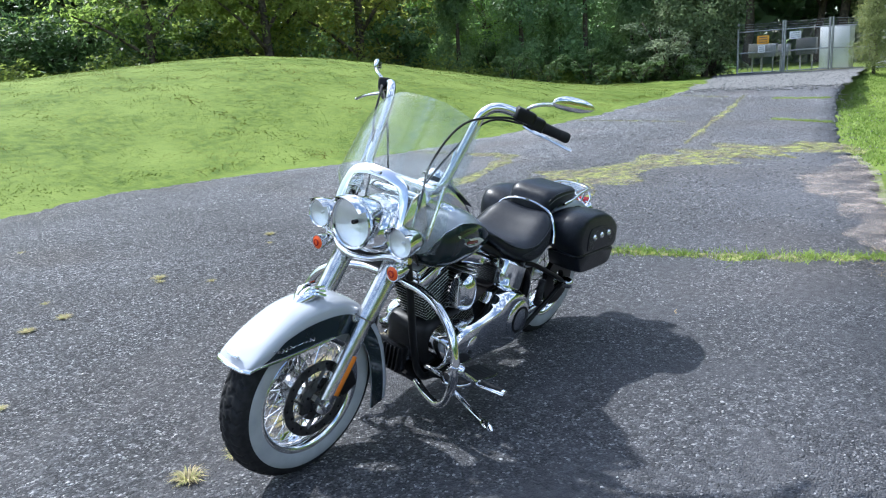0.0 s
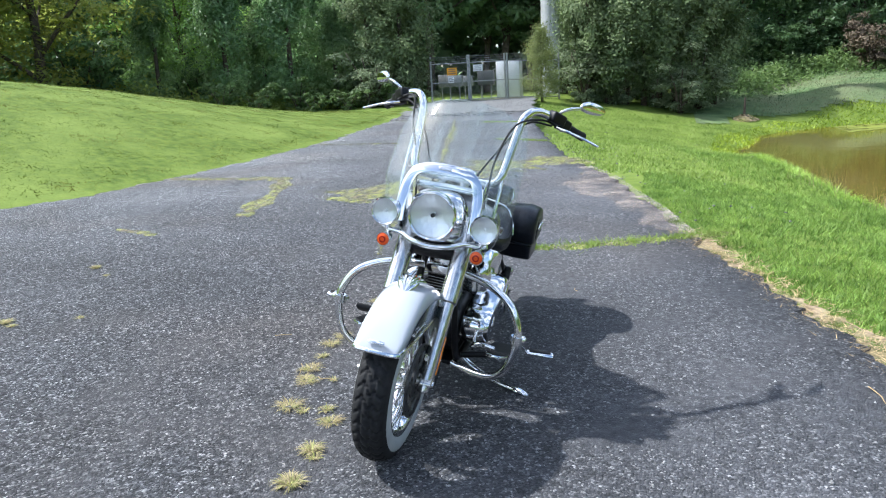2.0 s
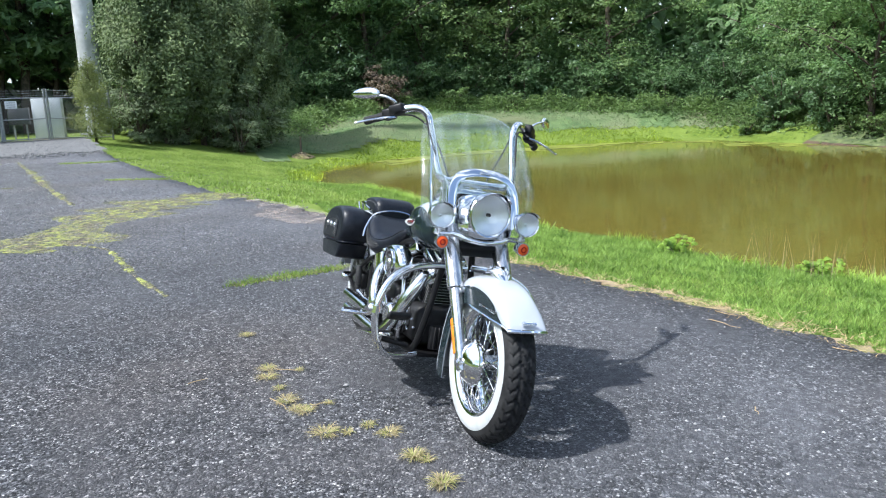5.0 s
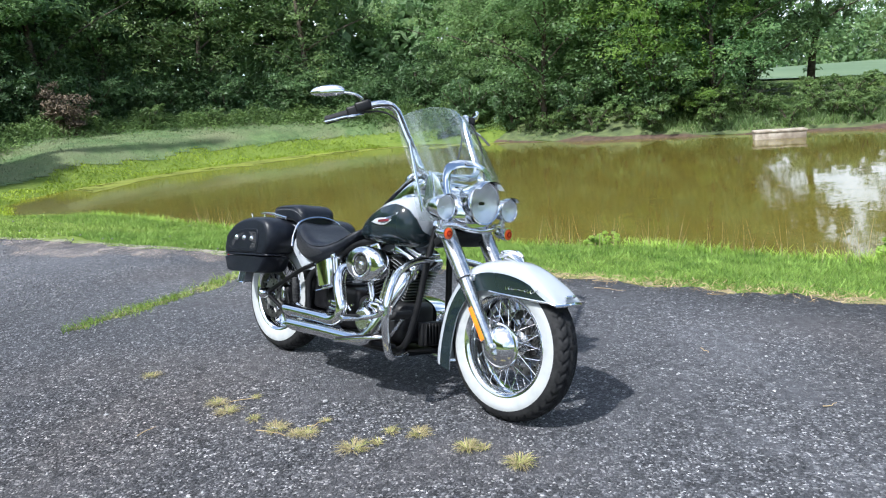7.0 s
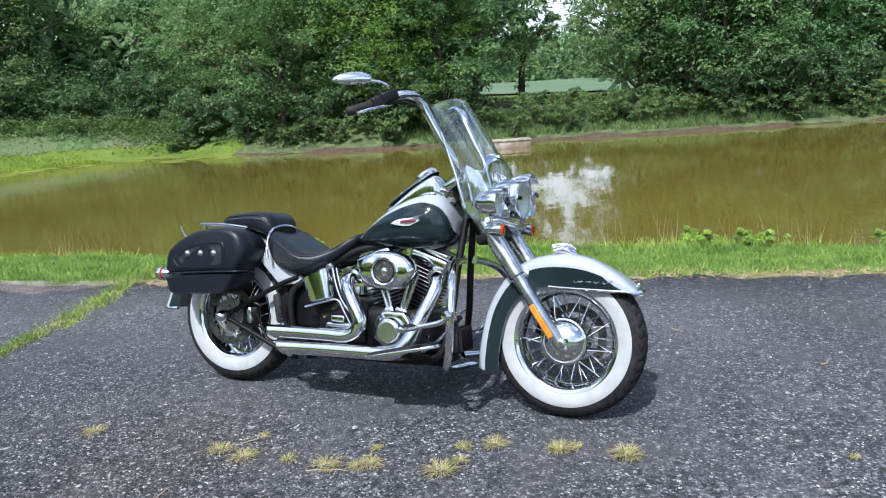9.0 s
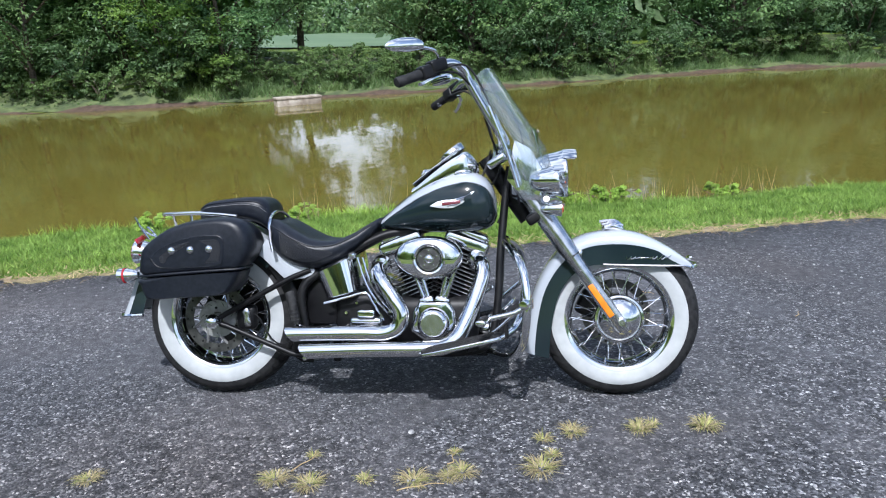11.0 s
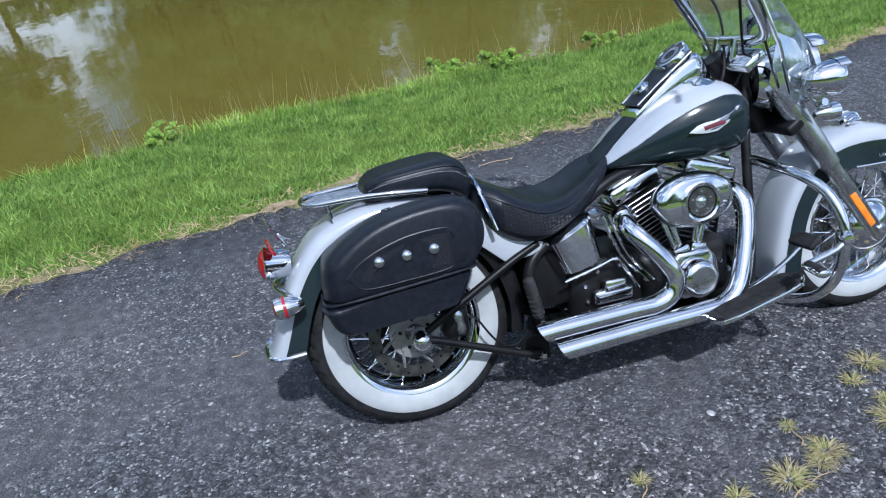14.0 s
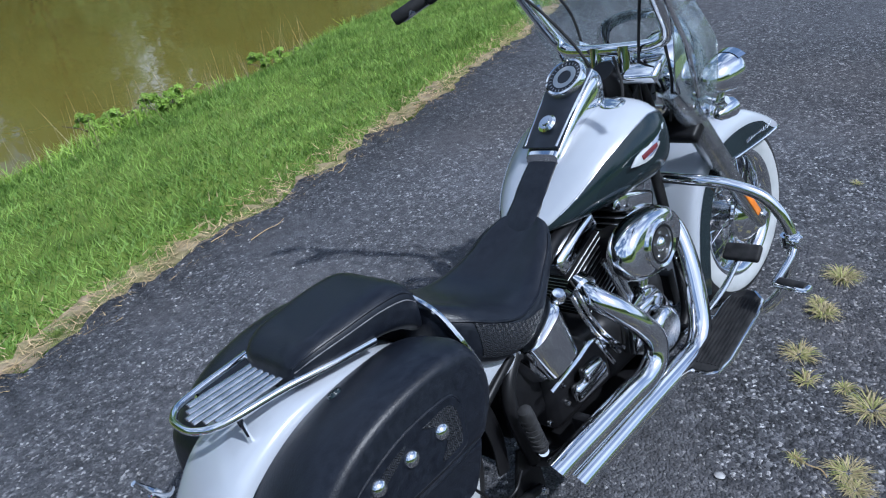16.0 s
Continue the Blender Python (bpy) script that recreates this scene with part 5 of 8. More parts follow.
def brake_disc(c, y, parent, metal):
    n = 60
    o = Vector((c[0], y, c[2]))
    d = part("brake_disc", lathe([(0.104, -0.0025), (0.140, -0.0025), (0.140, 0.0025), (0.104, 0.0025)], o, (0, 1, 0), n, closed_profile=True), M_DISC, parent, "drilled steel brake disc")
    part("disc_carrier", lathe([(0.030, -0.005), (0.078, -0.005), (0.078, 0.005), (0.030, 0.005)], o, (0, 1, 0), 48, closed_profile=True), metal, parent, "cast disc carrier")
    bolt = mesh_of("carrier_bolt", lathe([(0, -0.009), (0.005, -0.009), (0.006, -0.007), (0.006, 0.007), (0.005, 0.009), (0, 0.009)], (0, 0, 0), (0, 1, 0), 10), M_SATIN)
    for k in range(5):
        a = 2 * math.pi * k / 5 + 0.4
        piece("carrier_bolt", bolt, parent, T_(o + Vector((math.cos(a) * 0.046, 0, math.sin(a) * 0.046))))
    slot = mesh_of("carrier_slot", sweep(smooth_line([(0.050, 0, 0.0), (0.062, 0, 0.014), (0.066, 0, 0.030), (0.063, 0, 0.042)], 3), [0.005, 0.007, 0.0085, 0.0085, 0.0085, 0.0085, 0.008, 0.0075, 0.007, 0.005], 8, squash=0.62, up=(0, 1, 0)), M_SATIN)
    for k in range(7):
        piece("carrier_slot", slot, parent, T_(o) @ Matrix.Rotation(2 * math.pi * k / 7, 4, "Y"))
    for k in range(8):
        a = 2 * math.pi * k / 8
        part("carrier_arm", sweep([o + Vector((math.cos(a) * 0.062, 0, math.sin(a) * 0.062)), o + Vector((math.cos(a + 0.35) * 0.112, 0, math.sin(a + 0.35) * 0.112))], 0.009, 6, squash=0.5), metal, parent)
    hole = mesh_of("disc_hole", lathe([(0, -0.0034), (0.0045, -0.0034), (0.0045, 0.0034), (0, 0.0034)], (0, 0, 0), (0, 1, 0), 10), M_SATIN)
    for k in range(20):
        a = 2 * math.pi * k / 20
        rr = 0.115 if k % 2 else 0.129
        piece("disc_hole", hole, parent, T_(o + Vector((math.cos(a) * rr, 0, math.sin(a) * rr))))


brake_disc(CF, 0.082, front_wheel, M_DISC)
brake_disc(CR, -0.098, rear_wheel, material("grey_brake_steel", (0.24, 0.24, 0.235), (0.36, 0.36, 0.35), 0.45, 0.5, scale=30, rough_var=0.1))
part("front_caliper", block((0.085, 0.06, 0.11), at(1.52, 0.088, 0.36, 0, 25), 0.018, 3), M_SATIN, bike)
rear_caliper = part("rear_caliper", block((0.085, 0.05, 0.105), at(0.118, -0.100, 0.335), 0.022, 3), M_SATIN, bike, "black rear brake caliper")
part("caliper_cover", hull([(-0.038, 0.010, -0.010, 0.006), (-0.022, 0.016, -0.015, 0.010), (0.0, 0.013, -0.011, 0.010), (0.022, 0.016, -0.015, 0.010), (0.038, 0.010, -0.010, 0.006)], 20), M_ALLOY, rear_caliper, "kidney-shaped alloy cover").matrix_basis = at(0.125, -0.127, 0.338, 0, 84)
part("rear_sprocket", lathe([(0.05, 0.088), (0.135, 0.088), (0.135, 0.112), (0.05, 0.112)], CR, (0, 1, 0), 60, closed_profile=True), M_SATIN, rear_wheel)


# -- fenders --
HALF = [(0, 0), (0.18, 0.0), (0.36, 0.008), (0.52, 0.024), (0.67, 0.05), (0.80, 0.09), (0.90, 0.15), (0.96, 0.23), (0.99, 0.33), (1.0, 0.45), (1.0, 0.6), (1.0, 0.8), (1.0, 1.0)]


def fender_rows(rows, steps=6):
    return rows_spline(rows, steps)


def fender_bm(rows, thick=0.005):
    """A fender from stations (top x, top z, edge x, edge z, half width): outer and inner skin."""
    rings = []
    for tx, tz, ex, ez, w in rows:
        outer, inner = [], []
        ln = max(math.hypot(ex - tx, ez - tz), 1e-4)
        ux, uz = (ex - tx) / ln, (ez - tz) / ln
        for fy, ft in [(-a, b) for a, b in reversed(HALF)] + HALF[1:]:
            outer.append((tx + (ex - tx) * ft, w * fy, tz + (ez - tz) * ft))
            k = 1 - ft
            inner.append((tx + (ex - tx) * ft + ux * thick * k, (w - thick) * fy, tz + (ez - tz) * ft + uz * thick * k))
        rings.append(outer + inner[::-1])
    return rings_bm(rings)


def fender_panel(rows, side, f0, f1, grow=0.002, n=6):
    out = []
    for i, (tx, tz, ex, ez, w) in enumerate(rows):
        u = i / (len(rows) - 1)
        a, b = f0(u), f1(u)
        r = []
        for k in range(n + 1):
            ft = a + (b - a) * k / n
            fy = np.interp(ft, [q[1] for q in HALF], [q[0] for q in HALF])
            r.append((tx + (ex - tx) * ft, side * (w * fy + grow), tz + (ez - tz) * ft))
        out.append(r)
    return rings_bm(out, closed=False, caps=False)


FF = [(1.925, 0.524, 1.915, 0.518, 0.070), (1.895, 0.555, 1.880, 0.530, 0.082), (1.825, 0.606, 1.800, 0.532, 0.088), (1.717, 0.658, 1.700, 0.534, 0.090), (1.611, 0.672, 1.610, 0.536, 0.090),
      (1.500, 0.655, 1.535, 0.538, 0.090), (1.415, 0.610, 1.480, 0.520, 0.090), (1.350, 0.535, 1.430, 0.475, 0.090), (1.300, 0.440, 1.392, 0.405, 0.090), (1.272, 0.330, 1.370, 0.310, 0.090), (1.258, 0.235, 1.360, 0.225, 0.088),
      (1.254, 0.185, 1.356, 0.160, 0.084)]
ff = fender_rows(FF)
front_fender = part("front_fender", fender_bm(ff), M_WHITE, bike, "pearl white deep-skirted front fender", 50)
for sg in (1, -1):
    part("side_panel", fender_panel(ff[7:], sg, lambda u: 0.36 + 0.5 * max(0, 0.12 - u) / 0.12 + 0.08 * u, lambda u: 1.0), M_BLACK, front_fender, "gloss black painted side panel")
    part("trim_strip", sweep([(q[2], sg * (q[4] + 0.003), q[3] + 0.002) for q in ff[2:28]], 0.005, 8), M_CHROME, front_fender, "chrome trim strip")
    wave = [(1.825 - 0.165 * k / 150 + 0.004 * math.sin(k * 0.42), sg * 0.0935, 0.566 + (0.0038 + 0.003 * math.sin(k * 0.052)) * math.sin(k * 0.42 + 0.6) + 0.006 * (k < 12)) for k in range(151)]
    part("script_badge", sweep(wave, 0.0017, 5), M_CHROME, front_fender, "thin chrome script badge")
part("tip_trim", sweep([(1.905, -0.080, 0.524), (1.925, -0.055, 0.528), (1.934, 0, 0.532), (1.925, 0.055, 0.528), (1.905, 0.080, 0.524)], 0.008, 8), M_CHROME, front_fender, "chrome fender tip")
part("tip_lens", block((0.012, 0.06, 0.018), at(1.913, 0, 0.556, 0, 40), 0.005), M_CHROME, front_fender)
orn = hull([(1.53, 0.684, 0.655, 0.014), (1.555, 0.697, 0.660, 0.034), (1.61, 0.701, 0.662, 0.042), (1.66, 0.690, 0.655, 0.036), (1.705, 0.664, 0.645, 0.012)], 20)
orn_part = part("ornament", orn, M_CHROME, front_fender, "cast chrome fender ornament")
orn_part.matrix_basis = T_((1.62, 0, 0.005)) @ Matrix.Diagonal((0.56, 0.95, 1, 1)) @ T_((-1.62, 0, 0))
for sg in (1, -1):
    for k in range(3):
        part("ornament_wing", sweep(smooth_line([(1.68, sg * 0.010, 0.682), (1.62, sg * (0.014 + 0.012 * k), 0.703 - 0.006 * k), (1.52 + 0.012 * k, sg * (0.026 + 0.013 * k), 0.698 - 0.010 * k)], 3), 0.006, 6), M_CHROME, orn_part)

RF = [(-0.440, 0.342, -0.334, 0.346, 0.100), (-0.428, 0.362, -0.326, 0.370, 0.103), (-0.405, 0.410, -0.312, 0.415, 0.106), (-0.378, 0.480, -0.288, 0.476, 0.108), (-0.344, 0.552, -0.258, 0.528, 0.108),
      (-0.295, 0.625, -0.220, 0.573, 0.108), (-0.230, 0.685, -0.170, 0.608, 0.108), (-0.122, 0.730, -0.095, 0.634, 0.108), (0.000, 0.740, -0.005, 0.642, 0.108), (0.105, 0.720, 0.085, 0.628, 0.108), (0.205, 0.660, 0.165, 0.580, 0.108),
      (0.262, 0.595, 0.208, 0.535, 0.108)]
rf = fender_rows(RF)
rear_fender = part("rear_fender", fender_bm(rf), M_WHITE, bike, "pearl white rear fender", 50)
for sg in (1, -1):
    part("side_panel", fender_panel(rf, sg, lambda u: 0.42, lambda u: 1.0), M_BLACK, rear_fender, "gloss black painted side panel")
part("tip_trim", sweep(smooth_line([(-0.334, -0.102, 0.344), (-0.388, -0.100, 0.342), (-0.436, -0.075, 0.340), (-0.446, 0, 0.338), (-0.436, 0.075, 0.340), (-0.388, 0.100, 0.342), (-0.334, 0.102, 0.344)], 5), 0.008, 8), M_CHROME, rear_fender, "chrome fender tip")
for sg in (1, -1):
    part("fender_strut", slab([Vector((0.18, 0, 0.60)), Vector((0.30, 0, 0.485)), Vector((0.40, 0, 0.50)), Vector((0.42, 0, 0.53)), Vector((0.33, 0, 0.56)), Vector((0.22, 0, 0.66))], (0, sg * 0.112, 0), (0, sg, 0), 0.022, 0.006), M_WHITE, rear_fender)


# -- tank --
TANK = [(0.655, 0.712, 0.690, 0.039), (0.690, 0.735, 0.686, 0.081), (0.750, 0.785, 0.682, 0.123), (0.830, 0.842, 0.677, 0.158), (0.920, 0.888, 0.673, 0.183), (1.000, 0.910, 0.672, 0.195), (1.060, 0.912, 0.674, 0.195),
        (1.105, 0.893, 0.682, 0.179), (1.135, 0.857, 0.700, 0.147), (1.152, 0.805, 0.735, 0.084)]
tank = part("fuel_tank", hull(TANK, 48, 0.62, 0.80), M_WHITE, bike, "teardrop fuel tank in white over black paint")


def tank_hi(u):
    """How high the black panel climbs on the tank's side, as an angle above the middle."""
    return radians(float(np.interp(u, [0, 0.15, 0.35, 0.6, 0.8, 0.9, 0.96, 1.0], [-12, 12, 27, 34, 30, 18, -8, -40])))


for sg in (1, -1):
    lo = (lambda u: math.pi + radians(80)) if sg < 0 else (lambda u: -radians(80))
    hi = (lambda u: math.pi - tank_hi(u)) if sg < 0 else (lambda u: tank_hi(u))
    part("side_panel", hull_patch(TANK, lo, hi, 16, 0.62, 0.80, 0.0016, 10), M_BLACK, tank, "gloss black painted tank side")
    part("pin_stripe", sweep([ring_point(r, hi(i / 90.0), 0.62, 0.80, 0.0018) for i, r in enumerate(rows_spline(TANK, 10))][14:-4], 0.0022, 6), M_ALLOY, tank)
    em = Matrix.Translation((0.985, sg * 0.1935, 0.788)) @ Matrix.Rotation(radians(-8), 4, "Y") @ Matrix.Rotation(radians(sg * 8), 4, "X")
    core = [(-0.092, 0.006), (-0.060, 0.018), (-0.030, 0.020), (0.0, 0.017), (0.030, 0.022), (0.062, 0.034), (0.090, 0.036), (0.070, 0.018), (0.040, -0.002), (0.0, -0.015), (-0.035, -0.012), (-0.065, -0.004)]
    e = slab([Vector((a, 0, b - 0.002)) for a, b in core], (0, 0, 0), (0, sg, 0), 0.005, 0.0012)
    bmesh.ops.transform(e, matrix=em, verts=e.verts)
    badge = part("badge", e, M_BADGE, tank, "chrome winged tank badge")
    for k in range(4):
        feather = sweep(smooth_line([(0.014 - 0.012 * k, sg * 0.004, 0.012 - 0.006 * k), (0.050 - 0.012 * k, sg * 0.004, 0.019 - 0.008 * k), (0.088 - 0.018 * k, sg * 0.003, 0.034 - 0.012 * k)], 3), [0.0042] * 3 + [0.0036, 0.003, 0.0024, 0.0014], 6)
        bmesh.ops.transform(feather, matrix=em, verts=feather.verts)
        part("badge_feather", feather, M_CHROME, badge)
    e = block((0.072, 0.004, 0.013), em @ T_((-0.006, sg * 0.0065, 0.003)), 0.002)
    part("badge_centre", e, M_MAROON, badge, "dark red badge centre")
    part("filler_cap", lathe([(0, 0.014), (0.02, 0.013), (0.032, 0.009), (0.036, 0.002), (0.036, -0.012)], (1.02, sg * 0.088, 0.903), (-0.05, sg * 0.35, 1), 32), M_CHROME, tank, "chrome filler cap")
tank.matrix_basis = T_((0, 0.008, 0))
part("tank_strap", hull([(0.625, 0.670, 0.65, 0.046), (0.655, 0.713, 0.69, 0.050), (0.69, 0.742, 0.70, 0.053), (0.72, 0.764, 0.72, 0.053), (0.75, 0.791, 0.75, 0.052), (0.80, 0.828, 0.79, 0.050), (0.84, 0.853, 0.82, 0.049)], 24, 0.35, 0.5), M_LEATHER, bike, "black leather tank strap").matrix_basis = T_((0, 0.010, 0))
CONS = [(0.805, 0.850, 0.81, 0.050), (0.83, 0.872, 0.82, 0.054), (0.90, 0.928, 0.85, 0.059), (0.97, 0.976, 0.88, 0.063), (1.02, 0.998, 0.89, 0.063), (1.05, 0.985, 0.89, 0.052), (1.08, 0.945, 0.89, 0.035)]
console = part("dash_console", hull(CONS, 28, 0.42, 0.5), M_CHROME, bike, "chrome dash console with a black top on the tank")
console.matrix_basis = T_((0, 0.010, 0))
tilt = math.degrees(math.atan2(0.146, 0.19))
part("dash_plate", block((0.238, 0.120, 0.006), at(0.905, 0, 0.9365, 0, -tilt), 0.0025), M_DIAL, console, "black dash plate")
nrm = Vector((-math.sin(radians(tilt)), 0, math.cos(radians(tilt))))
spo = Vector((0.966, 0, 0.996))
speedo = part("speedometer", lathe([(0.058, -0.02), (0.058, 0.004), (0.055, 0.009), (0.049, 0.010), (0.048, 0.006)], spo, nrm, 44), M_CHROME, console, "round speedometer with chrome bezel")
part("dial", lathe([(0.0, 0.006), (0.0485, 0.006)], spo, nrm, 40), M_DIAL, speedo)
part("dial_ring", lathe([(0.020, 0.0072), (0.034, 0.0072)], spo, nrm, 40), M_PALE, speedo)
tick = mesh_of("dial_mark", block((0.006, 0.0014, 0.001), T_((0.042, 0, 0.0070)), 0), M_PALE)
frame_m = nrm.to_track_quat("Z", "X").to_matrix().to_4x4()
for k in range(24):
    piece("dial_mark", tick, speedo, T_(spo) @ frame_m @ Matrix.Rotation(2 * math.pi * k / 24, 4, "Z"))
part("ignition_switch", lathe([(0.026, -0.004), (0.026, 0.010), (0.020, 0.016), (0.012, 0.016), (0.011, 0.022), (0, 0.022)], (0.862, 0, 0.906), nrm, 28), M_CHROME, console, "chrome ignition switch")
for sg in (1, -1):
    part("plate_edge", sweep([(0.812, sg * 0.050, 0.868), (0.90, sg * 0.056, 0.934), (1.0, sg * 0.060, 1.004)], 0.004, 8), M_CHROME, console)


# -- seat, pillion, rack --
SEAT = [(0.228, 0.735, 0.640, 0.120), (0.245, 0.750, 0.600, 0.150), (0.29, 0.735, 0.560, 0.178), (0.35, 0.698, 0.535, 0.188), (0.42, 0.664, 0.530, 0.186), (0.50, 0.658, 0.556, 0.166), (0.57, 0.682, 0.595, 0.136), (0.615, 0.707, 0.632, 0.120), (0.650, 0.727, 0.662, 0.100), (0.674, 0.738, 0.688, 0.078), (0.688, 0.738, 0.708, 0.045)]
seat = part("seat", hull(SEAT, 44, 0.62, 0.75, 0.02), M_LEATHER, bike, "black leather solo seat")
for sg in (1, -1):
    lo2 = (lambda u: math.pi + radians(24 - 16 * u ** 3)) if sg < 0 else (lambda u: -radians(24 - 16 * u ** 3))
    hi2 = (lambda u: math.pi - radians(20 - 22 * u ** 3)) if sg < 0 else (lambda u: radians(20 - 22 * u ** 3))
    part("side_inset", hull_patch(SEAT[2:6], lo2, hi2, 8, 0.62, 0.75, 0.002), M_GRAINED, seat, "embossed leather side inset")
    edge = [ring_point(r, (math.pi - radians(22)) if sg < 0 else radians(22), 0.62, 0.75, 0.002) for r in rows_spline(SEAT[1:9], 5)]
    part("piping", sweep(edge, 0.0032, 6), M_LEATHER, seat)
part("seat_rail", sweep(smooth_line([(0.262, -0.185, 0.610), (0.248, -0.17, 0.67), (0.236, -0.12, 0.742), (0.233, 0, 0.768), (0.236, 0.12, 0.742), (0.248, 0.17, 0.67), (0.262, 0.185, 0.610)], 6), 0.0065, 8), M_CHROME, seat, "chrome rail round the back of the seat")
PILL = [(-0.085, 0.770, 0.738, 0.060), (-0.07, 0.795, 0.735, 0.095), (-0.03, 0.815, 0.738, 0.118), (0.04, 0.825, 0.738, 0.128), (0.12, 0.832, 0.735, 0.132), (0.18, 0.830, 0.715, 0.130), (0.215, 0.808, 0.69, 0.118), (0.232, 0.770, 0.70, 0.09)]
pillion = part("pillion_seat", hull(PILL, 40, 0.5, 0.6, 0.004), M_LEATHER, bike, "black leather pillion pad")
for sg in (1, -1):
    a_ = (math.pi - radians(24)) if sg < 0 else radians(24)
    part("piping", sweep([ring_point(r, a_, 0.5, 0.6, 0.001) for r in rows_spline(PILL[1:7], 5)], 0.003, 6), M_LEATHER, pillion)
    part("seam", sweep([ring_point(r, (math.pi - radians(8)) if sg < 0 else radians(8), 0.5, 0.6, 0.001) for r in rows_spline(PILL[1:7], 5)], 0.0015, 4), M_STITCH, pillion)
pillion.matrix_basis = Matrix.Diagonal((1, 0.91, 1, 1))
rack = part("luggage_rack", sweep(smooth_line([(0.075, -0.118, 0.752), (-0.02, -0.118, 0.762), (-0.12, -0.100, 0.766), (-0.235, -0.080, 0.764), (-0.272, -0.045, 0.763), (-0.280, 0, 0.763), (-0.272, 0.045, 0.763), (-0.235, 0.080, 0.764),
                                                (-0.12, 0.100, 0.766), (-0.02, 0.118, 0.762), (0.075, 0.118, 0.752)], 6), 0.0075, 10), M_CHROME, bike, "chrome luggage rack behind the pillion pad")
for k in range(6):
    y = -0.055 + 0.022 * k
    part("rack_slat", sweep([(-0.085, y, 0.764), (-0.268 + 0.012 * abs(k - 2.5), y, 0.762)], 0.0088, 8, squash=0.45), M_ALLOY, rack)
part("rack_crossbar", sweep([(-0.085, -0.10, 0.764), (-0.085, 0.10, 0.764)], 0.006, 8), M_CHROME, rack)
for x in (-0.05, -0.21):
    for sg in (1, -1):
        part("rack_stay", sweep([(x, sg * 0.085, 0.762), (x + 0.01, sg * 0.07, float(np.interp(x, [-0.23, 0], [0.678, 0.735])))], 0.006, 8), M_CHROME, rack)

rack.matrix_basis = T_((0.018, 0.004, 0))


# -- saddlebags --
BAG = [(-0.258, 0.540), (-0.250, 0.600), (-0.236, 0.635), (-0.182, 0.680), (-0.108, 0.719), (-0.019, 0.742), (0.079, 0.751), (0.144, 0.745), (0.185, 0.719), (0.205, 0.668), (0.201, 0.613), (0.176, 0.570), (0.162, 0.555)]
BAG_LOW = [(0.152, 0.540), (0.145, 0.520), (0.125, 0.479), (0.095, 0.450), (0.006, 0.440), (-0.10, 0.435), (-0.193, 0.430), (-0.236, 0.439), (-0.256, 0.486), (-0.257, 0.512)]


def bag_shell(outline, sg, ys, centre):
    """A pouch from one outline drawn at several depths and scales."""
    dense = [tuple(q) for q in rows_spline(list(outline), 4)]
    rings = [[(centre[0] + (x - centre[0]) * kx, sg * y, centre[1] + (z - centre[1]) * kz) for x, z in dense] for y, kx, kz in ((q[0], q[1], q[-1]) for q in ys)]
    return rings_bm(rings)


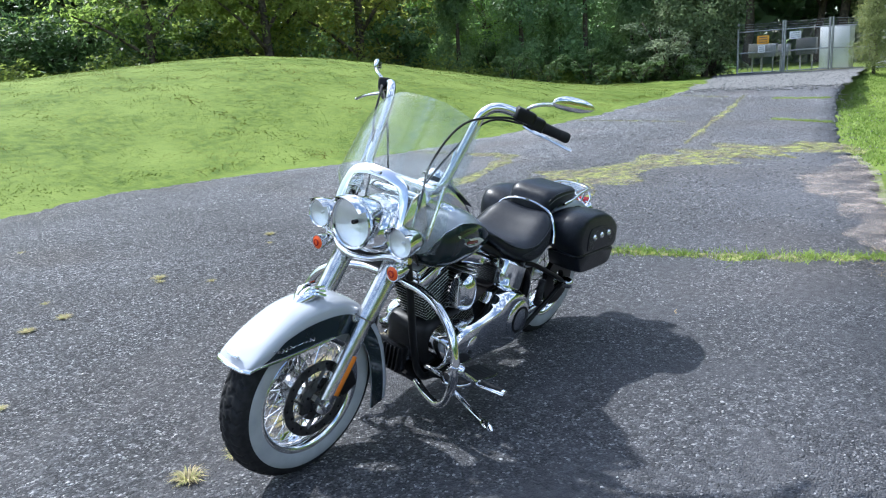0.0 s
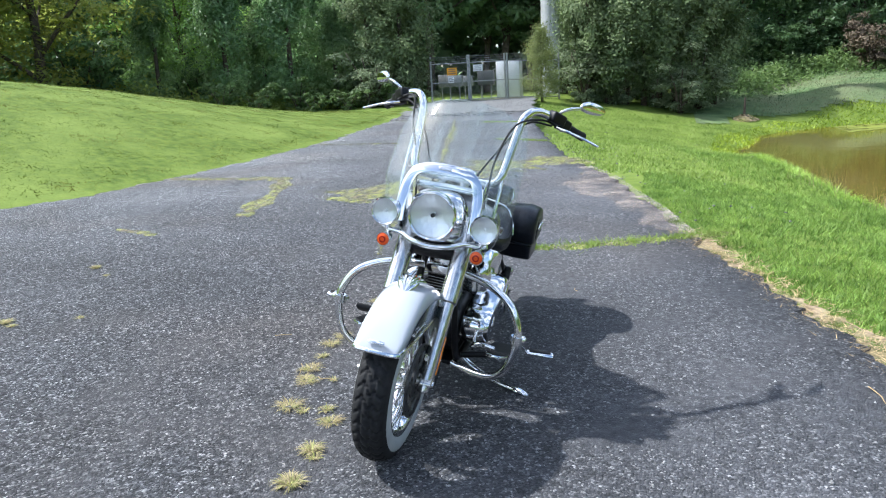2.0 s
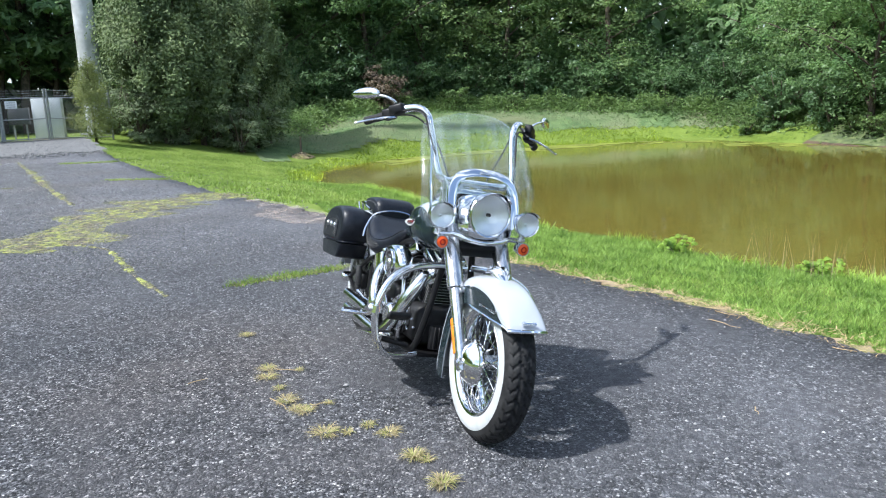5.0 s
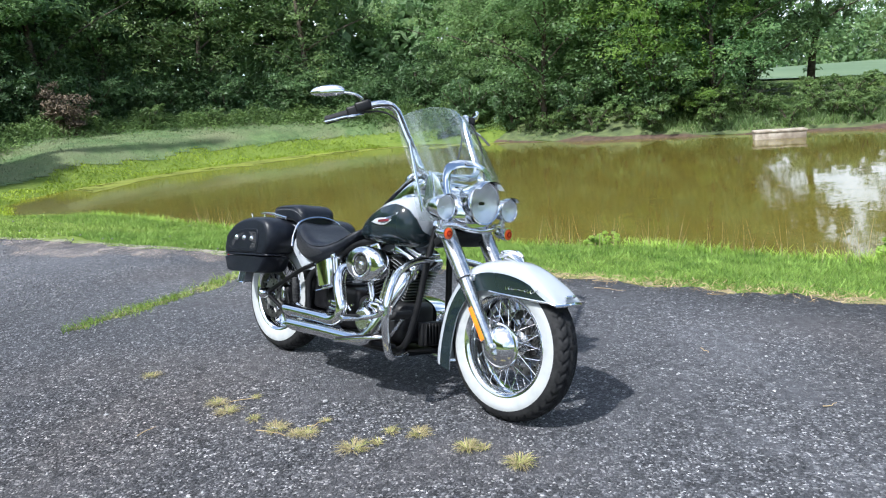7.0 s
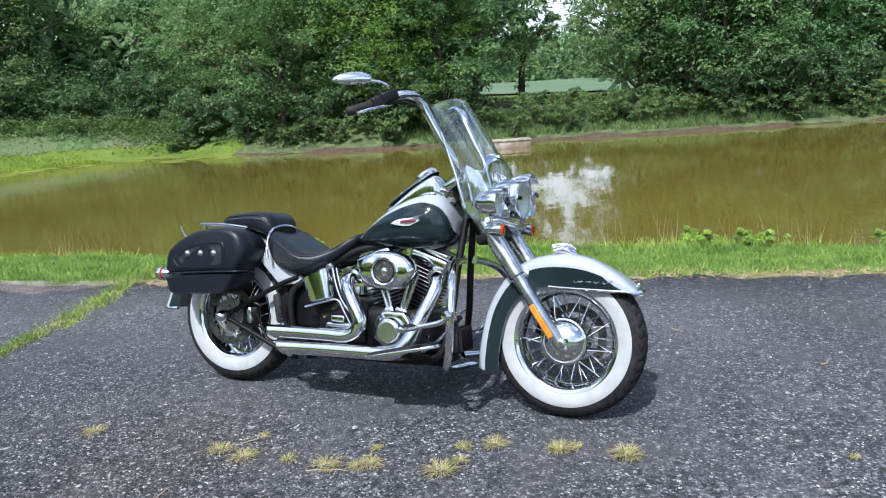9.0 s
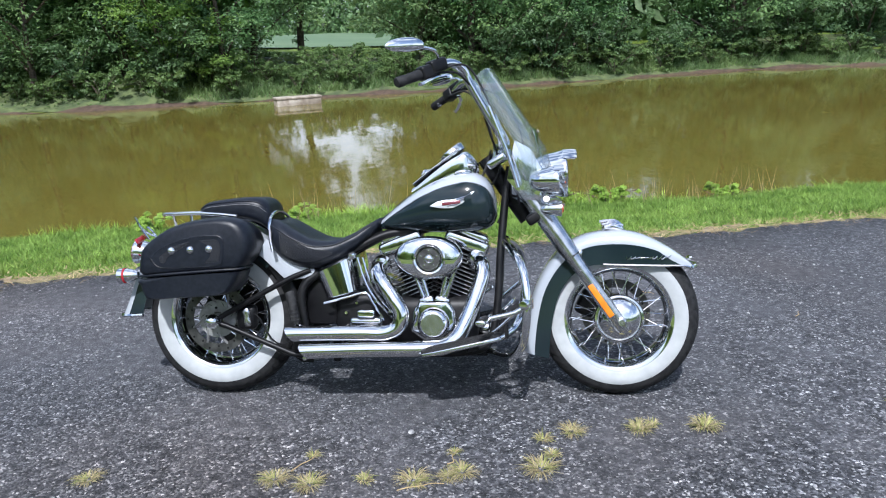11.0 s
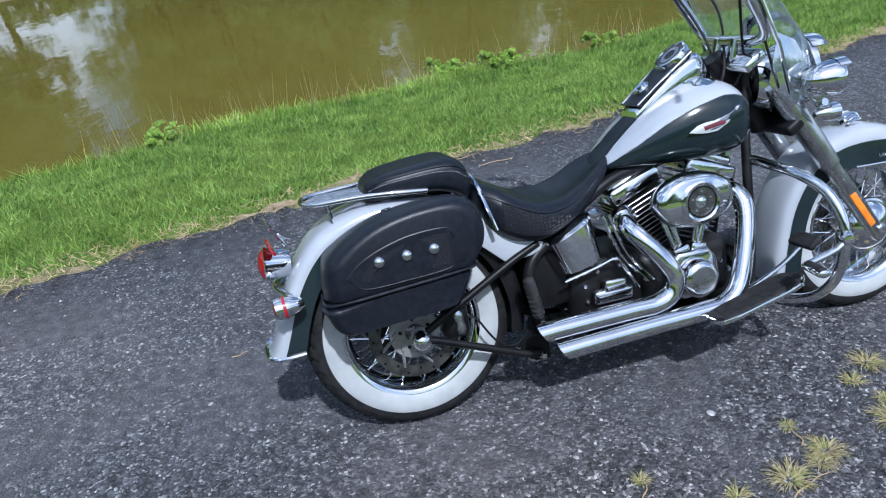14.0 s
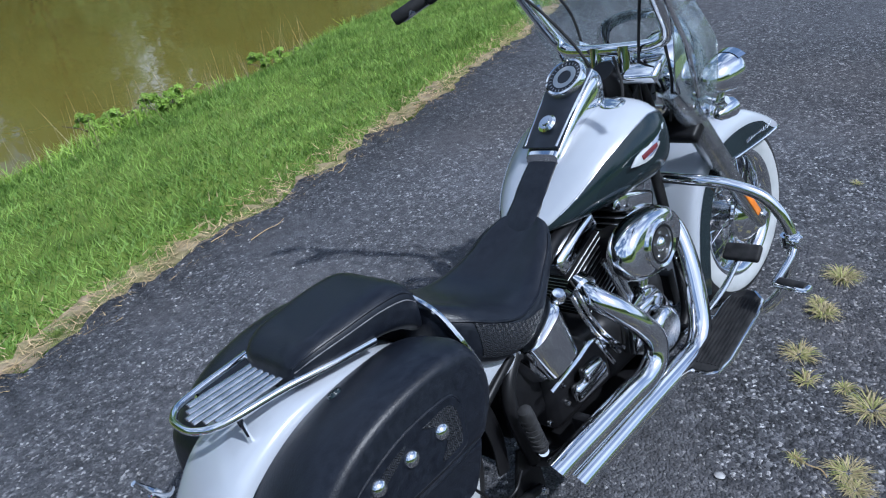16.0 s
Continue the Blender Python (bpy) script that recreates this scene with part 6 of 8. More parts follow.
for sg in (1, -1):
    bag = part("saddlebag", bag_shell(BAG + [(0.14, 0.549), (-0.036, 0.540), (-0.240, 0.525)], sg, [(0.100, 0.95, 0.72), (0.112, 0.98, 0.80), (0.138, 0.99, 0.87), (0.168, 1.0, 0.93), (0.205, 1.0, 0.985), (0.245, 1.01), (0.28, 0.985), (0.302, 0.94), (0.312, 0.89), (0.316, 0.80)], (-0.015, 0.625)),
               M_LEATHER, bike, "hard black leather-covered saddlebag with chrome studs", 45)
    part("bag_base", bag_shell(BAG_LOW + [(-0.10, 0.531), (0.05, 0.541)], sg, [(0.115, 0.94), (0.125, 0.98), (0.20, 1.02), (0.245, 1.01), (0.275, 0.985), (0.294, 0.95), (0.302, 0.88)], (-0.02, 0.485)), M_LEATHER, bag, "", 45)
    part("lid_seam", sweep(smooth_line([(0.165, sg * 0.16, 0.553), (0.168, sg * 0.2465, 0.553), (0.155, sg * 0.2915, 0.551), (0.06, sg * 0.3075, 0.546), (-0.05, sg * 0.3085, 0.539), (-0.18, sg * 0.3045, 0.530), (-0.246, sg * 0.2865, 0.525), (-0.260, sg * 0.2465, 0.524), (-0.258, sg * 0.16, 0.524)], 5), 0.0055, 8), M_LEATHER, bag)
    arc = smooth_line([(-0.212, sg * 0.3055, 0.585), (-0.195, sg * 0.3075, 0.618), (-0.135, sg * 0.3115, 0.664), (-0.05, sg * 0.3125, 0.697), (0.026, sg * 0.3125, 0.708), (0.105, sg * 0.3110, 0.704), (0.150, sg * 0.3095, 0.672), (0.152, sg * 0.3105, 0.600)], 5)
    part("piping", sweep(arc, 0.0034, 6), M_LEATHER, bag)
    ins = [(-0.190, 0.596), (-0.163, 0.624), (-0.107, 0.653), (-0.019, 0.677), (0.075, 0.681), (0.099, 0.668), (0.106, 0.636), (0.099, 0.590), (0.084, 0.568), (-0.022, 0.560), (-0.150, 0.560)]
    dense = [tuple(q) for q in rows_spline(ins + [ins[0]], 4)][:-1]
    inset = part("side_inset", rings_bm([[(x, sg * 0.3155, z) for x, z in dense], [(-0.03 + (x + 0.03) * 0.985, sg * 0.320, 0.620 + (z - 0.620) * 0.97) for x, z in dense]]), M_LEATHER, bag, "raised leather side panel")
    part("inset_piping", sweep([(x, sg * 0.3165, z) for x, z in dense], 0.0028, 6, loop=True), M_LEATHER, inset)
    front = [(0.010, 0.664), (0.070, 0.668), (0.088, 0.658), (0.094, 0.632), (0.088, 0.590), (0.076, 0.578), (0.030, 0.576), (0.052, 0.604), (0.046, 0.640)]
    for outline, c in ((front, (0.06, 0.622)), ([(-0.155, 0.600), (-0.095, 0.640), (-0.030, 0.660), (-0.050, 0.640), (-0.085, 0.622), (-0.120, 0.600), (-0.132, 0.578), (-0.150, 0.580)], (-0.1, 0.62))):
        ring = [tuple(q) for q in rows_spline(outline + [outline[0]], 3)][:-1]
        part("woven_panel", rings_bm([[(x, sg * 0.319, z) for x, z in ring], [(c[0] + (x - c[0]) * 0.96, sg * 0.3215, c[1] + (z - c[1]) * 0.96) for x, z in ring]]), M_GRAINED, inset, "basket-weave embossed leather")
    for k in range(3):
        part("stud", lathe([(0.0, 0.013), (0.007, 0.012), (0.0135, 0.007), (0.0165, 0.0), (0.0165, -0.004)], (-0.103 + 0.0755 * k, sg * 0.32, 0.625 + 0.0028 * k), (0, sg, 0), 24), M_CHROME, bag, "domed chrome stud")
    part("lock", lathe([(0, 0.004), (0.007, 0.004), (0.008, 0.002), (0.013, 0.003), (0.015, 0.0), (0.015, -0.02)], (-0.040, sg * 0.146, 0.726), (-0.15, -sg * 0.25, 1), 24), M_BLACK, bag, "gloss black lid lock")
    bag.matrix_basis = T_((0 if sg < 0 else 0.022, sg * 0.11, 0)) @ Matrix.Diagonal((1, 0.90, 1, 1)) @ T_((0, -sg * 0.11, 0))


# -- forks, bars, lamps --
def fork(z, y=0.0, ahead=0.0):
    return Vector((1.630 - (z - 0.31) * 0.68 + ahead, y, z))


for sg in (1, -1):
    leg = part("fork_leg", sweep([fork(0.285, sg * 0.115), fork(0.30, sg * 0.115), fork(0.58, sg * 0.115)], [0.022, 0.029, 0.029], 24), M_ALLOY, bike, "polished alloy fork leg")
    part("fork_cover", sweep([fork(0.575, sg * 0.115), fork(0.58, sg * 0.115), fork(0.86, sg * 0.115), fork(0.87, sg * 0.115)], [0.031, 0.036, 0.038, 0.034], 24), M_ALLOY, leg, "polished alloy upper fork cover")
    part("axle_lug", lathe([(0, 0.028), (0.012, 0.028), (0.014, 0.022), (0.021, 0.018), (0.023, -0.02), (0.0, -0.02)], (1.635, sg * 0.122, 0.318), (0, sg, 0), 24), M_ALLOY, leg)
    d = (fork(0.34) - fork(0.47)).normalized()
    mid = fork(0.405, sg * 0.1425, -0.008)
    part("reflector", block((0.024, 0.006, 0.150), T_(mid) @ Matrix.Rotation(math.atan2(-d.x, -d.z), 4, "Y"), 0.003), M_AMBER, leg, "amber plastic reflector")
part("axle", sweep([(1.635, -0.12, 0.3195), (1.635, 0.12, 0.3195)], 0.011, 12), M_STEEL, bike)
for z, th in ((0.955, 0.035), (0.735, 0.04)):
    part("fork_clamp", block((0.085, 0.30, th), T_(fork(z, 0, -0.03)) @ Matrix.Rotation(radians(-34), 4, "Y"), 0.012, 3), M_CHROME if z > 0.9 else M_SATIN, bike)
part("steering_neck", sweep([fork(0.72, 0, -0.075), fork(0.97, 0, -0.075)], 0.036, 20), M_SATIN, bike)
part("fork_brace", block((0.03, 0.20, 0.03), T_((1.475, 0, 0.585)), 0.008), M_ALLOY, bike)
bars = [(1.165, 0.0, 1.012), (1.172, 0.09, 1.012), (1.180, 0.150, 1.018), (1.178, 0.182, 1.050), (1.120, 0.196, 1.150), (1.064, 0.208, 1.250), (1.045, 0.220, 1.290), (1.015, 0.248, 1.314), (0.982, 0.292, 1.310), (0.940, 0.345, 1.282), (0.885, 0.398, 1.253), (0.842, 0.438, 1.232)]
handlebar = part("handlebar", sweep(smooth_line([(a, -b, c) for a, b, c in reversed(bars)] + bars[1:], 6), 0.0175, 16), M_CHROME, bike, "tall chrome ape-hanger handlebar")
for sg in (1, -1):
    part("bar_riser", sweep([(1.150, sg * 0.045, 0.95), (1.165, sg * 0.045, 1.02)], 0.020, 14), M_CHROME, bike)
    g0, g1 = Vector((0.905, sg * 0.380, 1.263)), Vector((0.830, sg * 0.450, 1.227))
    grip = part("grip", sweep([g0, g0.lerp(g1, 0.05), g0.lerp(g1, 0.5), g0.lerp(g1, 0.94), g1], [0.0180, 0.0195, 0.0180, 0.0195, 0.016], 18), M_RUBBER, handlebar, "black rubber grip")
    dirn = (g1 - g0).normalized()
    part("switch_housing", block((0.058, 0.052, 0.050), T_((0.922, sg * 0.364, 1.272)) @ dirn.to_track_quat("X", "Z").to_matrix().to_4x4(), 0.010, 3), M_SATIN, handlebar, "black switch housing")
    part("master_cylinder", block((0.074, 0.050, 0.046), T_((0.958, sg * 0.338, 1.298)) @ dirn.to_track_quat("X", "Z").to_matrix().to_4x4(), 0.010, 3), M_SATIN, handlebar, "black master cylinder")
    part("lever", sweep(smooth_line([(0.962, sg * 0.345, 1.264), (0.966, sg * 0.392, 1.252), (0.953, sg * 0.448, 1.236), (0.932, sg * 0.508, 1.214), (0.926, sg * 0.522, 1.209)], 4), [0.011] * 6 + [0.009] * 8 + [0.007] * 2 + [0.010], 10, squash=0.6), M_CHROME, handlebar, "chrome control lever")
    part("mirror_stem", sweep(smooth_line([(0.935, sg * 0.338, 1.292), (0.965, sg * 0.352, 1.325), (0.955, sg * 0.390, 1.345), (0.915, sg * 0.428, 1.350)], 5), 0.0065, 10), M_CHROME, handlebar)
    mc = Vector((0.866, sg * 0.472, 1.350))
    mq = Matrix.Translation(mc) @ Matrix.Rotation(math.atan2(sg * 0.62, -0.78), 4, "Z") @ Matrix.Rotation(radians(6), 4, "Y") @ Matrix.Scale(0.78, 4)
    mb = hull([(-0.100, 0.004, -0.004, 0.004), (-0.088, 0.020, -0.018, 0.012), (-0.05, 0.034, -0.026, 0.018), (0.0, 0.036, -0.028, 0.020), (0.05, 0.030, -0.024, 0.018), (0.085, 0.018, -0.014, 0.010), (0.100, 0.003, -0.003, 0.003)], 24, 0.9, 0.9)
    bmesh.ops.transform(mb, matrix=mq, verts=mb.verts)
    mirror = part("mirror", mb, M_CHROME, handlebar, "oval chrome mirror with a grooved back")
    for k in range(3):
        rib = sweep(smooth_line([(-0.07, 0.016 * sg * 1.2, 0.012 - 0.010 * k), (0.0, 0.0205 * sg, 0.016 - 0.013 * k), (0.07, 0.014 * sg, 0.010 - 0.008 * k)], 4), 0.003, 6)
        bmesh.ops.transform(rib, matrix=mq, verts=rib.verts)
        part("mirror_rib", rib, M_SATIN, mirror)

handlebar.matrix_basis = T_((0, 0.012, 0))
cables = [[(0.945, 0.352, 1.272), (1.01, 0.290, 1.292), (1.13, 0.205, 1.262), (1.235, 0.165, 1.130), (1.262, 0.155, 0.98), (1.230, 0.10, 0.86), (1.15, 0.09, 0.70)],
          [(0.945, -0.345, 1.262), (1.02, -0.262, 1.270), (1.08, -0.185, 1.200), (1.13, -0.120, 1.06), (1.165, -0.07, 0.93), (1.12, -0.05, 0.84)],
          [(0.950, -0.352, 1.270), (1.05, -0.250, 1.300), (1.12, -0.215, 1.190), (1.175, -0.160, 1.04), (1.23, -0.13, 0.90), (1.24, -0.10, 0.78)],
          [(0.930, 0.330, 1.270), (1.02, 0.240, 1.272), (1.09, 0.170, 1.18), (1.14, 0.08, 1.02), (1.14, 0.04, 0.90)],
          [(1.13, -0.03, 1.0), (1.11, -0.055, 0.93), (1.085, -0.06, 0.86), (1.10, -0.05, 0.78)]]
for c in cables:
    line_tube("cable", c, 0.0042, M_RUBBER, n=8, smooth=6)


def lamp(name, c, r, depth, label, visor=True, axis=(1, 0, 0.02)):
    """A bullet lamp: chrome shell, reflector bowl, glass."""
    s = r / 0.09
    shell = part(name, lathe([(0.0, -depth), (0.30 * r, -depth * 0.96), (0.62 * r, -depth * 0.80), (0.88 * r, -depth * 0.50), (r, -depth * 0.18), (r * 1.05, -0.012 * s), (r * 1.06, 0.004), (r * 1.02, 0.009), (r * 0.96, 0.006), (r * 0.94, -0.004)], c, axis, 56), M_CHROME, bike, label)
    part("reflector_bowl", lathe([(0.0, -0.028 * s), (r * 0.2, -0.027 * s), (r * 0.5, -0.021 * s), (r * 0.8, -0.010 * s), (r * 0.94, -0.002)], c, axis, 56), M_REFLECTOR, shell)
    part("lens", lathe([(0.0, 0.016 * s), (r * 0.4, 0.0145 * s), (r * 0.75, 0.009 * s), (r * 0.95, 0.001), (r * 0.95, -0.002), (r * 0.75, 0.006 * s), (r * 0.4, 0.0115 * s), (0, 0.013 * s)], c, axis, 48), M_GLASS, shell, "clear glass lens").visible_shadow = False
    part("bulb_shield", lathe([(0.0, -0.004 * s), (r * 0.085, -0.006 * s), (r * 0.085, -0.03 * s)], c, axis, 20), M_SATIN if r > 0.07 else M_REFLECTOR, shell)
    return shell


headlamp = lamp("headlamp", (1.425, 0, 0.900), 0.090, 0.17, "round chrome headlamp with clear glass")
part("visor", rings_bm([[(1.425 + dx, math.cos(a) * (0.0965 + dr), 0.900 + math.sin(a) * (0.0965 + dr)) for a in np.linspace(radians(38), radians(142), 22)] for dx, dr in ((-0.01, 0.001), (0.03, 0.003), (0.045, 0.0), (0.03, 0.0005), (-0.01, -0.002))], closed=False, caps=False, loop=False), M_CHROME, headlamp)
for sg in (1, -1):
    sl = lamp("spot_lamp", (1.388, sg * 0.201, 0.875), 0.052, 0.105, "small round chrome spot lamp")
    part("visor", rings_bm([[(1.388 + dx, sg * 0.201 + math.cos(a) * (0.056 + dr), 0.875 + math.sin(a) * (0.056 + dr)) for a in np.linspace(radians(40), radians(140), 18)] for dx, dr in ((-0.008, 0.0), (0.028, 0.002), (0.018, 0.0), (-0.008, -0.002))], closed=False, caps=False), M_CHROME, sl)
    part("lamp_stem", sweep([(1.36, sg * 0.198, 0.825), (1.35, sg * 0.19, 0.795)], 0.012, 12), M_CHROME, sl)
    sig = part("turn_signal", lathe([(0, -0.075), (0.010, -0.072), (0.020, -0.055), (0.026, -0.025), (0.029, 0.0), (0.029, 0.006), (0.025, 0.006)], (1.402, sg * 0.190, 0.766), (1, 0, 0), 32), M_CHROME, bike, "chrome bullet turn signal with amber lens")
    part("lens", lathe([(0.0, 0.011), (0.015, 0.009), (0.0255, 0.004)], (1.402, sg * 0.190, 0.766), (1, 0, 0), 28), M_SIGNAL, sig, "amber lens")
    part("lens_ring", lathe([(0.009, 0.0115), (0.013, 0.0105), (0.013, 0.013), (0.009, 0.0135)], (1.402, sg * 0.190, 0.766), (1, 0, 0), 24, closed_profile=True), M_RED, sig)
    part("signal_stem", sweep([(1.352, sg * 0.190, 0.776), (1.348, sg * 0.185, 0.800)], 0.009, 10), M_CHROME, sig)
part("lamp_bar", sweep(smooth_line([(1.350, -0.215, 0.805), (1.352, -0.185, 0.797), (1.375, -0.130, 0.800), (1.405, -0.075, 0.785), (1.418, 0, 0.778), (1.405, 0.075, 0.785), (1.375, 0.130, 0.800), (1.352, 0.185, 0.797), (1.350, 0.215, 0.805)], 5), 0.0115, 12), M_CHROME, bike, "curved chrome lamp bar")
part("nacelle", hull([(1.215, 0.965, 0.80, 0.085), (1.26, 0.970, 0.775, 0.105), (1.31, 0.955, 0.765, 0.112), (1.35, 0.930, 0.775, 0.105), (1.385, 0.905, 0.790, 0.075)], 36, 0.7, 0.75), M_CHROME, bike, "chrome lamp nacelle")


# -- windscreen --
def screen_point(s, t, off=0.0):
    zb = 0.985 - 0.175 * float(ease(np.array((abs(s) - 0.42) / 0.22)))
    zt = 1.326 - 0.075 * abs(s) ** 2.6
    z = zb + (zt - zb) * t
    w = float(np.interp(z, [0.80, 0.90, 1.0, 1.15, 1.25, 1.33], [0.205, 0.243, 0.252, 0.247, 0.226, 0.196]))
    x = 1.355 - (z - 1.0) * (0.66 if z > 1.0 else 0.02) - 0.105 * s * s + off
    return (x, s * w * 1.09 + 0.012, z)


ns, nt_ = 44, 26
bm = bmesh.new()
grids = []
for off in (0.0, -0.0035):
    grids.append([[bm.verts.new(screen_point(-1 + 2 * i / ns, j / nt_, off)) for j in range(nt_ + 1)] for i in range(ns + 1)])
for g in grids:
    for i in range(ns):
        for j in range(nt_):
            bm.faces.new((g[i][j], g[i + 1][j], g[i + 1][j + 1], g[i][j + 1]))
ring0 = [(i, 0) for i in range(ns)] + [(ns, j) for j in range(nt_)] + [(i, nt_) for i in range(ns, 0, -1)] + [(0, j) for j in range(nt_, 0, -1)]
for (a, b), (c, d) in zip(ring0, ring0[1:] + ring0[:1]):
    bm.faces.new((grids[0][a][b], grids[0][c][d], grids[1][c][d], grids[1][a][b]))
screen = part("windscreen", bm, M_SCREEN, bike, "clear curved plastic windscreen", 60)
screen.visible_shadow = False
arch = smooth_line([(1.372, -0.150, 0.845), (1.352, -0.150, 0.92), (1.325, -0.143, 0.995), (1.312, -0.115, 1.045), (1.312, -0.06, 1.066), (1.315, 0, 1.070), (1.312, 0.06, 1.066), (1.312, 0.115, 1.045), (1.325, 0.143, 0.995), (1.352, 0.150, 0.92), (1.372, 0.150, 0.845)], 6)
part("screen_bracket", sweep(arch, 0.019, 10, squash=0.12, up=(0.83, 0, 0.55)), M_CHROME, bike, "arched chrome windscreen bracket")
part("bracket_badge", block((0.004, 0.05, 0.014), T_((1.322, 0, 1.071)) @ Matrix.Rotation(radians(-34), 4, "Y"), 0.002), M_ALLOY, bike)
for sg in (1, -1):
    part("screen_rod", sweep([(1.245, sg * 0.195, 0.85), (1.20, sg * 0.205, 1.00), (1.135, sg * 0.20, 1.16)], 0.007, 8), M_CHROME, bike)
    part("screen_plate", slab([Vector((1.20, 0, 0.88)), Vector((1.27, 0, 0.80)), Vector((1.33, 0, 0.80)), Vector((1.345, 0, 0.90)), Vector((1.29, 0, 1.00)), Vector((1.23, 0, 1.03))], (0, sg * 0.152, 0), (0, sg, 0), 0.005, 0.0015), M_CHROME, bike)
    part("screen_bolt", lathe([(0, 0.010), (0.008, 0.009), (0.011, 0.002), (0.011, -0.01)], (1.30, sg * 0.158, 0.84), (0, sg, 0), 16), M_CHROME, bike)


# the front end is steered a little to the right
STEER = 2.4
pivot, steer_axis = Vector((1.276, 0, 0.72)), Vector((-0.562, 0, 0.827))
steered = T_(pivot) @ Matrix.Rotation(radians(-STEER), 4, steer_axis) @ T_(-pivot)
for ob in bike.children:
    if ob.name.split(".")[0] in ("front_wheel", "front_fender", "front_caliper", "fork_leg", "axle", "fork_clamp", "fork_brace", "handlebar", "bar_riser", "headlamp", "spot_lamp", "turn_signal", "lamp_bar", "nacelle",
                                 "windscreen", "screen_bracket", "bracket_badge", "screen_rod", "screen_plate", "screen_bolt"):
        ob.matrix_basis = steered @ ob.matrix_basis


# -- frame, guards, boards --
for sg in (1, -1):
    line_tube("frame_tube", [(1.205, sg * 0.028, 0.93), (1.185, sg * 0.045, 0.80), (1.165, sg * 0.075, 0.60), (1.150, sg * 0.105, 0.38), (1.115, sg * 0.125, 0.235), (1.02, sg * 0.130, 0.195), (0.75, sg * 0.130, 0.190), (0.48, sg * 0.130, 0.195), (0.38, sg * 0.13, 0.25)], 0.0155, M_SATIN, label="satin black frame tube")
    line_tube("backbone_tube", [(1.13, sg * 0.02, 0.86), (0.90, sg * 0.05, 0.70), (0.68, sg * 0.07, 0.66), (0.45, sg * 0.11, 0.53), (0.36, sg * 0.13, 0.44), (0.38, sg * 0.13, 0.25)], 0.018, M_SATIN)
    part("swingarm", sweep(smooth_line([(0.01, sg * 0.145, 0.335), (0.10, sg * 0.145, 0.385), (0.30, sg * 0.14, 0.49), (0.40, sg * 0.13, 0.53)], 4), 0.0118, 10), M_SATIN, bike)
    part("swingarm_lower", sweep([(0.01, sg * 0.145, 0.316), (0.046, sg * 0.145, 0.305), (0.313, sg * 0.143, 0.192), (0.372, sg * 0.140, 0.177)], 0.0118, 10), M_SATIN, bike)
    pp = slab([Vector(q) for q in ((0.400, 0, 0.150), (0.352, 0, 0.152), (0.300, 0, 0.186), (0.345, 0, 0.300), (0.402, 0, 0.290))], (0, sg * 0.128, 0), (0, 1, 0), 0.010, 0.002)
    pp = part("pivot_plate", pp, M_SATIN, bike)
    part("pivot_bolt", lathe([(0, 0.018), (0.008, 0.016), (0.011, 0.008), (0.013, 0.0)], (0.370, sg * 0.143, 0.174), (0, sg, 0), 16), M_CHROME, pp)
    part("axle_plate", block((0.062, 0.020, 0.046), at(0.0, sg * 0.146, 0.327), 0.01, 2), M_SATIN, bike)
    part("axle_nut", lathe([(0, 0.040), (0.016, 0.037), (0.026, 0.026), (0.030, 0.010), (0.031, -0.02)], (-0.004, sg * 0.160, 0.3275), (0, sg, 0), 24), M_CHROME, bike, "domed chrome axle nut")
    guard = [(1.185, sg * 0.06, 0.632), (1.190, sg * 0.15, 0.625), (1.215, sg * 0.250, 0.604), (1.245, sg * 0.335, 0.555), (1.262, sg * 0.382, 0.470), (1.262, sg * 0.388, 0.385), (1.250, sg * 0.362, 0.285), (1.220, sg * 0.310, 0.222), (1.180, sg * 0.230, 0.198), (1.120, sg * 0.12, 0.195)]
    eg = part("engine_guard", sweep(smooth_line(guard, 6), 0.0165, 14), M_CHROME, bike, "looped chrome engine guard")
    part("guard_clamp", lathe([(0.017, -0.016), (0.025, -0.016), (0.025, 0.016), (0.017, 0.016)], (1.262, sg * 0.386, 0.425), (-0.03, 0, 1), 20, closed_profile=True), M_CHROME, eg)
    part("clamp_bolt", lathe([(0, 0.034), (0.014, 0.032), (0.02, 0.024), (0.022, 0.0)], (1.258, sg * 0.390, 0.425), (-0.3, sg, 0), 20), M_CHROME, eg)
    hb, ht = (((1.160, 0.426, 0.342), (1.145, 0.540, 0.347)) if sg > 0 else ((1.117, -0.400, 0.371), (1.100, -0.494, 0.371)))
    hb, ht = Vector(hb), Vector(ht)
    hp = part("highway_peg", sweep([hb - (ht - hb) * 0.06, hb, hb.lerp(ht, 0.08), hb.lerp(ht, 0.92), ht, ht + (ht - hb) * 0.03], [0.010, 0.015, 0.019, 0.020, 0.018, 0.010], 14, squash=0.62), M_CHROME, bike, "chrome highway peg with a rubber pad")
    part("peg_arm", sweep(smooth_line([(1.258, sg * 0.398, 0.424), (1.222, sg * 0.402, 0.396), tuple(hb)], 3), 0.0105, 10), M_CHROME, hp)
    part("peg_pad", sweep([hb.lerp(ht, 0.12) + Vector((0, 0, 0.010)), hb.lerp(ht, 0.90) + Vector((0, 0, 0.010))], 0.0135, 12, squash=0.5), M_RUBBER, hp, "black rubber pad")
    bd = [(-0.165, -0.02), (-0.15, -0.045), (-0.10, -0.055), (0.08, -0.055), (0.135, -0.045), (0.165, -0.012), (0.165, 0.020), (0.14, 0.050), (0.09, 0.058), (-0.11, 0.058), (-0.155, 0.045), (-0.168, 0.018)]
    fbm = T_((1.02, sg * 0.302, 0.262)) @ Matrix.Rotation(radians(-12.5), 4, "Y")
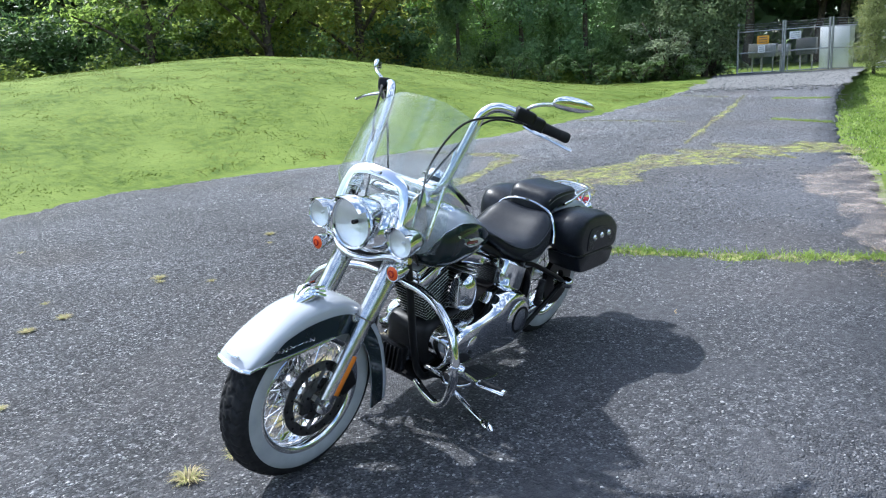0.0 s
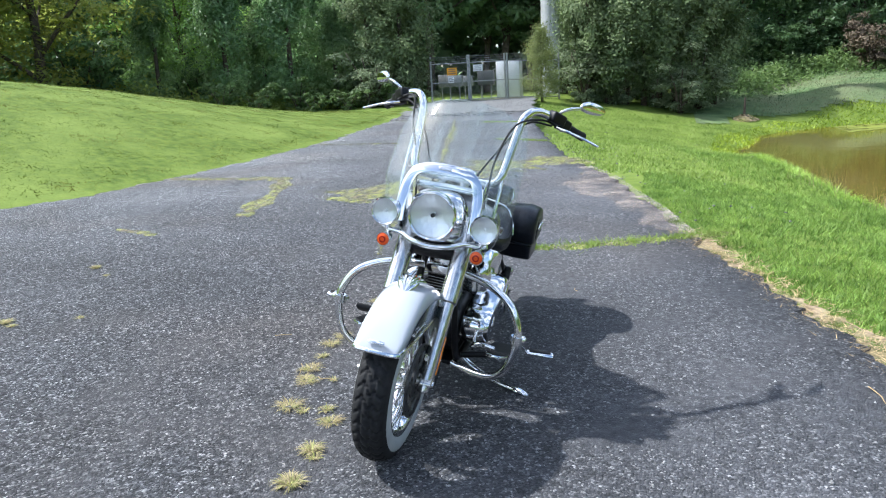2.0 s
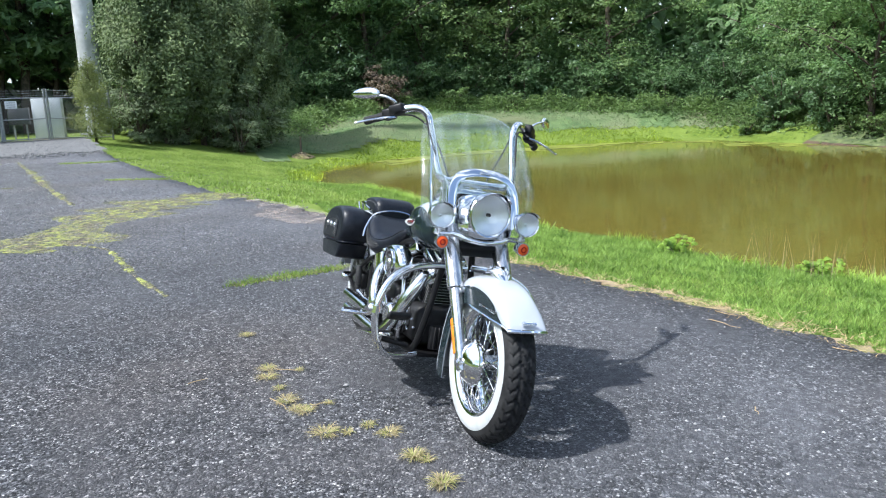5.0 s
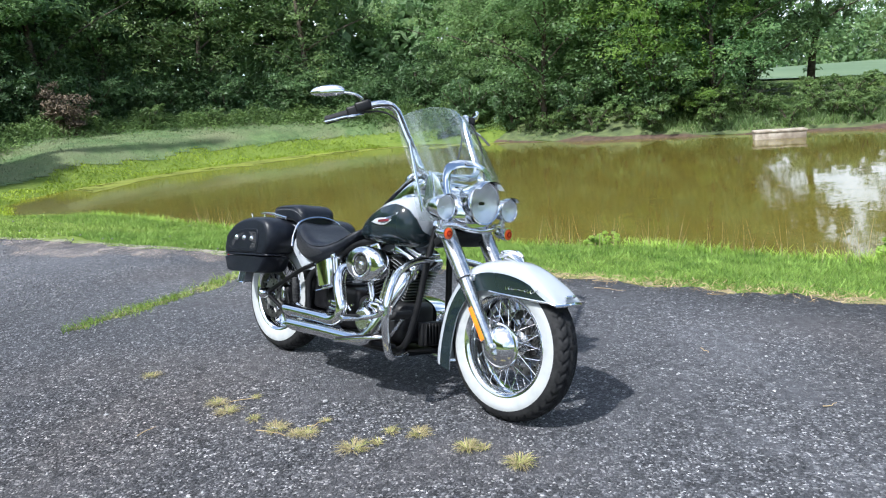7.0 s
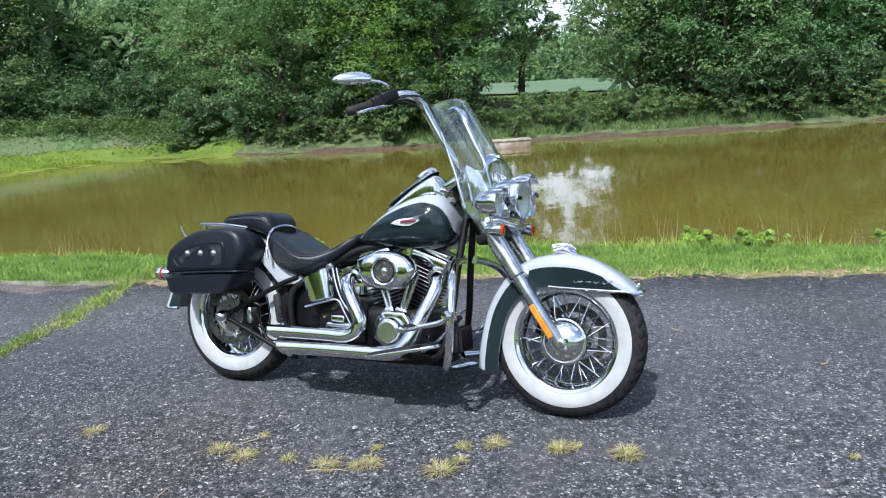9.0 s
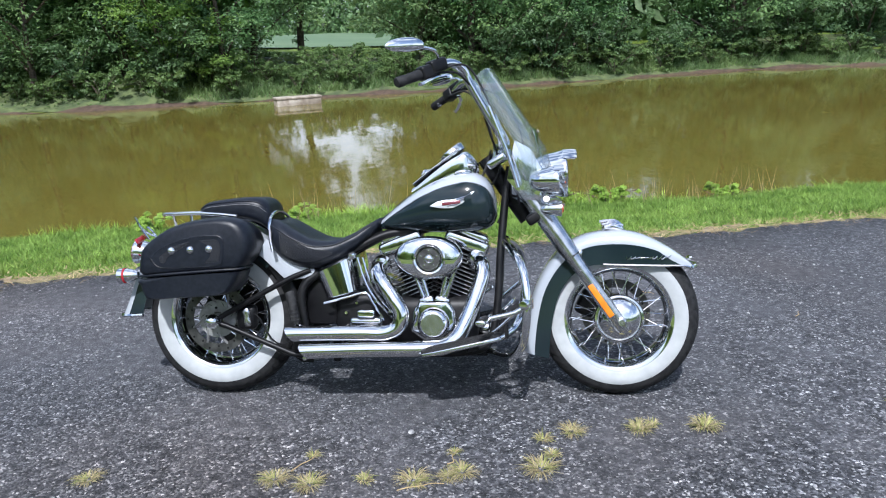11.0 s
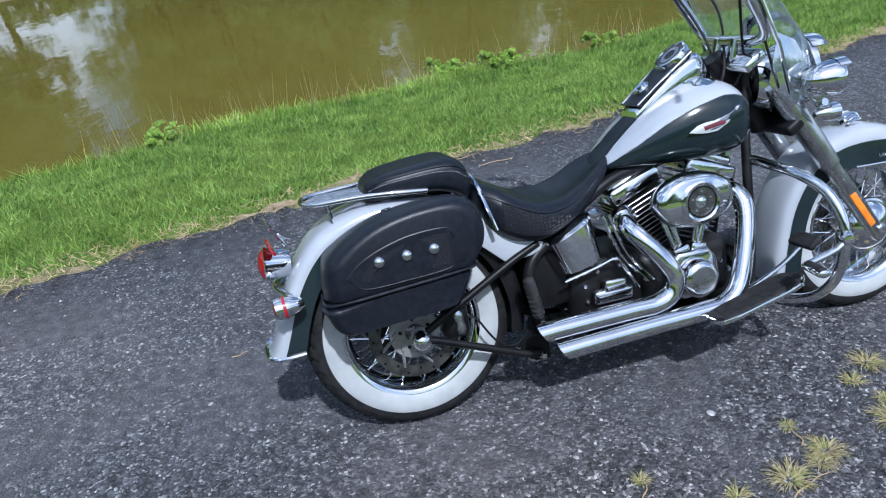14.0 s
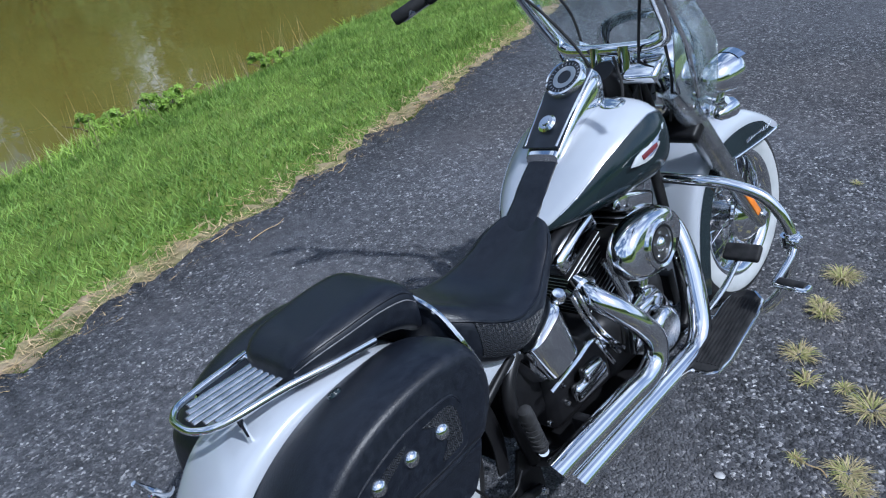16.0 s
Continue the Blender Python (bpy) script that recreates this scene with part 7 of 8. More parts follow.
    e = slab([Vector((a, b, 0)) for a, b in bd], (0, 0, -0.012), (0, 0, 1), 0.016, 0.004)
    bmesh.ops.transform(e, matrix=fbm, verts=e.verts)
    fb = part("footboard", e, M_CHROME, bike, "rider footboard with chrome rim and black rubber")
    e = slab([Vector((a * 0.95, b * 0.88, 0)) for a, b in bd], (0, 0, 0.0), (0, 0, 1), 0.010, 0.003)
    bmesh.ops.transform(e, matrix=fbm, verts=e.verts)
    part("rubber_pad", e, M_RUBBER, fb, "black ribbed rubber pad")
    for k in range(9):
        part("pad_rib", block((0.26, 0.004, 0.003), fbm @ T_((-0.005, -0.04 + 0.01 * k, 0.0112)), 0), M_RUBBER, fb)
    part("board_bracket", sweep([(1.06, sg * 0.14, 0.215), (1.03, sg * 0.26, 0.235)], 0.014, 10), M_SATIN, fb)
    pg = part("passenger_peg", sweep([(0.354, sg * 0.20, 0.322), (0.353, sg * 0.20, 0.330), (0.333, sg * 0.202, 0.440), (0.331, sg * 0.202, 0.450), (0.330, sg * 0.202, 0.453)], [0.010, 0.0165, 0.018, 0.016, 0.008], 16), M_PEG, bike, "folded worn grey rubber passenger peg")
    for k in range(7):
        part("peg_ring", lathe([(0.0165, -0.003), (0.0195, -0.002), (0.0195, 0.002), (0.0165, 0.003)], (0.3515 - 0.0027 * k, sg * 0.20, 0.338 + 0.0148 * k), (-0.18, 0, 1), 16, closed_profile=True), M_PEG, pg)
    part("peg_bracket", sweep([(0.40, sg * 0.13, 0.27), (0.385, sg * 0.17, 0.285), (0.356, sg * 0.20, 0.320)], [0.016, 0.015, 0.013], 12), M_CHROME, pg)
line_tube("brake_line", [(0.155, -0.125, 0.352), (0.180, -0.135, 0.335), (0.215, -0.140, 0.275), (0.250, -0.142, 0.236), (0.295, -0.142, 0.232), (0.330, -0.140, 0.262)], 0.0036, M_SATIN, smooth=5, n=8)
part("brake_pedal", block((0.052, 0.105, 0.022), at(1.225, -0.265, 0.392, 0, -38), 0.009, 3), M_RUBBER, bike, "black rubber brake pedal pad")
line_tube("pedal_arm", [(1.225, -0.255, 0.378), (1.16, -0.235, 0.315), (1.08, -0.20, 0.255), (1.02, -0.17, 0.225)], 0.010, M_CHROME, smooth=4, squash=0.6)
line_tube("shift_lever", [(1.215, 0.30, 0.345), (1.205, 0.23, 0.345), (1.17, 0.20, 0.315), (1.08, 0.19, 0.27), (0.98, 0.19, 0.30)], 0.009, M_CHROME, smooth=4)
line_tube("shift_rod", [(0.98, 0.195, 0.30), (1.10, 0.20, 0.40), (1.12, 0.17, 0.42)], 0.006, M_CHROME, smooth=4)
stand = part("side_stand", sweep(smooth_line([(0.975, 0.120, 0.185), (0.975, 0.180, 0.140), (0.988, 0.300, 0.098), (1.03, 0.400, 0.100)], 4), [0.016] * 5 + [0.012] * 8, 12), M_CHROME, bike, "chrome side stand resting on the asphalt")
part("stand_foot", hull([(-0.035, 0.006, -0.006, 0.006), (-0.015, 0.010, -0.008, 0.018), (0.02, 0.010, -0.008, 0.016), (0.05, 0.005, -0.005, 0.006)], 16), M_CHROME, stand).matrix_basis = at(1.043, 0.425, 0.104, LEAN, 0, 62)


# -- engine --
case = part("crankcase", block((0.34, 0.23, 0.20), at(0.90, 0, 0.315), 0.045, 4), M_FIN, bike, "black engine crankcase")
part("gearbox", block((0.26, 0.24, 0.20), at(0.62, 0, 0.335), 0.03, 3), M_SATIN, bike)
part("battery_box", block((0.20, 0.20, 0.26), at(0.46, 0, 0.43), 0.02, 2), M_SATIN, bike)
part("inner_guard", fender_bm(fender_rows([(0.262, 0.595, 0.215, 0.540, 0.104), (0.305, 0.530, 0.250, 0.490, 0.104), (0.338, 0.440, 0.282, 0.420, 0.104), (0.352, 0.345, 0.298, 0.340, 0.104), (0.342, 0.250, 0.292, 0.258, 0.104)])), M_SATIN, bike, "black plastic inner guard round the tyre", 50)
part("regulator", block((0.035, 0.15, 0.11), at(1.155, 0, 0.285, 0, -6), 0.008, 2), M_SATIN, bike)
for k in range(7):
    part("regulator_fin", block((0.018, 0.006, 0.10), at(1.178, -0.06 + 0.02 * k, 0.287, 0, -6), 0.001, 1), M_SATIN, bike)
part("oil_filter", lathe([(0, 0.09), (0.030, 0.088), (0.036, 0.08), (0.037, 0.0), (0.034, -0.005)], (1.075, 0.02, 0.27), (0.9, 0.1, -0.12), 28), M_CHROME, bike, "chrome oil filter")
part("under_tray", block((0.62, 0.22, 0.02), at(0.80, 0, 0.185), 0.006), M_SATIN, bike)


def cylinder(base, top, label):
    base, top = Vector(base), Vector(top)
    ax = (top - base).normalized()
    rot = ax.to_track_quat("Z", "Y").to_matrix().to_4x4()
    L = (top - base).length
    cyl = part("cylinder", block((0.10, 0.12, L), T_(base) @ rot @ T_((0, 0, L / 2)), 0.03, 3), M_FIN, bike, label)
    fin = mesh_of("cooling_fin", block((0.158, 0.168, 0.0055), None, 0.0018, 1), M_FIN)
    edge = mesh_of("fin_edge", sweep([(0.0795 * a, 0.0845 * b, 0) for a, b in ((1, 1), (-1, 1), (-1, -1), (1, -1))], 0.0012, 4, loop=True), M_FINEDGE)
    for k in range(12):
        s = 1 - 0.012 * (11 - k)
        m = T_(base) @ rot @ T_((0, 0, 0.025 + (L - 0.04) * k / 11)) @ Matrix.Diagonal((s, s, 1, 1))
        piece("cooling_fin", fin, cyl, m)
        piece("fin_edge", edge, cyl, m)
    head = part("rocker_box", block((0.178, 0.186, 0.060), T_(top) @ rot @ T_((0, 0, 0.030)), 0.016, 3), M_CHROME, bike, "chrome rocker box")
    part("rocker_cap", block((0.140, 0.150, 0.036), T_(top) @ rot @ T_((0, 0, 0.068)), 0.014, 3), M_CHROME, head)
    for sx in (-0.06, 0.06):
        for sy in (-0.074, 0.074):
            part("head_bolt", lathe([(0, 0.008), (0.006, 0.008), (0.007, 0.0)], T_(top) @ rot @ Vector((sx, sy, 0.056)), ax, 10), M_CHROME, head)
    return cyl


cylinder((0.852, 0, 0.395), (0.772, 0, 0.600), "black finned rear engine cylinder")
cylinder((0.935, 0, 0.395), (1.018, 0, 0.600), "black finned front engine cylinder")
for x0, x1 in ((0.868, 0.800), (0.884, 0.832), (0.918, 0.965), (0.934, 0.998)):
    part("pushrod_tube", sweep([(x0, -0.125, 0.385), (x1, -0.118, 0.565)], 0.0095, 12), M_CHROME, bike, "chrome pushrod tube")
for x in (0.872, 0.930):
    part("lifter_block", block((0.06, 0.05, 0.05), at(x, -0.125, 0.395, 0, 15 if x > 0.9 else -15), 0.010, 2), M_CHROME, bike)
cover = [(0.805, 0.285), (0.815, 0.365), (0.845, 0.405), (0.955, 0.405), (0.985, 0.365), (0.992, 0.300), (0.95, 0.250), (0.86, 0.245)]
part("cam_cover", slab([Vector((a, 0, b)) for a, b in cover], (0, -0.110, 0), (0, -1, 0), 0.055, 0.014, 3), M_CHROME, bike, "chrome cam cover")
tc = part("timer_cover", lathe([(0, 0.034), (0.046, 0.034), (0.050, 0.031), (0.056, 0.028), (0.061, 0.022), (0.063, 0.0), (0.063, -0.01)], (0.900, -0.178, 0.318), (0, -1, 0), 48), M_CHROME, bike, "round chrome timer cover")
part("cover_disc", lathe([(0, 0.0352), (0.044, 0.0352)], (0.900, -0.178, 0.318), (0, -1, 0), 40), M_ALLOY, tc)
air_rows = []
for y, k in ((-0.150, 0.84), (-0.165, 0.97), (-0.185, 1.0), (-0.205, 0.985), (-0.222, 0.90), (-0.229, 0.78)):
    ring = []
    for q in range(48):
        a = 2 * math.pi * q / 48
        ring.append((0.888 + 0.134 * k * math.copysign(abs(math.cos(a)) ** 0.92, math.cos(a)), y, 0.580 + (0.084 if math.sin(a) > 0 else 0.086) * k * math.sin(a)))
    air_rows.append(ring)
air = part("air_cleaner", rings_bm(air_rows), M_CHROME, bike, "oval chrome air cleaner cover")
part("cleaner_ring", lathe([(0.062, -0.003), (0.064, 0.008), (0.058, 0.011), (0.052, 0.008), (0.050, 0.002)], (0.893, -0.229, 0.578), (0, -1, 0), 44), M_CHROME, air)
part("cleaner_disc", lathe([(0.0, 0.007), (0.018, 0.006), (0.020, 0.003), (0.042, 0.003), (0.044, 0.008), (0.050, 0.008), (0.053, 0.002)], (0.893, -0.229, 0.578), (0, -1, 0), 40), M_ALLOY, air, "brushed alloy centre disc")
part("cleaner_ring", lathe([(0.021, 0.0042), (0.041, 0.0042)], (0.893, -0.229, 0.578), (0, -1, 0), 40), M_DISC, air, "dull steel ring of the centre disc")
part("cleaner_groove", lathe([(0.0445, 0.0086), (0.0495, 0.0086)], (0.893, -0.229, 0.578), (0, -1, 0), 40), M_SATIN, air)
part("cleaner_boss", lathe([(0.0, 0.014), (0.009, 0.013), (0.015, 0.009), (0.017, 0.004)], (0.893, -0.229, 0.578), (0, -1, 0), 28), M_CHROME, air)
for k in range(5):
    a = 2 * math.pi * k / 5 + 0.3
    part("cleaner_screw", lathe([(0.0, 0.008), (0.003, 0.0075), (0.0042, 0.004)], (0.893 + 0.031 * math.cos(a), -0.229, 0.578 + 0.031 * math.sin(a)), (0, -1, 0), 12), M_CHROME, air)
part("carburettor", block((0.09, 0.10, 0.09), at(0.893, -0.10, 0.56), 0.02, 2), M_SATIN, bike)
horn = hull([(0.845, 0.575, 0.475, 0.020), (0.86, 0.605, 0.465, 0.045), (0.89, 0.620, 0.455, 0.055), (0.92, 0.605, 0.465, 0.045), (0.935, 0.575, 0.475, 0.020)], 28)
bmesh.ops.translate(horn, vec=(0, 0.135, -0.005), verts=horn.verts)
part("horn_cover", horn, M_CHROME, bike, "tall chrome horn cover")
def oil_ring(f, k, n=64):
    """One level of the oil tank, f from its floor to its sloping top."""
    ring = []
    for a in np.linspace(0, 2 * math.pi, n + 1)[:-1]:
        u = 0.5 + 0.5 * k * math.copysign(abs(math.cos(a)) ** 0.55, math.cos(a))
        low, top = Vector((0.455 + 0.160 * u, 0, 0.404 + 0.036 * u)), Vector((0.405 + 0.178 * u, 0, 0.521 + 0.080 * u))
        q = low.lerp(top, f)
        ring.append((q.x, 0.176 * k * math.copysign(abs(math.sin(a)) ** 0.72, math.sin(a)), q.z))
    return ring


part("oil_tank", rings_bm([oil_ring(f, k) for f, k in ((0.0, 0.86), (0.03, 0.95), (0.09, 1.0), (0.91, 1.0), (0.97, 0.95), (1.0, 0.86))]), M_CHROME, bike, "chrome oil tank wrapped under the seat")
part("oil_tank_cap", lathe([(0, 0.012), (0.014, 0.011), (0.018, 0.004), (0.018, -0.01)], (0.575, -0.150, 0.590), (-0.2, -0.5, 1), 20), M_CHROME, bike)
for k in range(2):
    line_tube("oil_line", [(0.60 + 0.02 * k, -0.165, 0.58), (0.625 + 0.02 * k, -0.17, 0.50), (0.66 + 0.02 * k, -0.17, 0.43), (0.735 + 0.02 * k, -0.16, 0.34)], 0.006, M_CHROME, smooth=5, n=8)
line_tube("oil_line", [(0.46, -0.165, 0.40), (0.56, -0.172, 0.425), (0.63, -0.172, 0.44), (0.66, -0.17, 0.40), (0.70, -0.165, 0.33)], 0.0055, M_CHROME, smooth=5, n=8)
part("gearbox_cover", block((0.135, 0.03, 0.05), at(0.625, -0.140, 0.315), 0.014, 3), M_CHROME, bike, "chrome gearbox side cover")
part("gearbox_cap", block((0.075, 0.03, 0.04), at(0.628, -0.150, 0.352), 0.010, 3), M_CHROME, bike)
bolt = mesh_of("bolt", lathe([(0, 0.008), (0.006, 0.008), (0.008, 0.004), (0.008, -0.002)], (0, 0, 0), (0, -1, 0), 12), M_CHROME)
for x, z in ((0.545, 0.30), (0.54, 0.355), (0.585, 0.395), (0.66, 0.40), (0.72, 0.36), (1.02, 0.335), (1.05, 0.30), (0.39, 0.235), (0.47, 0.29), (0.975, 0.275)):
    piece("bolt", bolt, bike, T_((x, -0.122 if x < 0.8 else -0.118, z)))

# exhaust on the right
rear_pipe = [(0.690, -0.120, 0.545), (0.682, -0.165, 0.528), (0.705, -0.205, 0.490), (0.752, -0.232, 0.425), (0.783, -0.240, 0.365), (0.768, -0.240, 0.315), (0.715, -0.240, 0.292), (0.640, -0.240, 0.292), (0.50, -0.240, 0.291), (0.345, -0.240, 0.289)]
front_pipe = [(1.070, -0.085, 0.560), (1.088, -0.120, 0.548), (1.094, -0.150, 0.510), (1.072, -0.185, 0.435), (1.037, -0.215, 0.345), (1.000, -0.236, 0.275), (0.950, -0.244, 0.240), (0.880, -0.246, 0.233), (0.65, -0.246, 0.229), (0.400, -0.246, 0.222)]
for pts, nm in ((rear_pipe, "chrome rear exhaust pipe"), (front_pipe, "chrome front exhaust pipe")):
    e0, e1 = Vector(pts[-1]), Vector(pts[-2])
    dd = (e0 - e1).normalized()
    tube = sweep(smooth_line(pts, 7), 0.0305, 22)
    mouth = lathe([(0, 0.0008), (0.026, 0.0008), (0.0265, -0.004)], e0, dd, 24)
    for bm in (tube, mouth):
        for v in bm.verts:
            if v.co.x < e0.x + 0.012:
                v.co.x -= 0.6 * (v.co.z - e0.z) - 0.35 * (v.co.y - e0.y)
    pipe = part("exhaust_pipe", tube, M_CHROME, bike, nm)
    part("pipe_mouth", mouth, M_SATIN, pipe)
    part("port_flange", lathe([(0.030, -0.012), (0.040, -0.012), (0.040, 0.012), (0.030, 0.012)], pts[0], Vector(pts[1]) - Vector(pts[0]), 24, closed_profile=True), M_CHROME, pipe)
part("pipe_bracket", block((0.03, 0.06, 0.12), at(0.52, -0.19, 0.235), 0.006), M_SATIN, bike)

# primary case on the left
prim = [(0.485, 0.330), (0.495, 0.400), (0.540, 0.455), (0.610, 0.485), (0.680, 0.478), (0.745, 0.440), (0.86, 0.425), (0.98, 0.418), (1.045, 0.390), (1.065, 0.340), (1.045, 0.285), (0.98, 0.258), (0.82, 0.245), (0.66, 0.225), (0.575, 0.222), (0.515, 0.255)]
dense = [tuple(q) for q in rows_spline(prim + [prim[0]], 4)][:-1]
primary = part("primary_case", rings_bm([[(0.77 + (x - 0.77) * k, y, 0.345 + (z - 0.345) * k2) for x, z in dense] for y, k, k2 in ((0.12, 1.0, 1.0), (0.20, 1.0, 1.0), (0.224, 0.985, 0.955), (0.238, 0.955, 0.88), (0.242, 0.90, 0.78))]), M_CHROME, bike, "chrome primary drive case")
derby = part("derby_cover", lathe([(0, 0.020), (0.060, 0.019), (0.066, 0.016), (0.078, 0.014), (0.085, 0.008), (0.087, -0.01)], (0.592, 0.236, 0.350), (0, 1, 0), 48), M_CHROME, primary, "round chrome clutch cover")
part("cover_disc", lathe([(0.052, 0.0212), (0.062, 0.0205)], (0.592, 0.236, 0.350), (0, 1, 0), 40), M_SATIN, derby)
part("inspection_cover", lathe([(0, 0.012), (0.030, 0.011), (0.038, 0.006), (0.040, -0.006)], (0.93, 0.238, 0.340), (0, 1, 0), 30), M_CHROME, primary)

# -- tail --
TAIL_AT, TAIL_AXIS = (-0.340, 0, 0.580), (-1, 0, 0.10)
tail = part("tail_lamp", lathe([(0.036, 0.0), (0.043, 0.02), (0.050, 0.066), (0.054, 0.074), (0.049, 0.077)], TAIL_AT, TAIL_AXIS, 36), M_CHROME, bike, "chrome tail lamp with red lens")
part("lens", lathe([(0.0, 0.096), (0.022, 0.093), (0.041, 0.084), (0.050, 0.072)], TAIL_AT, TAIL_AXIS, 32), M_RED, tail, "red tail lens")
part("signal_bar", sweep(smooth_line([(-0.345, -0.165, 0.505), (-0.375, -0.08, 0.512), (-0.395, 0, 0.515), (-0.375, 0.08, 0.512), (-0.345, 0.165, 0.505)], 5), 0.012, 12), M_CHROME, bike, "chrome rear signal bar")
for sg in (1, -1):
    rs = part("rear_signal", lathe([(0, -0.04), (0.012, -0.037), (0.022, -0.02), (0.029, 0.005), (0.032, 0.035), (0.032, 0.042), (0.027, 0.042)], (-0.365, sg * 0.165, 0.500), (-1, 0, -0.08), 32), M_CHROME, bike, "chrome bullet rear turn signal with red lens")
    part("lens", lathe([(0.0, 0.050), (0.015, 0.048), (0.028, 0.041)], (-0.365, sg * 0.165, 0.500), (-1, 0, -0.08), 28), M_RED, rs, "red lens")
    part("signal_band", lathe([(0.0300, 0.012), (0.0318, 0.012), (0.0326, 0.020), (0.0312, 0.020)], (-0.365, sg * 0.165, 0.500), (-1, 0, -0.08), 30, closed_profile=True), M_RED, rs)
for pts in (((-0.345, -0.03, 0.640), (-0.372, -0.045, 0.690), (-0.392, -0.05, 0.735)), ((-0.330, 0.02, 0.645), (-0.352, -0.03, 0.668), (-0.378, -0.048, 0.700)), ((-0.345, 0.05, 0.635), (-0.365, 0.05, 0.665), (-0.38, 0.03, 0.69))):
    part("tail_bracket", sweep(smooth_line(pts, 4), 0.0045, 8), M_CHROME, bike)
part("red_reflector", block((0.008, 0.10, 0.024), at(-0.388, -0.02, 0.640, 12, -35), 0.004), M_RED, bike, "red plastic reflector")


for ob in bike.children:
    if ob.name.split(".")[0] in ("tail_lamp", "signal_bar", "rear_signal", "tail_bracket", "red_reflector"):
        ob.matrix_basis = T_((0.016, 0, 0.018)) @ ob.matrix_basis


# ---- weeds, stones and litter on the asphalt ----
def road_z(x):
    return 0.33 * ease((-np.asarray(x, float) - 7) / 22)


def weed_tuft(name, radius, height, n, dry, seed, label, group):
    """A low rosette of thin blades, green in the middle and dry outside."""
    r = np.random.default_rng(seed)
    t = thing(name, label, "weed", group=group)
    for kind, count, mat in (("dry_blade_rosette", int(n * dry), M_STRAWWEED), ("green_blade_rosette", int(n * (1 - dry)), M_TUFT)):
        a = r.uniform(0, 2 * math.pi, count)
        q = radius * 0.35 * np.sqrt(r.uniform(0, 1, count)) * (1 if kind == "dry_blade_rosette" else 0.7)
        b = a + r.normal(0, 0.6, count)
        ln = radius * r.uniform(0.4, 1.1, count)
        h = height * r.uniform(0.25, 1.0, count)
        base = np.stack([np.cos(a) * q, np.sin(a) * q, np.full(count, -0.003)], -1)
        mid = base + np.stack([np.cos(b) * ln * 0.55, np.sin(b) * ln * 0.55, h], -1)
        tip = base + np.stack([np.cos(b) * ln, np.sin(b) * ln, h * r.uniform(0.4, 1.1, count)], -1)
        side = np.stack([-np.sin(b), np.cos(b), 0 * b], -1) * (0.0016 * r.uniform(0.7, 1.5, count))[:, None]
        v = np.stack([base - side, base + side, mid + side, mid - side, tip], 1).reshape(-1, 3)
        k = 5 * np.arange(count)[:, None]
        f = np.concatenate([k + np.array([0, 1, 2]), k + np.array([0, 2, 3]), k + np.array([3, 2, 4])])
        ob = new(kind, raw_mesh(kind, v, f, mat))
        ob.parent = t
        tagged(ob, kind="stuff")
    return t


M_TUFT = material("yellow_green_tuft_blades", (0.22, 0.24, 0.07), (0.38, 0.37, 0.14), 0.7, scale=40, island=0.3, translucent=0.25)
M_STRAWWEED = material("dry_pale_weeds", (0.28, 0.23, 0.12), (0.46, 0.39, 0.22), 0.8, scale=40, island=0.3, translucent=0.2)
TUFT_BIG = weed_tuft("weed_tuft", 0.085, 0.036, 170, 0.62, 61, "low yellow-green grass tuft growing in the asphalt", "asphalt weeds")
TUFT_DRY = weed_tuft("weed_tuft", 0.095, 0.026, 120, 0.75, 62, "dry straw-coloured grass tuft growing in the asphalt", "asphalt weeds")
TUFT_SMALL = weed_tuft("weed_tuft", 0.06, 0.024, 60, 0.6, 63, "small sparse grass tuft growing in the asphalt", "asphalt weeds")


def plant_tufts(model, spots, seed):
    r = random.Random(seed)
    for k, (x, y) in enumerate(spots):
        s = r.uniform(0.5, 0.78)
        m = Matrix.Translation((x, y, 0.002 + float(road_z(x)))) @ Matrix.Rotation(r.uniform(0, 6.28), 4, "Z")
        keep = model.scale.copy()
        if k == 0:
            model.matrix_basis = m @ Matrix.Diagonal((0.82, 0.82, 0.82, 1))
        else:
            model.scale = (s, s, s)
            copy_thing(model, m)
            model.scale = keep


plant_tufts(TUFT_BIG, [(1.93, -0.241), (1.687, -0.275), (1.55, -2.65), (1.30, -2.72), (2.10, -1.55), (0.46, -3.05), (-0.92, -3.53)], 1)
plant_tufts(TUFT_DRY, [(1.326, -0.559), (1.016, -0.635), (0.90, -0.66), (0.42, -0.69), (1.44, -0.306), (1.06, -0.60), (-0.24, -0.74), (0.55, -0.71)], 2)
plant_tufts(TUFT_SMALL, [(1.33, -0.37), (0.51, -0.54), (1.37, -0.47), (2.67, -0.01), (1.02, -0.48), (0.73, -0.67), (0.51, -2.94), (1.23, -3.18), (1.74, -0.24), (-0.7, -3.24), (0.62, -5.2), (0.30, -2.60)], 3)

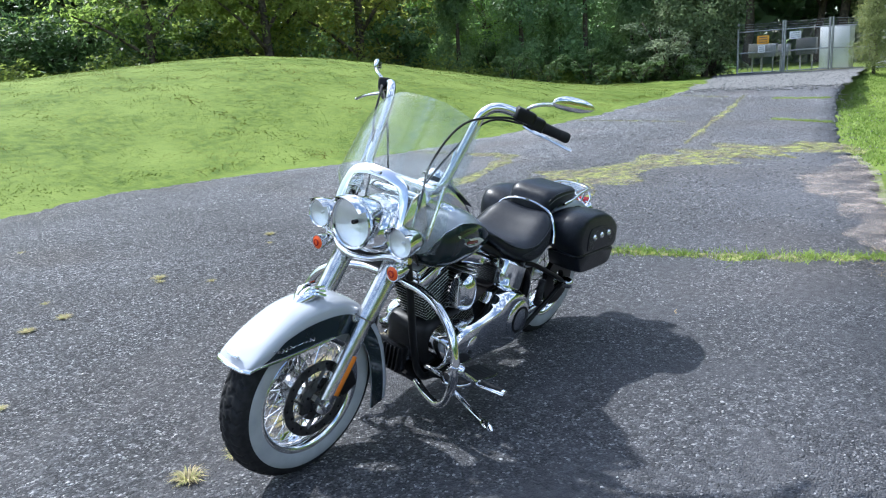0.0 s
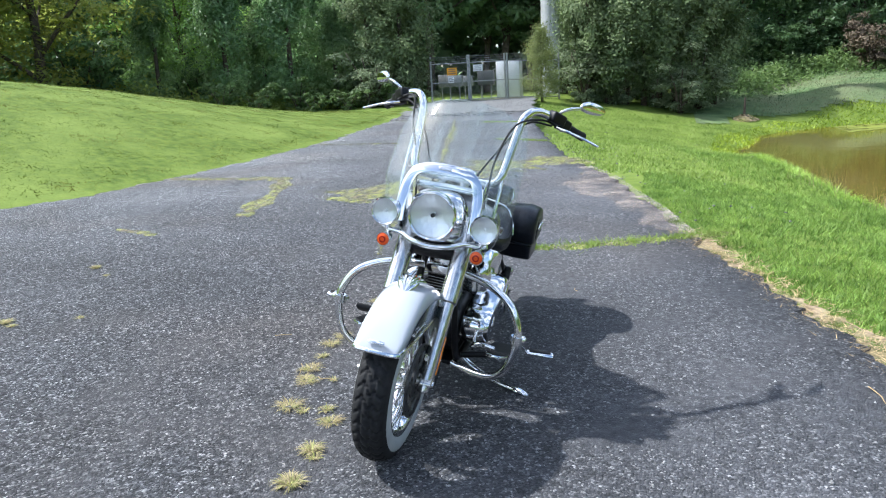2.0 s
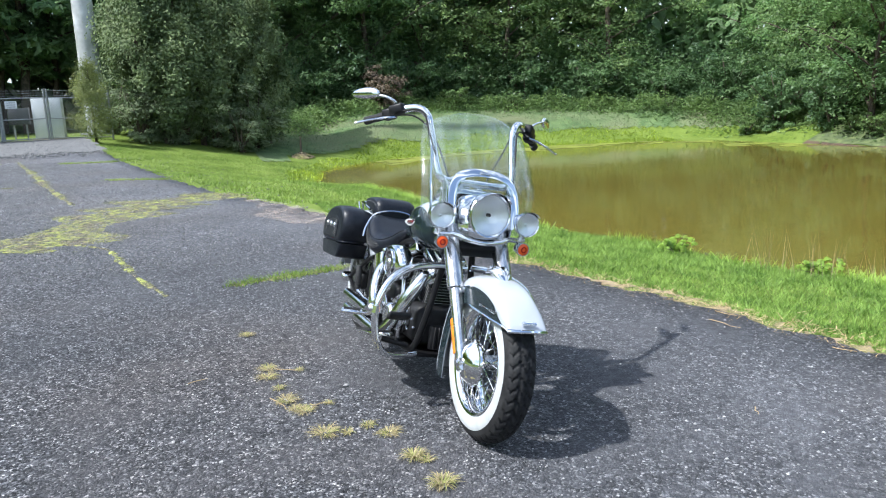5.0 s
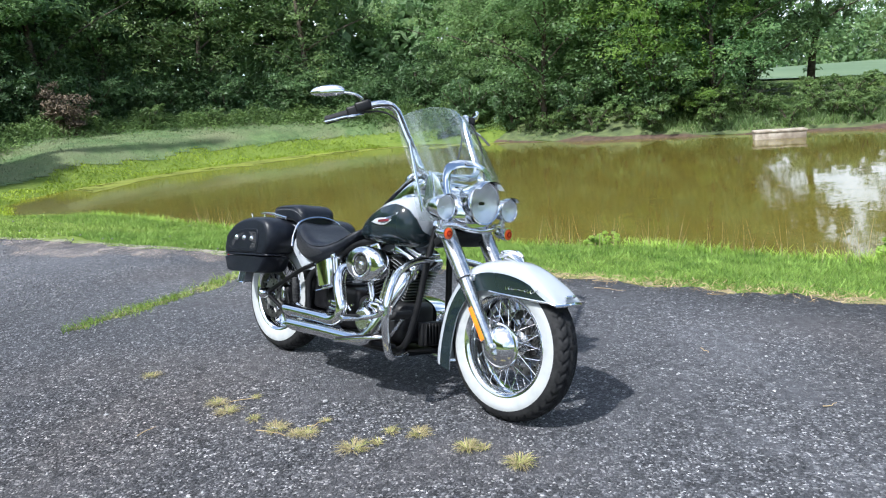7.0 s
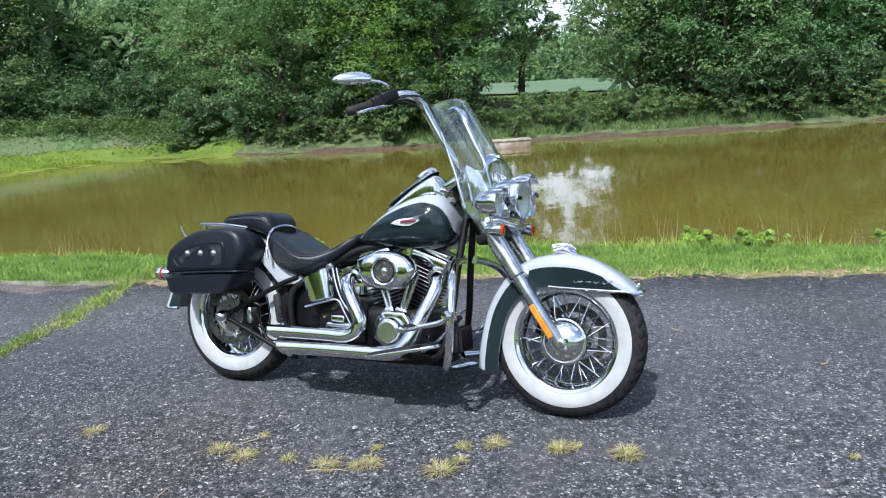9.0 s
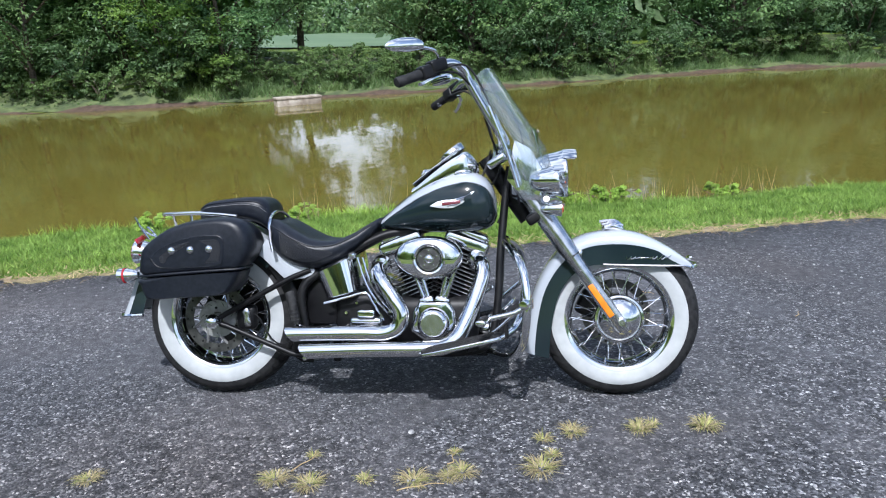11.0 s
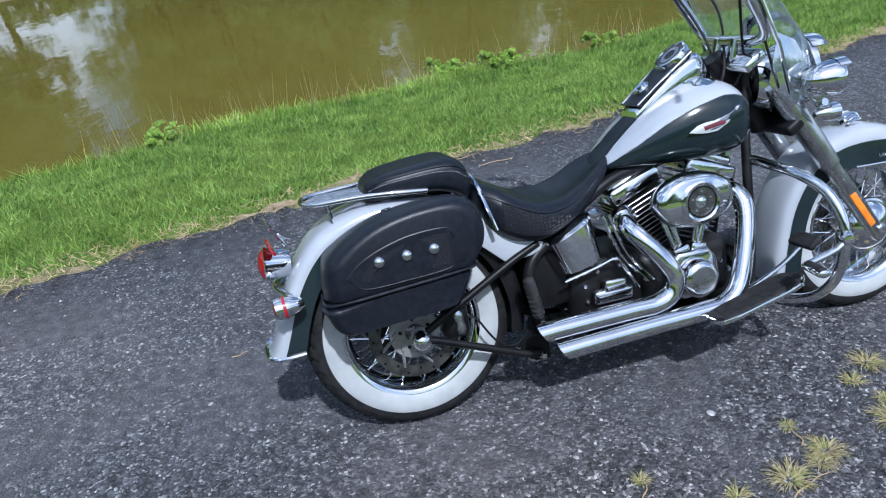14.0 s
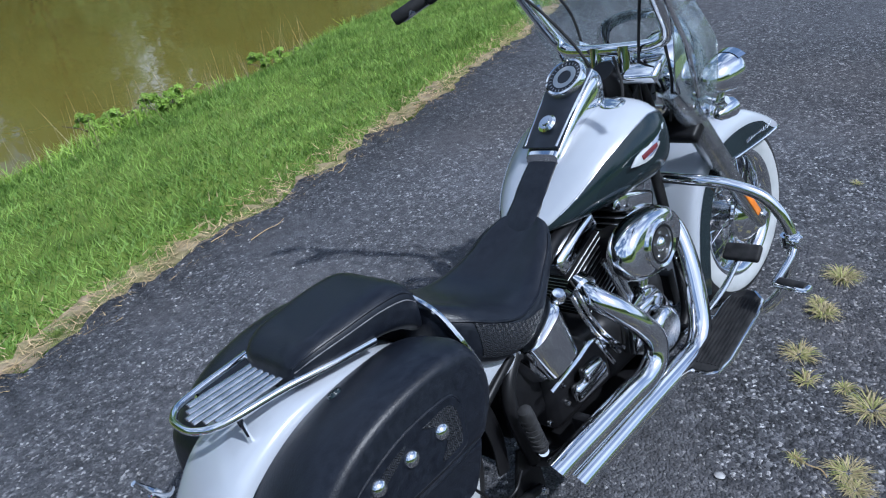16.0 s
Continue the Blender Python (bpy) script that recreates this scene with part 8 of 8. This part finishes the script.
CRACKS = [("green", 0.14, 0.26, [(-1.62, -0.75), (-1.72, -0.3), (-1.78, 0.05), (-1.95, 0.55), (-2.12, 0.95), (-2.30, 1.35), (-2.45, 1.6)]),
          ("mossy", 0.22, 0.5, [(-3.2, -3.5), (-3.9, -3.75), (-4.8, -4.0), (-5.7, -4.35), (-6.4, -4.75), (-6.5, -5.4), (-6.55, -6.2), (-6.7, -6.95)]),
          ("mossy", 1.0, 2.4, [(-4.2, -2.75), (-4.7, -2.5), (-5.6, -2.3), (-6.5, -1.95), (-7.2, -1.65), (-7.7, -1.25), (-7.95, -0.75), (-8.3, -0.35)]),
          ("mossy", 0.05, 0.12, [(-1.5, -1.2), (-2.2, -1.42), (-3.0, -1.6), (-3.9, -1.82), (-4.5, -2.3)]),
          ("mossy", 0.06, 0.30, [(-8.2, -2.6), (-10, -3.05), (-12, -3.55), (-14, -4.0), (-16, -4.5), (-18, -5.0)]),
          ("mossy", 0.10, 0.25, [(-12.0, -6.7), (-11.9, -5.6), (-11.7, -4.4), (-11.6, -4.0)]),
          ("mossy", 0.12, 0.30, [(-18.7, -7.2), (-18.1, -6.2), (-17.6, -5.3)]),
          ("green", 0.10, 0.25, [(-11.9, -2.4), (-11.6, -1.8), (-11.3, -1.25)]),
          ("green", 0.12, 0.30, [(-16.7, -3.8), (-16.5, -3.1), (-16.4, -2.5)]),
          ("mossy", 0.08, 0.2, [(-2.2, -3.9), (-2.36, -4.2), (-2.5, -4.6)])]
rc = np.random.default_rng(71)
bx, by, bh, gx_, gy_, gh = [], [], [], [], [], []
for kind, w0, w1, line in CRACKS:
    pts = smooth_line([(a, b, 0) for a, b in line], 14)
    n = len(pts)
    t = np.linspace(0, 1, n)
    width = (w0 + (w1 - w0) * np.sin(t * math.pi) ** 0.6) * (0.45 + 0.9 * np.convolve(rc.uniform(0, 1, n + 8), np.ones(9) / 9, 'valid')) * (0.75 + 0.35 * np.sin(t * 37 + 2 * np.sin(t * 11)))
    P = np.array([tuple(q) for q in pts])
    D = np.gradient(P[:, :2], axis=0)
    D /= np.hypot(D[:, 0], D[:, 1])[:, None] + 1e-9
    N = np.stack([-D[:, 1], D[:, 0]], -1)
    cols_ = np.linspace(-0.5, 0.5, 5)
    XY = P[:, None, :2] + N[:, None, :] * (cols_[None, :, None] * width[:, None, None]) + rc.normal(0, 0.018, (n, 5, 2)) * min(1.0, w1 * 1.5)
    Z = road_z(XY[..., 0]) + np.array([-0.004, 0.007, 0.011, 0.007, -0.004])[None, :]
    ob = new("crack_soil", raw_mesh("crack_soil", np.concatenate([XY, Z[..., None]], -1).reshape(-1, 3), grid_faces(n, 5), M_MOSS, True))
    tagged(ob, "mossy soil filling a crack in the asphalt", "soil", kind="stuff")
    m = int(np.sum(width) / n * 1700 * np.hypot(*np.diff(P[:, :2], axis=0).T).sum() * (5.0 if kind == "green" else 1.0))
    k = rc.integers(0, n, m)
    clump = 0.5 + 0.5 * np.sin(k * 0.9) * np.sin(k * 0.37 + 2)
    off = rc.normal(0, 0.30, m) * width[k]
    x = P[k, 0] + N[k, 0] * off + rc.normal(0, 0.03, m)
    y = P[k, 1] + N[k, 1] * off + rc.normal(0, 0.03, m)
    ok = rc.uniform(0, 1, m) < 0.25 + 0.75 * clump
    if kind == "green":
        gx_.append(x[ok]); gy_.append(y[ok])
    else:
        bx.append(x[ok]); by.append(y[ok])
x, y = np.concatenate(bx), np.concatenate(by)
half = patchy(x * 2.1, y * 1.7) + rc.normal(0, 0.25, len(x)) > 0.78
tagged(new("crack_straw", blades("crack_straw", x[half], y[half], road_z(x[half]), 0.016, 0.006, 2.4, M_STRAWWEED, 79)), "dry pale grass along asphalt cracks", "weeds", kind="stuff")
x, y = x[~half], y[~half]
tagged(new("crack_weeds", blades("crack_weeds", x, y, road_z(x), 0.022, 0.006, 1.6, M_WEED, 72)), "low yellow-green moss and weeds along asphalt cracks", "weeds", kind="stuff")
x, y = np.concatenate(gx_), np.concatenate(gy_)
tagged(new("crack_grass", blades("crack_grass", x, y, road_z(x), 0.05, 0.010, 1.1, M_BLADE_LAWN, 73)), "green grass growing from an asphalt joint", "grass", kind="stuff")

# dry straw on the verge
vx = rc.uniform(-2.6, 9, 5000)
vy = edge_r(vx) + rc.normal(0.05, 0.085, len(vx))
tagged(new("verge_straw", blades("verge_straw", vx, vy, np.maximum(ground_z(vx, vy), -0.01) + 0.016, 0.018, 0.006, 4.5, M_STRAW, 74)), "dry straw litter along the verge", "straw", kind="stuff")


# loose stones on the asphalt, past counting
def stones(name, x, y, size, mat, seed, label):
    r = np.random.default_rng(seed)
    n = len(x)
    s = size * r.uniform(0.5, 1.6, n)
    a = r.uniform(0, 2 * math.pi, n)
    base = np.array([(1, 0, 0), (-0.3, 0.9, 0.05), (-0.8, -0.1, 0), (0.2, -0.8, 0.05), (0.1, 0.1, 0.65), (0, 0, -0.3)])
    f = np.array([(0, 1, 4), (1, 2, 4), (2, 3, 4), (3, 0, 4), (1, 0, 5), (2, 1, 5), (3, 2, 5), (0, 3, 5)])
    jit = base[None] * (1 + r.normal(0, 0.2, (n, 6, 3)))
    c, q = np.cos(a)[:, None], np.sin(a)[:, None]
    v = np.stack([jit[..., 0] * c - jit[..., 1] * q, jit[..., 0] * q + jit[..., 1] * c, jit[..., 2]], -1) * s[:, None, None]
    v = v + np.stack([x, y, road_z(x) + 0.001], -1)[:, None, :]
    faces = (f[None] + 6 * np.arange(n)[:, None, None]).reshape(-1, 3)
    return tagged(new(name, raw_mesh(name, v.reshape(-1, 3), faces, mat)), label, "gravel", kind="stuff")


M_STONE = material("pale_stone_chips", (0.14, 0.14, 0.145), (0.38, 0.375, 0.37), 0.8, scale=30, island=0.55)
sx_, sy_ = rc.uniform(-4, 5.0, 6500), rc.uniform(-4.5, 2.6, 6500)
ok = (sy_ < edge_r(sx_) - 0.05)
stones("loose_gravel", sx_[ok], sy_[ok], 0.0062, M_STONE, 75, "loose pale stone chips scattered on the asphalt")
u = rc.uniform(0, 1, 17000)
sx_ = -2.5 - 15 * u
sy_ = np.interp(sx_, [-17, -8, -3], [-4.7, -2.6, -1.7]) + rc.normal(0, 1.15, 17000)
stones("washed_gravel", sx_, sy_, 0.0125, material("washed_grey_gravel", (0.085, 0.085, 0.09), (0.23, 0.228, 0.225), 0.85, scale=30, island=0.4), 76, "washed pale gravel strewn across the drive")
sx_, sy_ = rc.uniform(-29.3, -18.6, 5000), rc.uniform(0, 1, 5000)
sy_ = edge_l(sx_) + (edge_r(sx_) - edge_l(sx_)) * sy_
ok = sx_ < -20.0 + 0.6 * rc.normal(0, 1, 5000)
stones("apron_gravel", sx_[ok], sy_[ok], 0.05, M_GRAVEL, 78, "coarse grey gravel before the gate")


def pebble(x, y, s, seed):
    t = tagged(new("pebble", None), "single pale flat stone lying on the asphalt", "stone", "loose pebbles")
    r = random.Random(seed)
    t.matrix_basis = Matrix.Translation((x, y, 0.002)) @ Matrix.Rotation(r.uniform(0, 6), 4, "Z")
    bm = bmesh.new()
    bmesh.ops.create_icosphere(bm, subdivisions=2, radius=1)
    for v in bm.verts:
        v.co = Vector((v.co.x * s * (1 + 0.2 * noise.noise(v.co * 1.7 + Vector((seed, 0, 0)))), v.co.y * s * 0.75, v.co.z * s * 0.35 + s * 0.22))
    part("stone", bm, M_STONE, t)


for k, (x, y, s) in enumerate([(0.84, -0.36, 0.016), (-0.70, 0.24, 0.010), (1.95, 0.85, 0.009), (0.1, -1.1, 0.012), (2.2, -0.6, 0.010), (0.35, 1.1, 0.011), (2.45, 0.5, 0.012), (-0.9, -0.9, 0.012), (1.2, 0.62, 0.008), (0.55, -0.95, 0.011)]):
    pebble(x, y, s, k)


def twig(x, y, length, yaw, seed):
    r = random.Random(seed)
    t = tagged(new("twig", None), "thin dry pale twig lying on the asphalt", "twig", "fallen twigs")
    t.matrix_basis = Matrix.Translation((x, y, 0.004)) @ Matrix.Rotation(radians(yaw), 4, "Z")
    p = smooth_line([(length * (k / 4 - 0.5), r.uniform(-0.008, 0.008), 0.001 + r.uniform(0, 0.004)) for k in range(5)], 3)
    part("stick", sweep(p, [0.0024 - 0.0010 * k / 12 for k in range(13)], 5), M_STRAW, t)


for k, (x, y, ln, yaw) in enumerate([(1.49, 2.14, 0.12, 30), (0.93, -0.70, 0.16, 20), (1.02, -0.52, 0.10, 80), (0.49, -0.60, 0.11, 60), (1.9, 1.2, 0.08, -40), (0.86, 1.9, 0.22, 12), (2.6, 0.9, 0.07, 70), (0.45, -1.05, 0.10, 110), (-0.6, 0.5, 0.06, 10), (0.70, 2.05, 0.15, 15)]):
    twig(x, y, ln, yaw, k)

# seed-headed stems on the shore
sh = rc.uniform(-9, 12, 900)
near_y = np.interp(sh, POND[:6, 0], POND[:6, 1])
sy2 = near_y - rc.uniform(0.7, 1.5, len(sh))
keep_ = patchy(sh * 1.6, sh * 0.4) > 0.45
tagged(new("shore_stems", blades("shore_stems", sh[keep_], sy2[keep_], ground_z(sh[keep_], sy2[keep_]), 0.42, 0.006, 0.3, M_STRAWWEED, 77)), "thin pale seed stems standing at the shore", "weeds", kind="stuff")
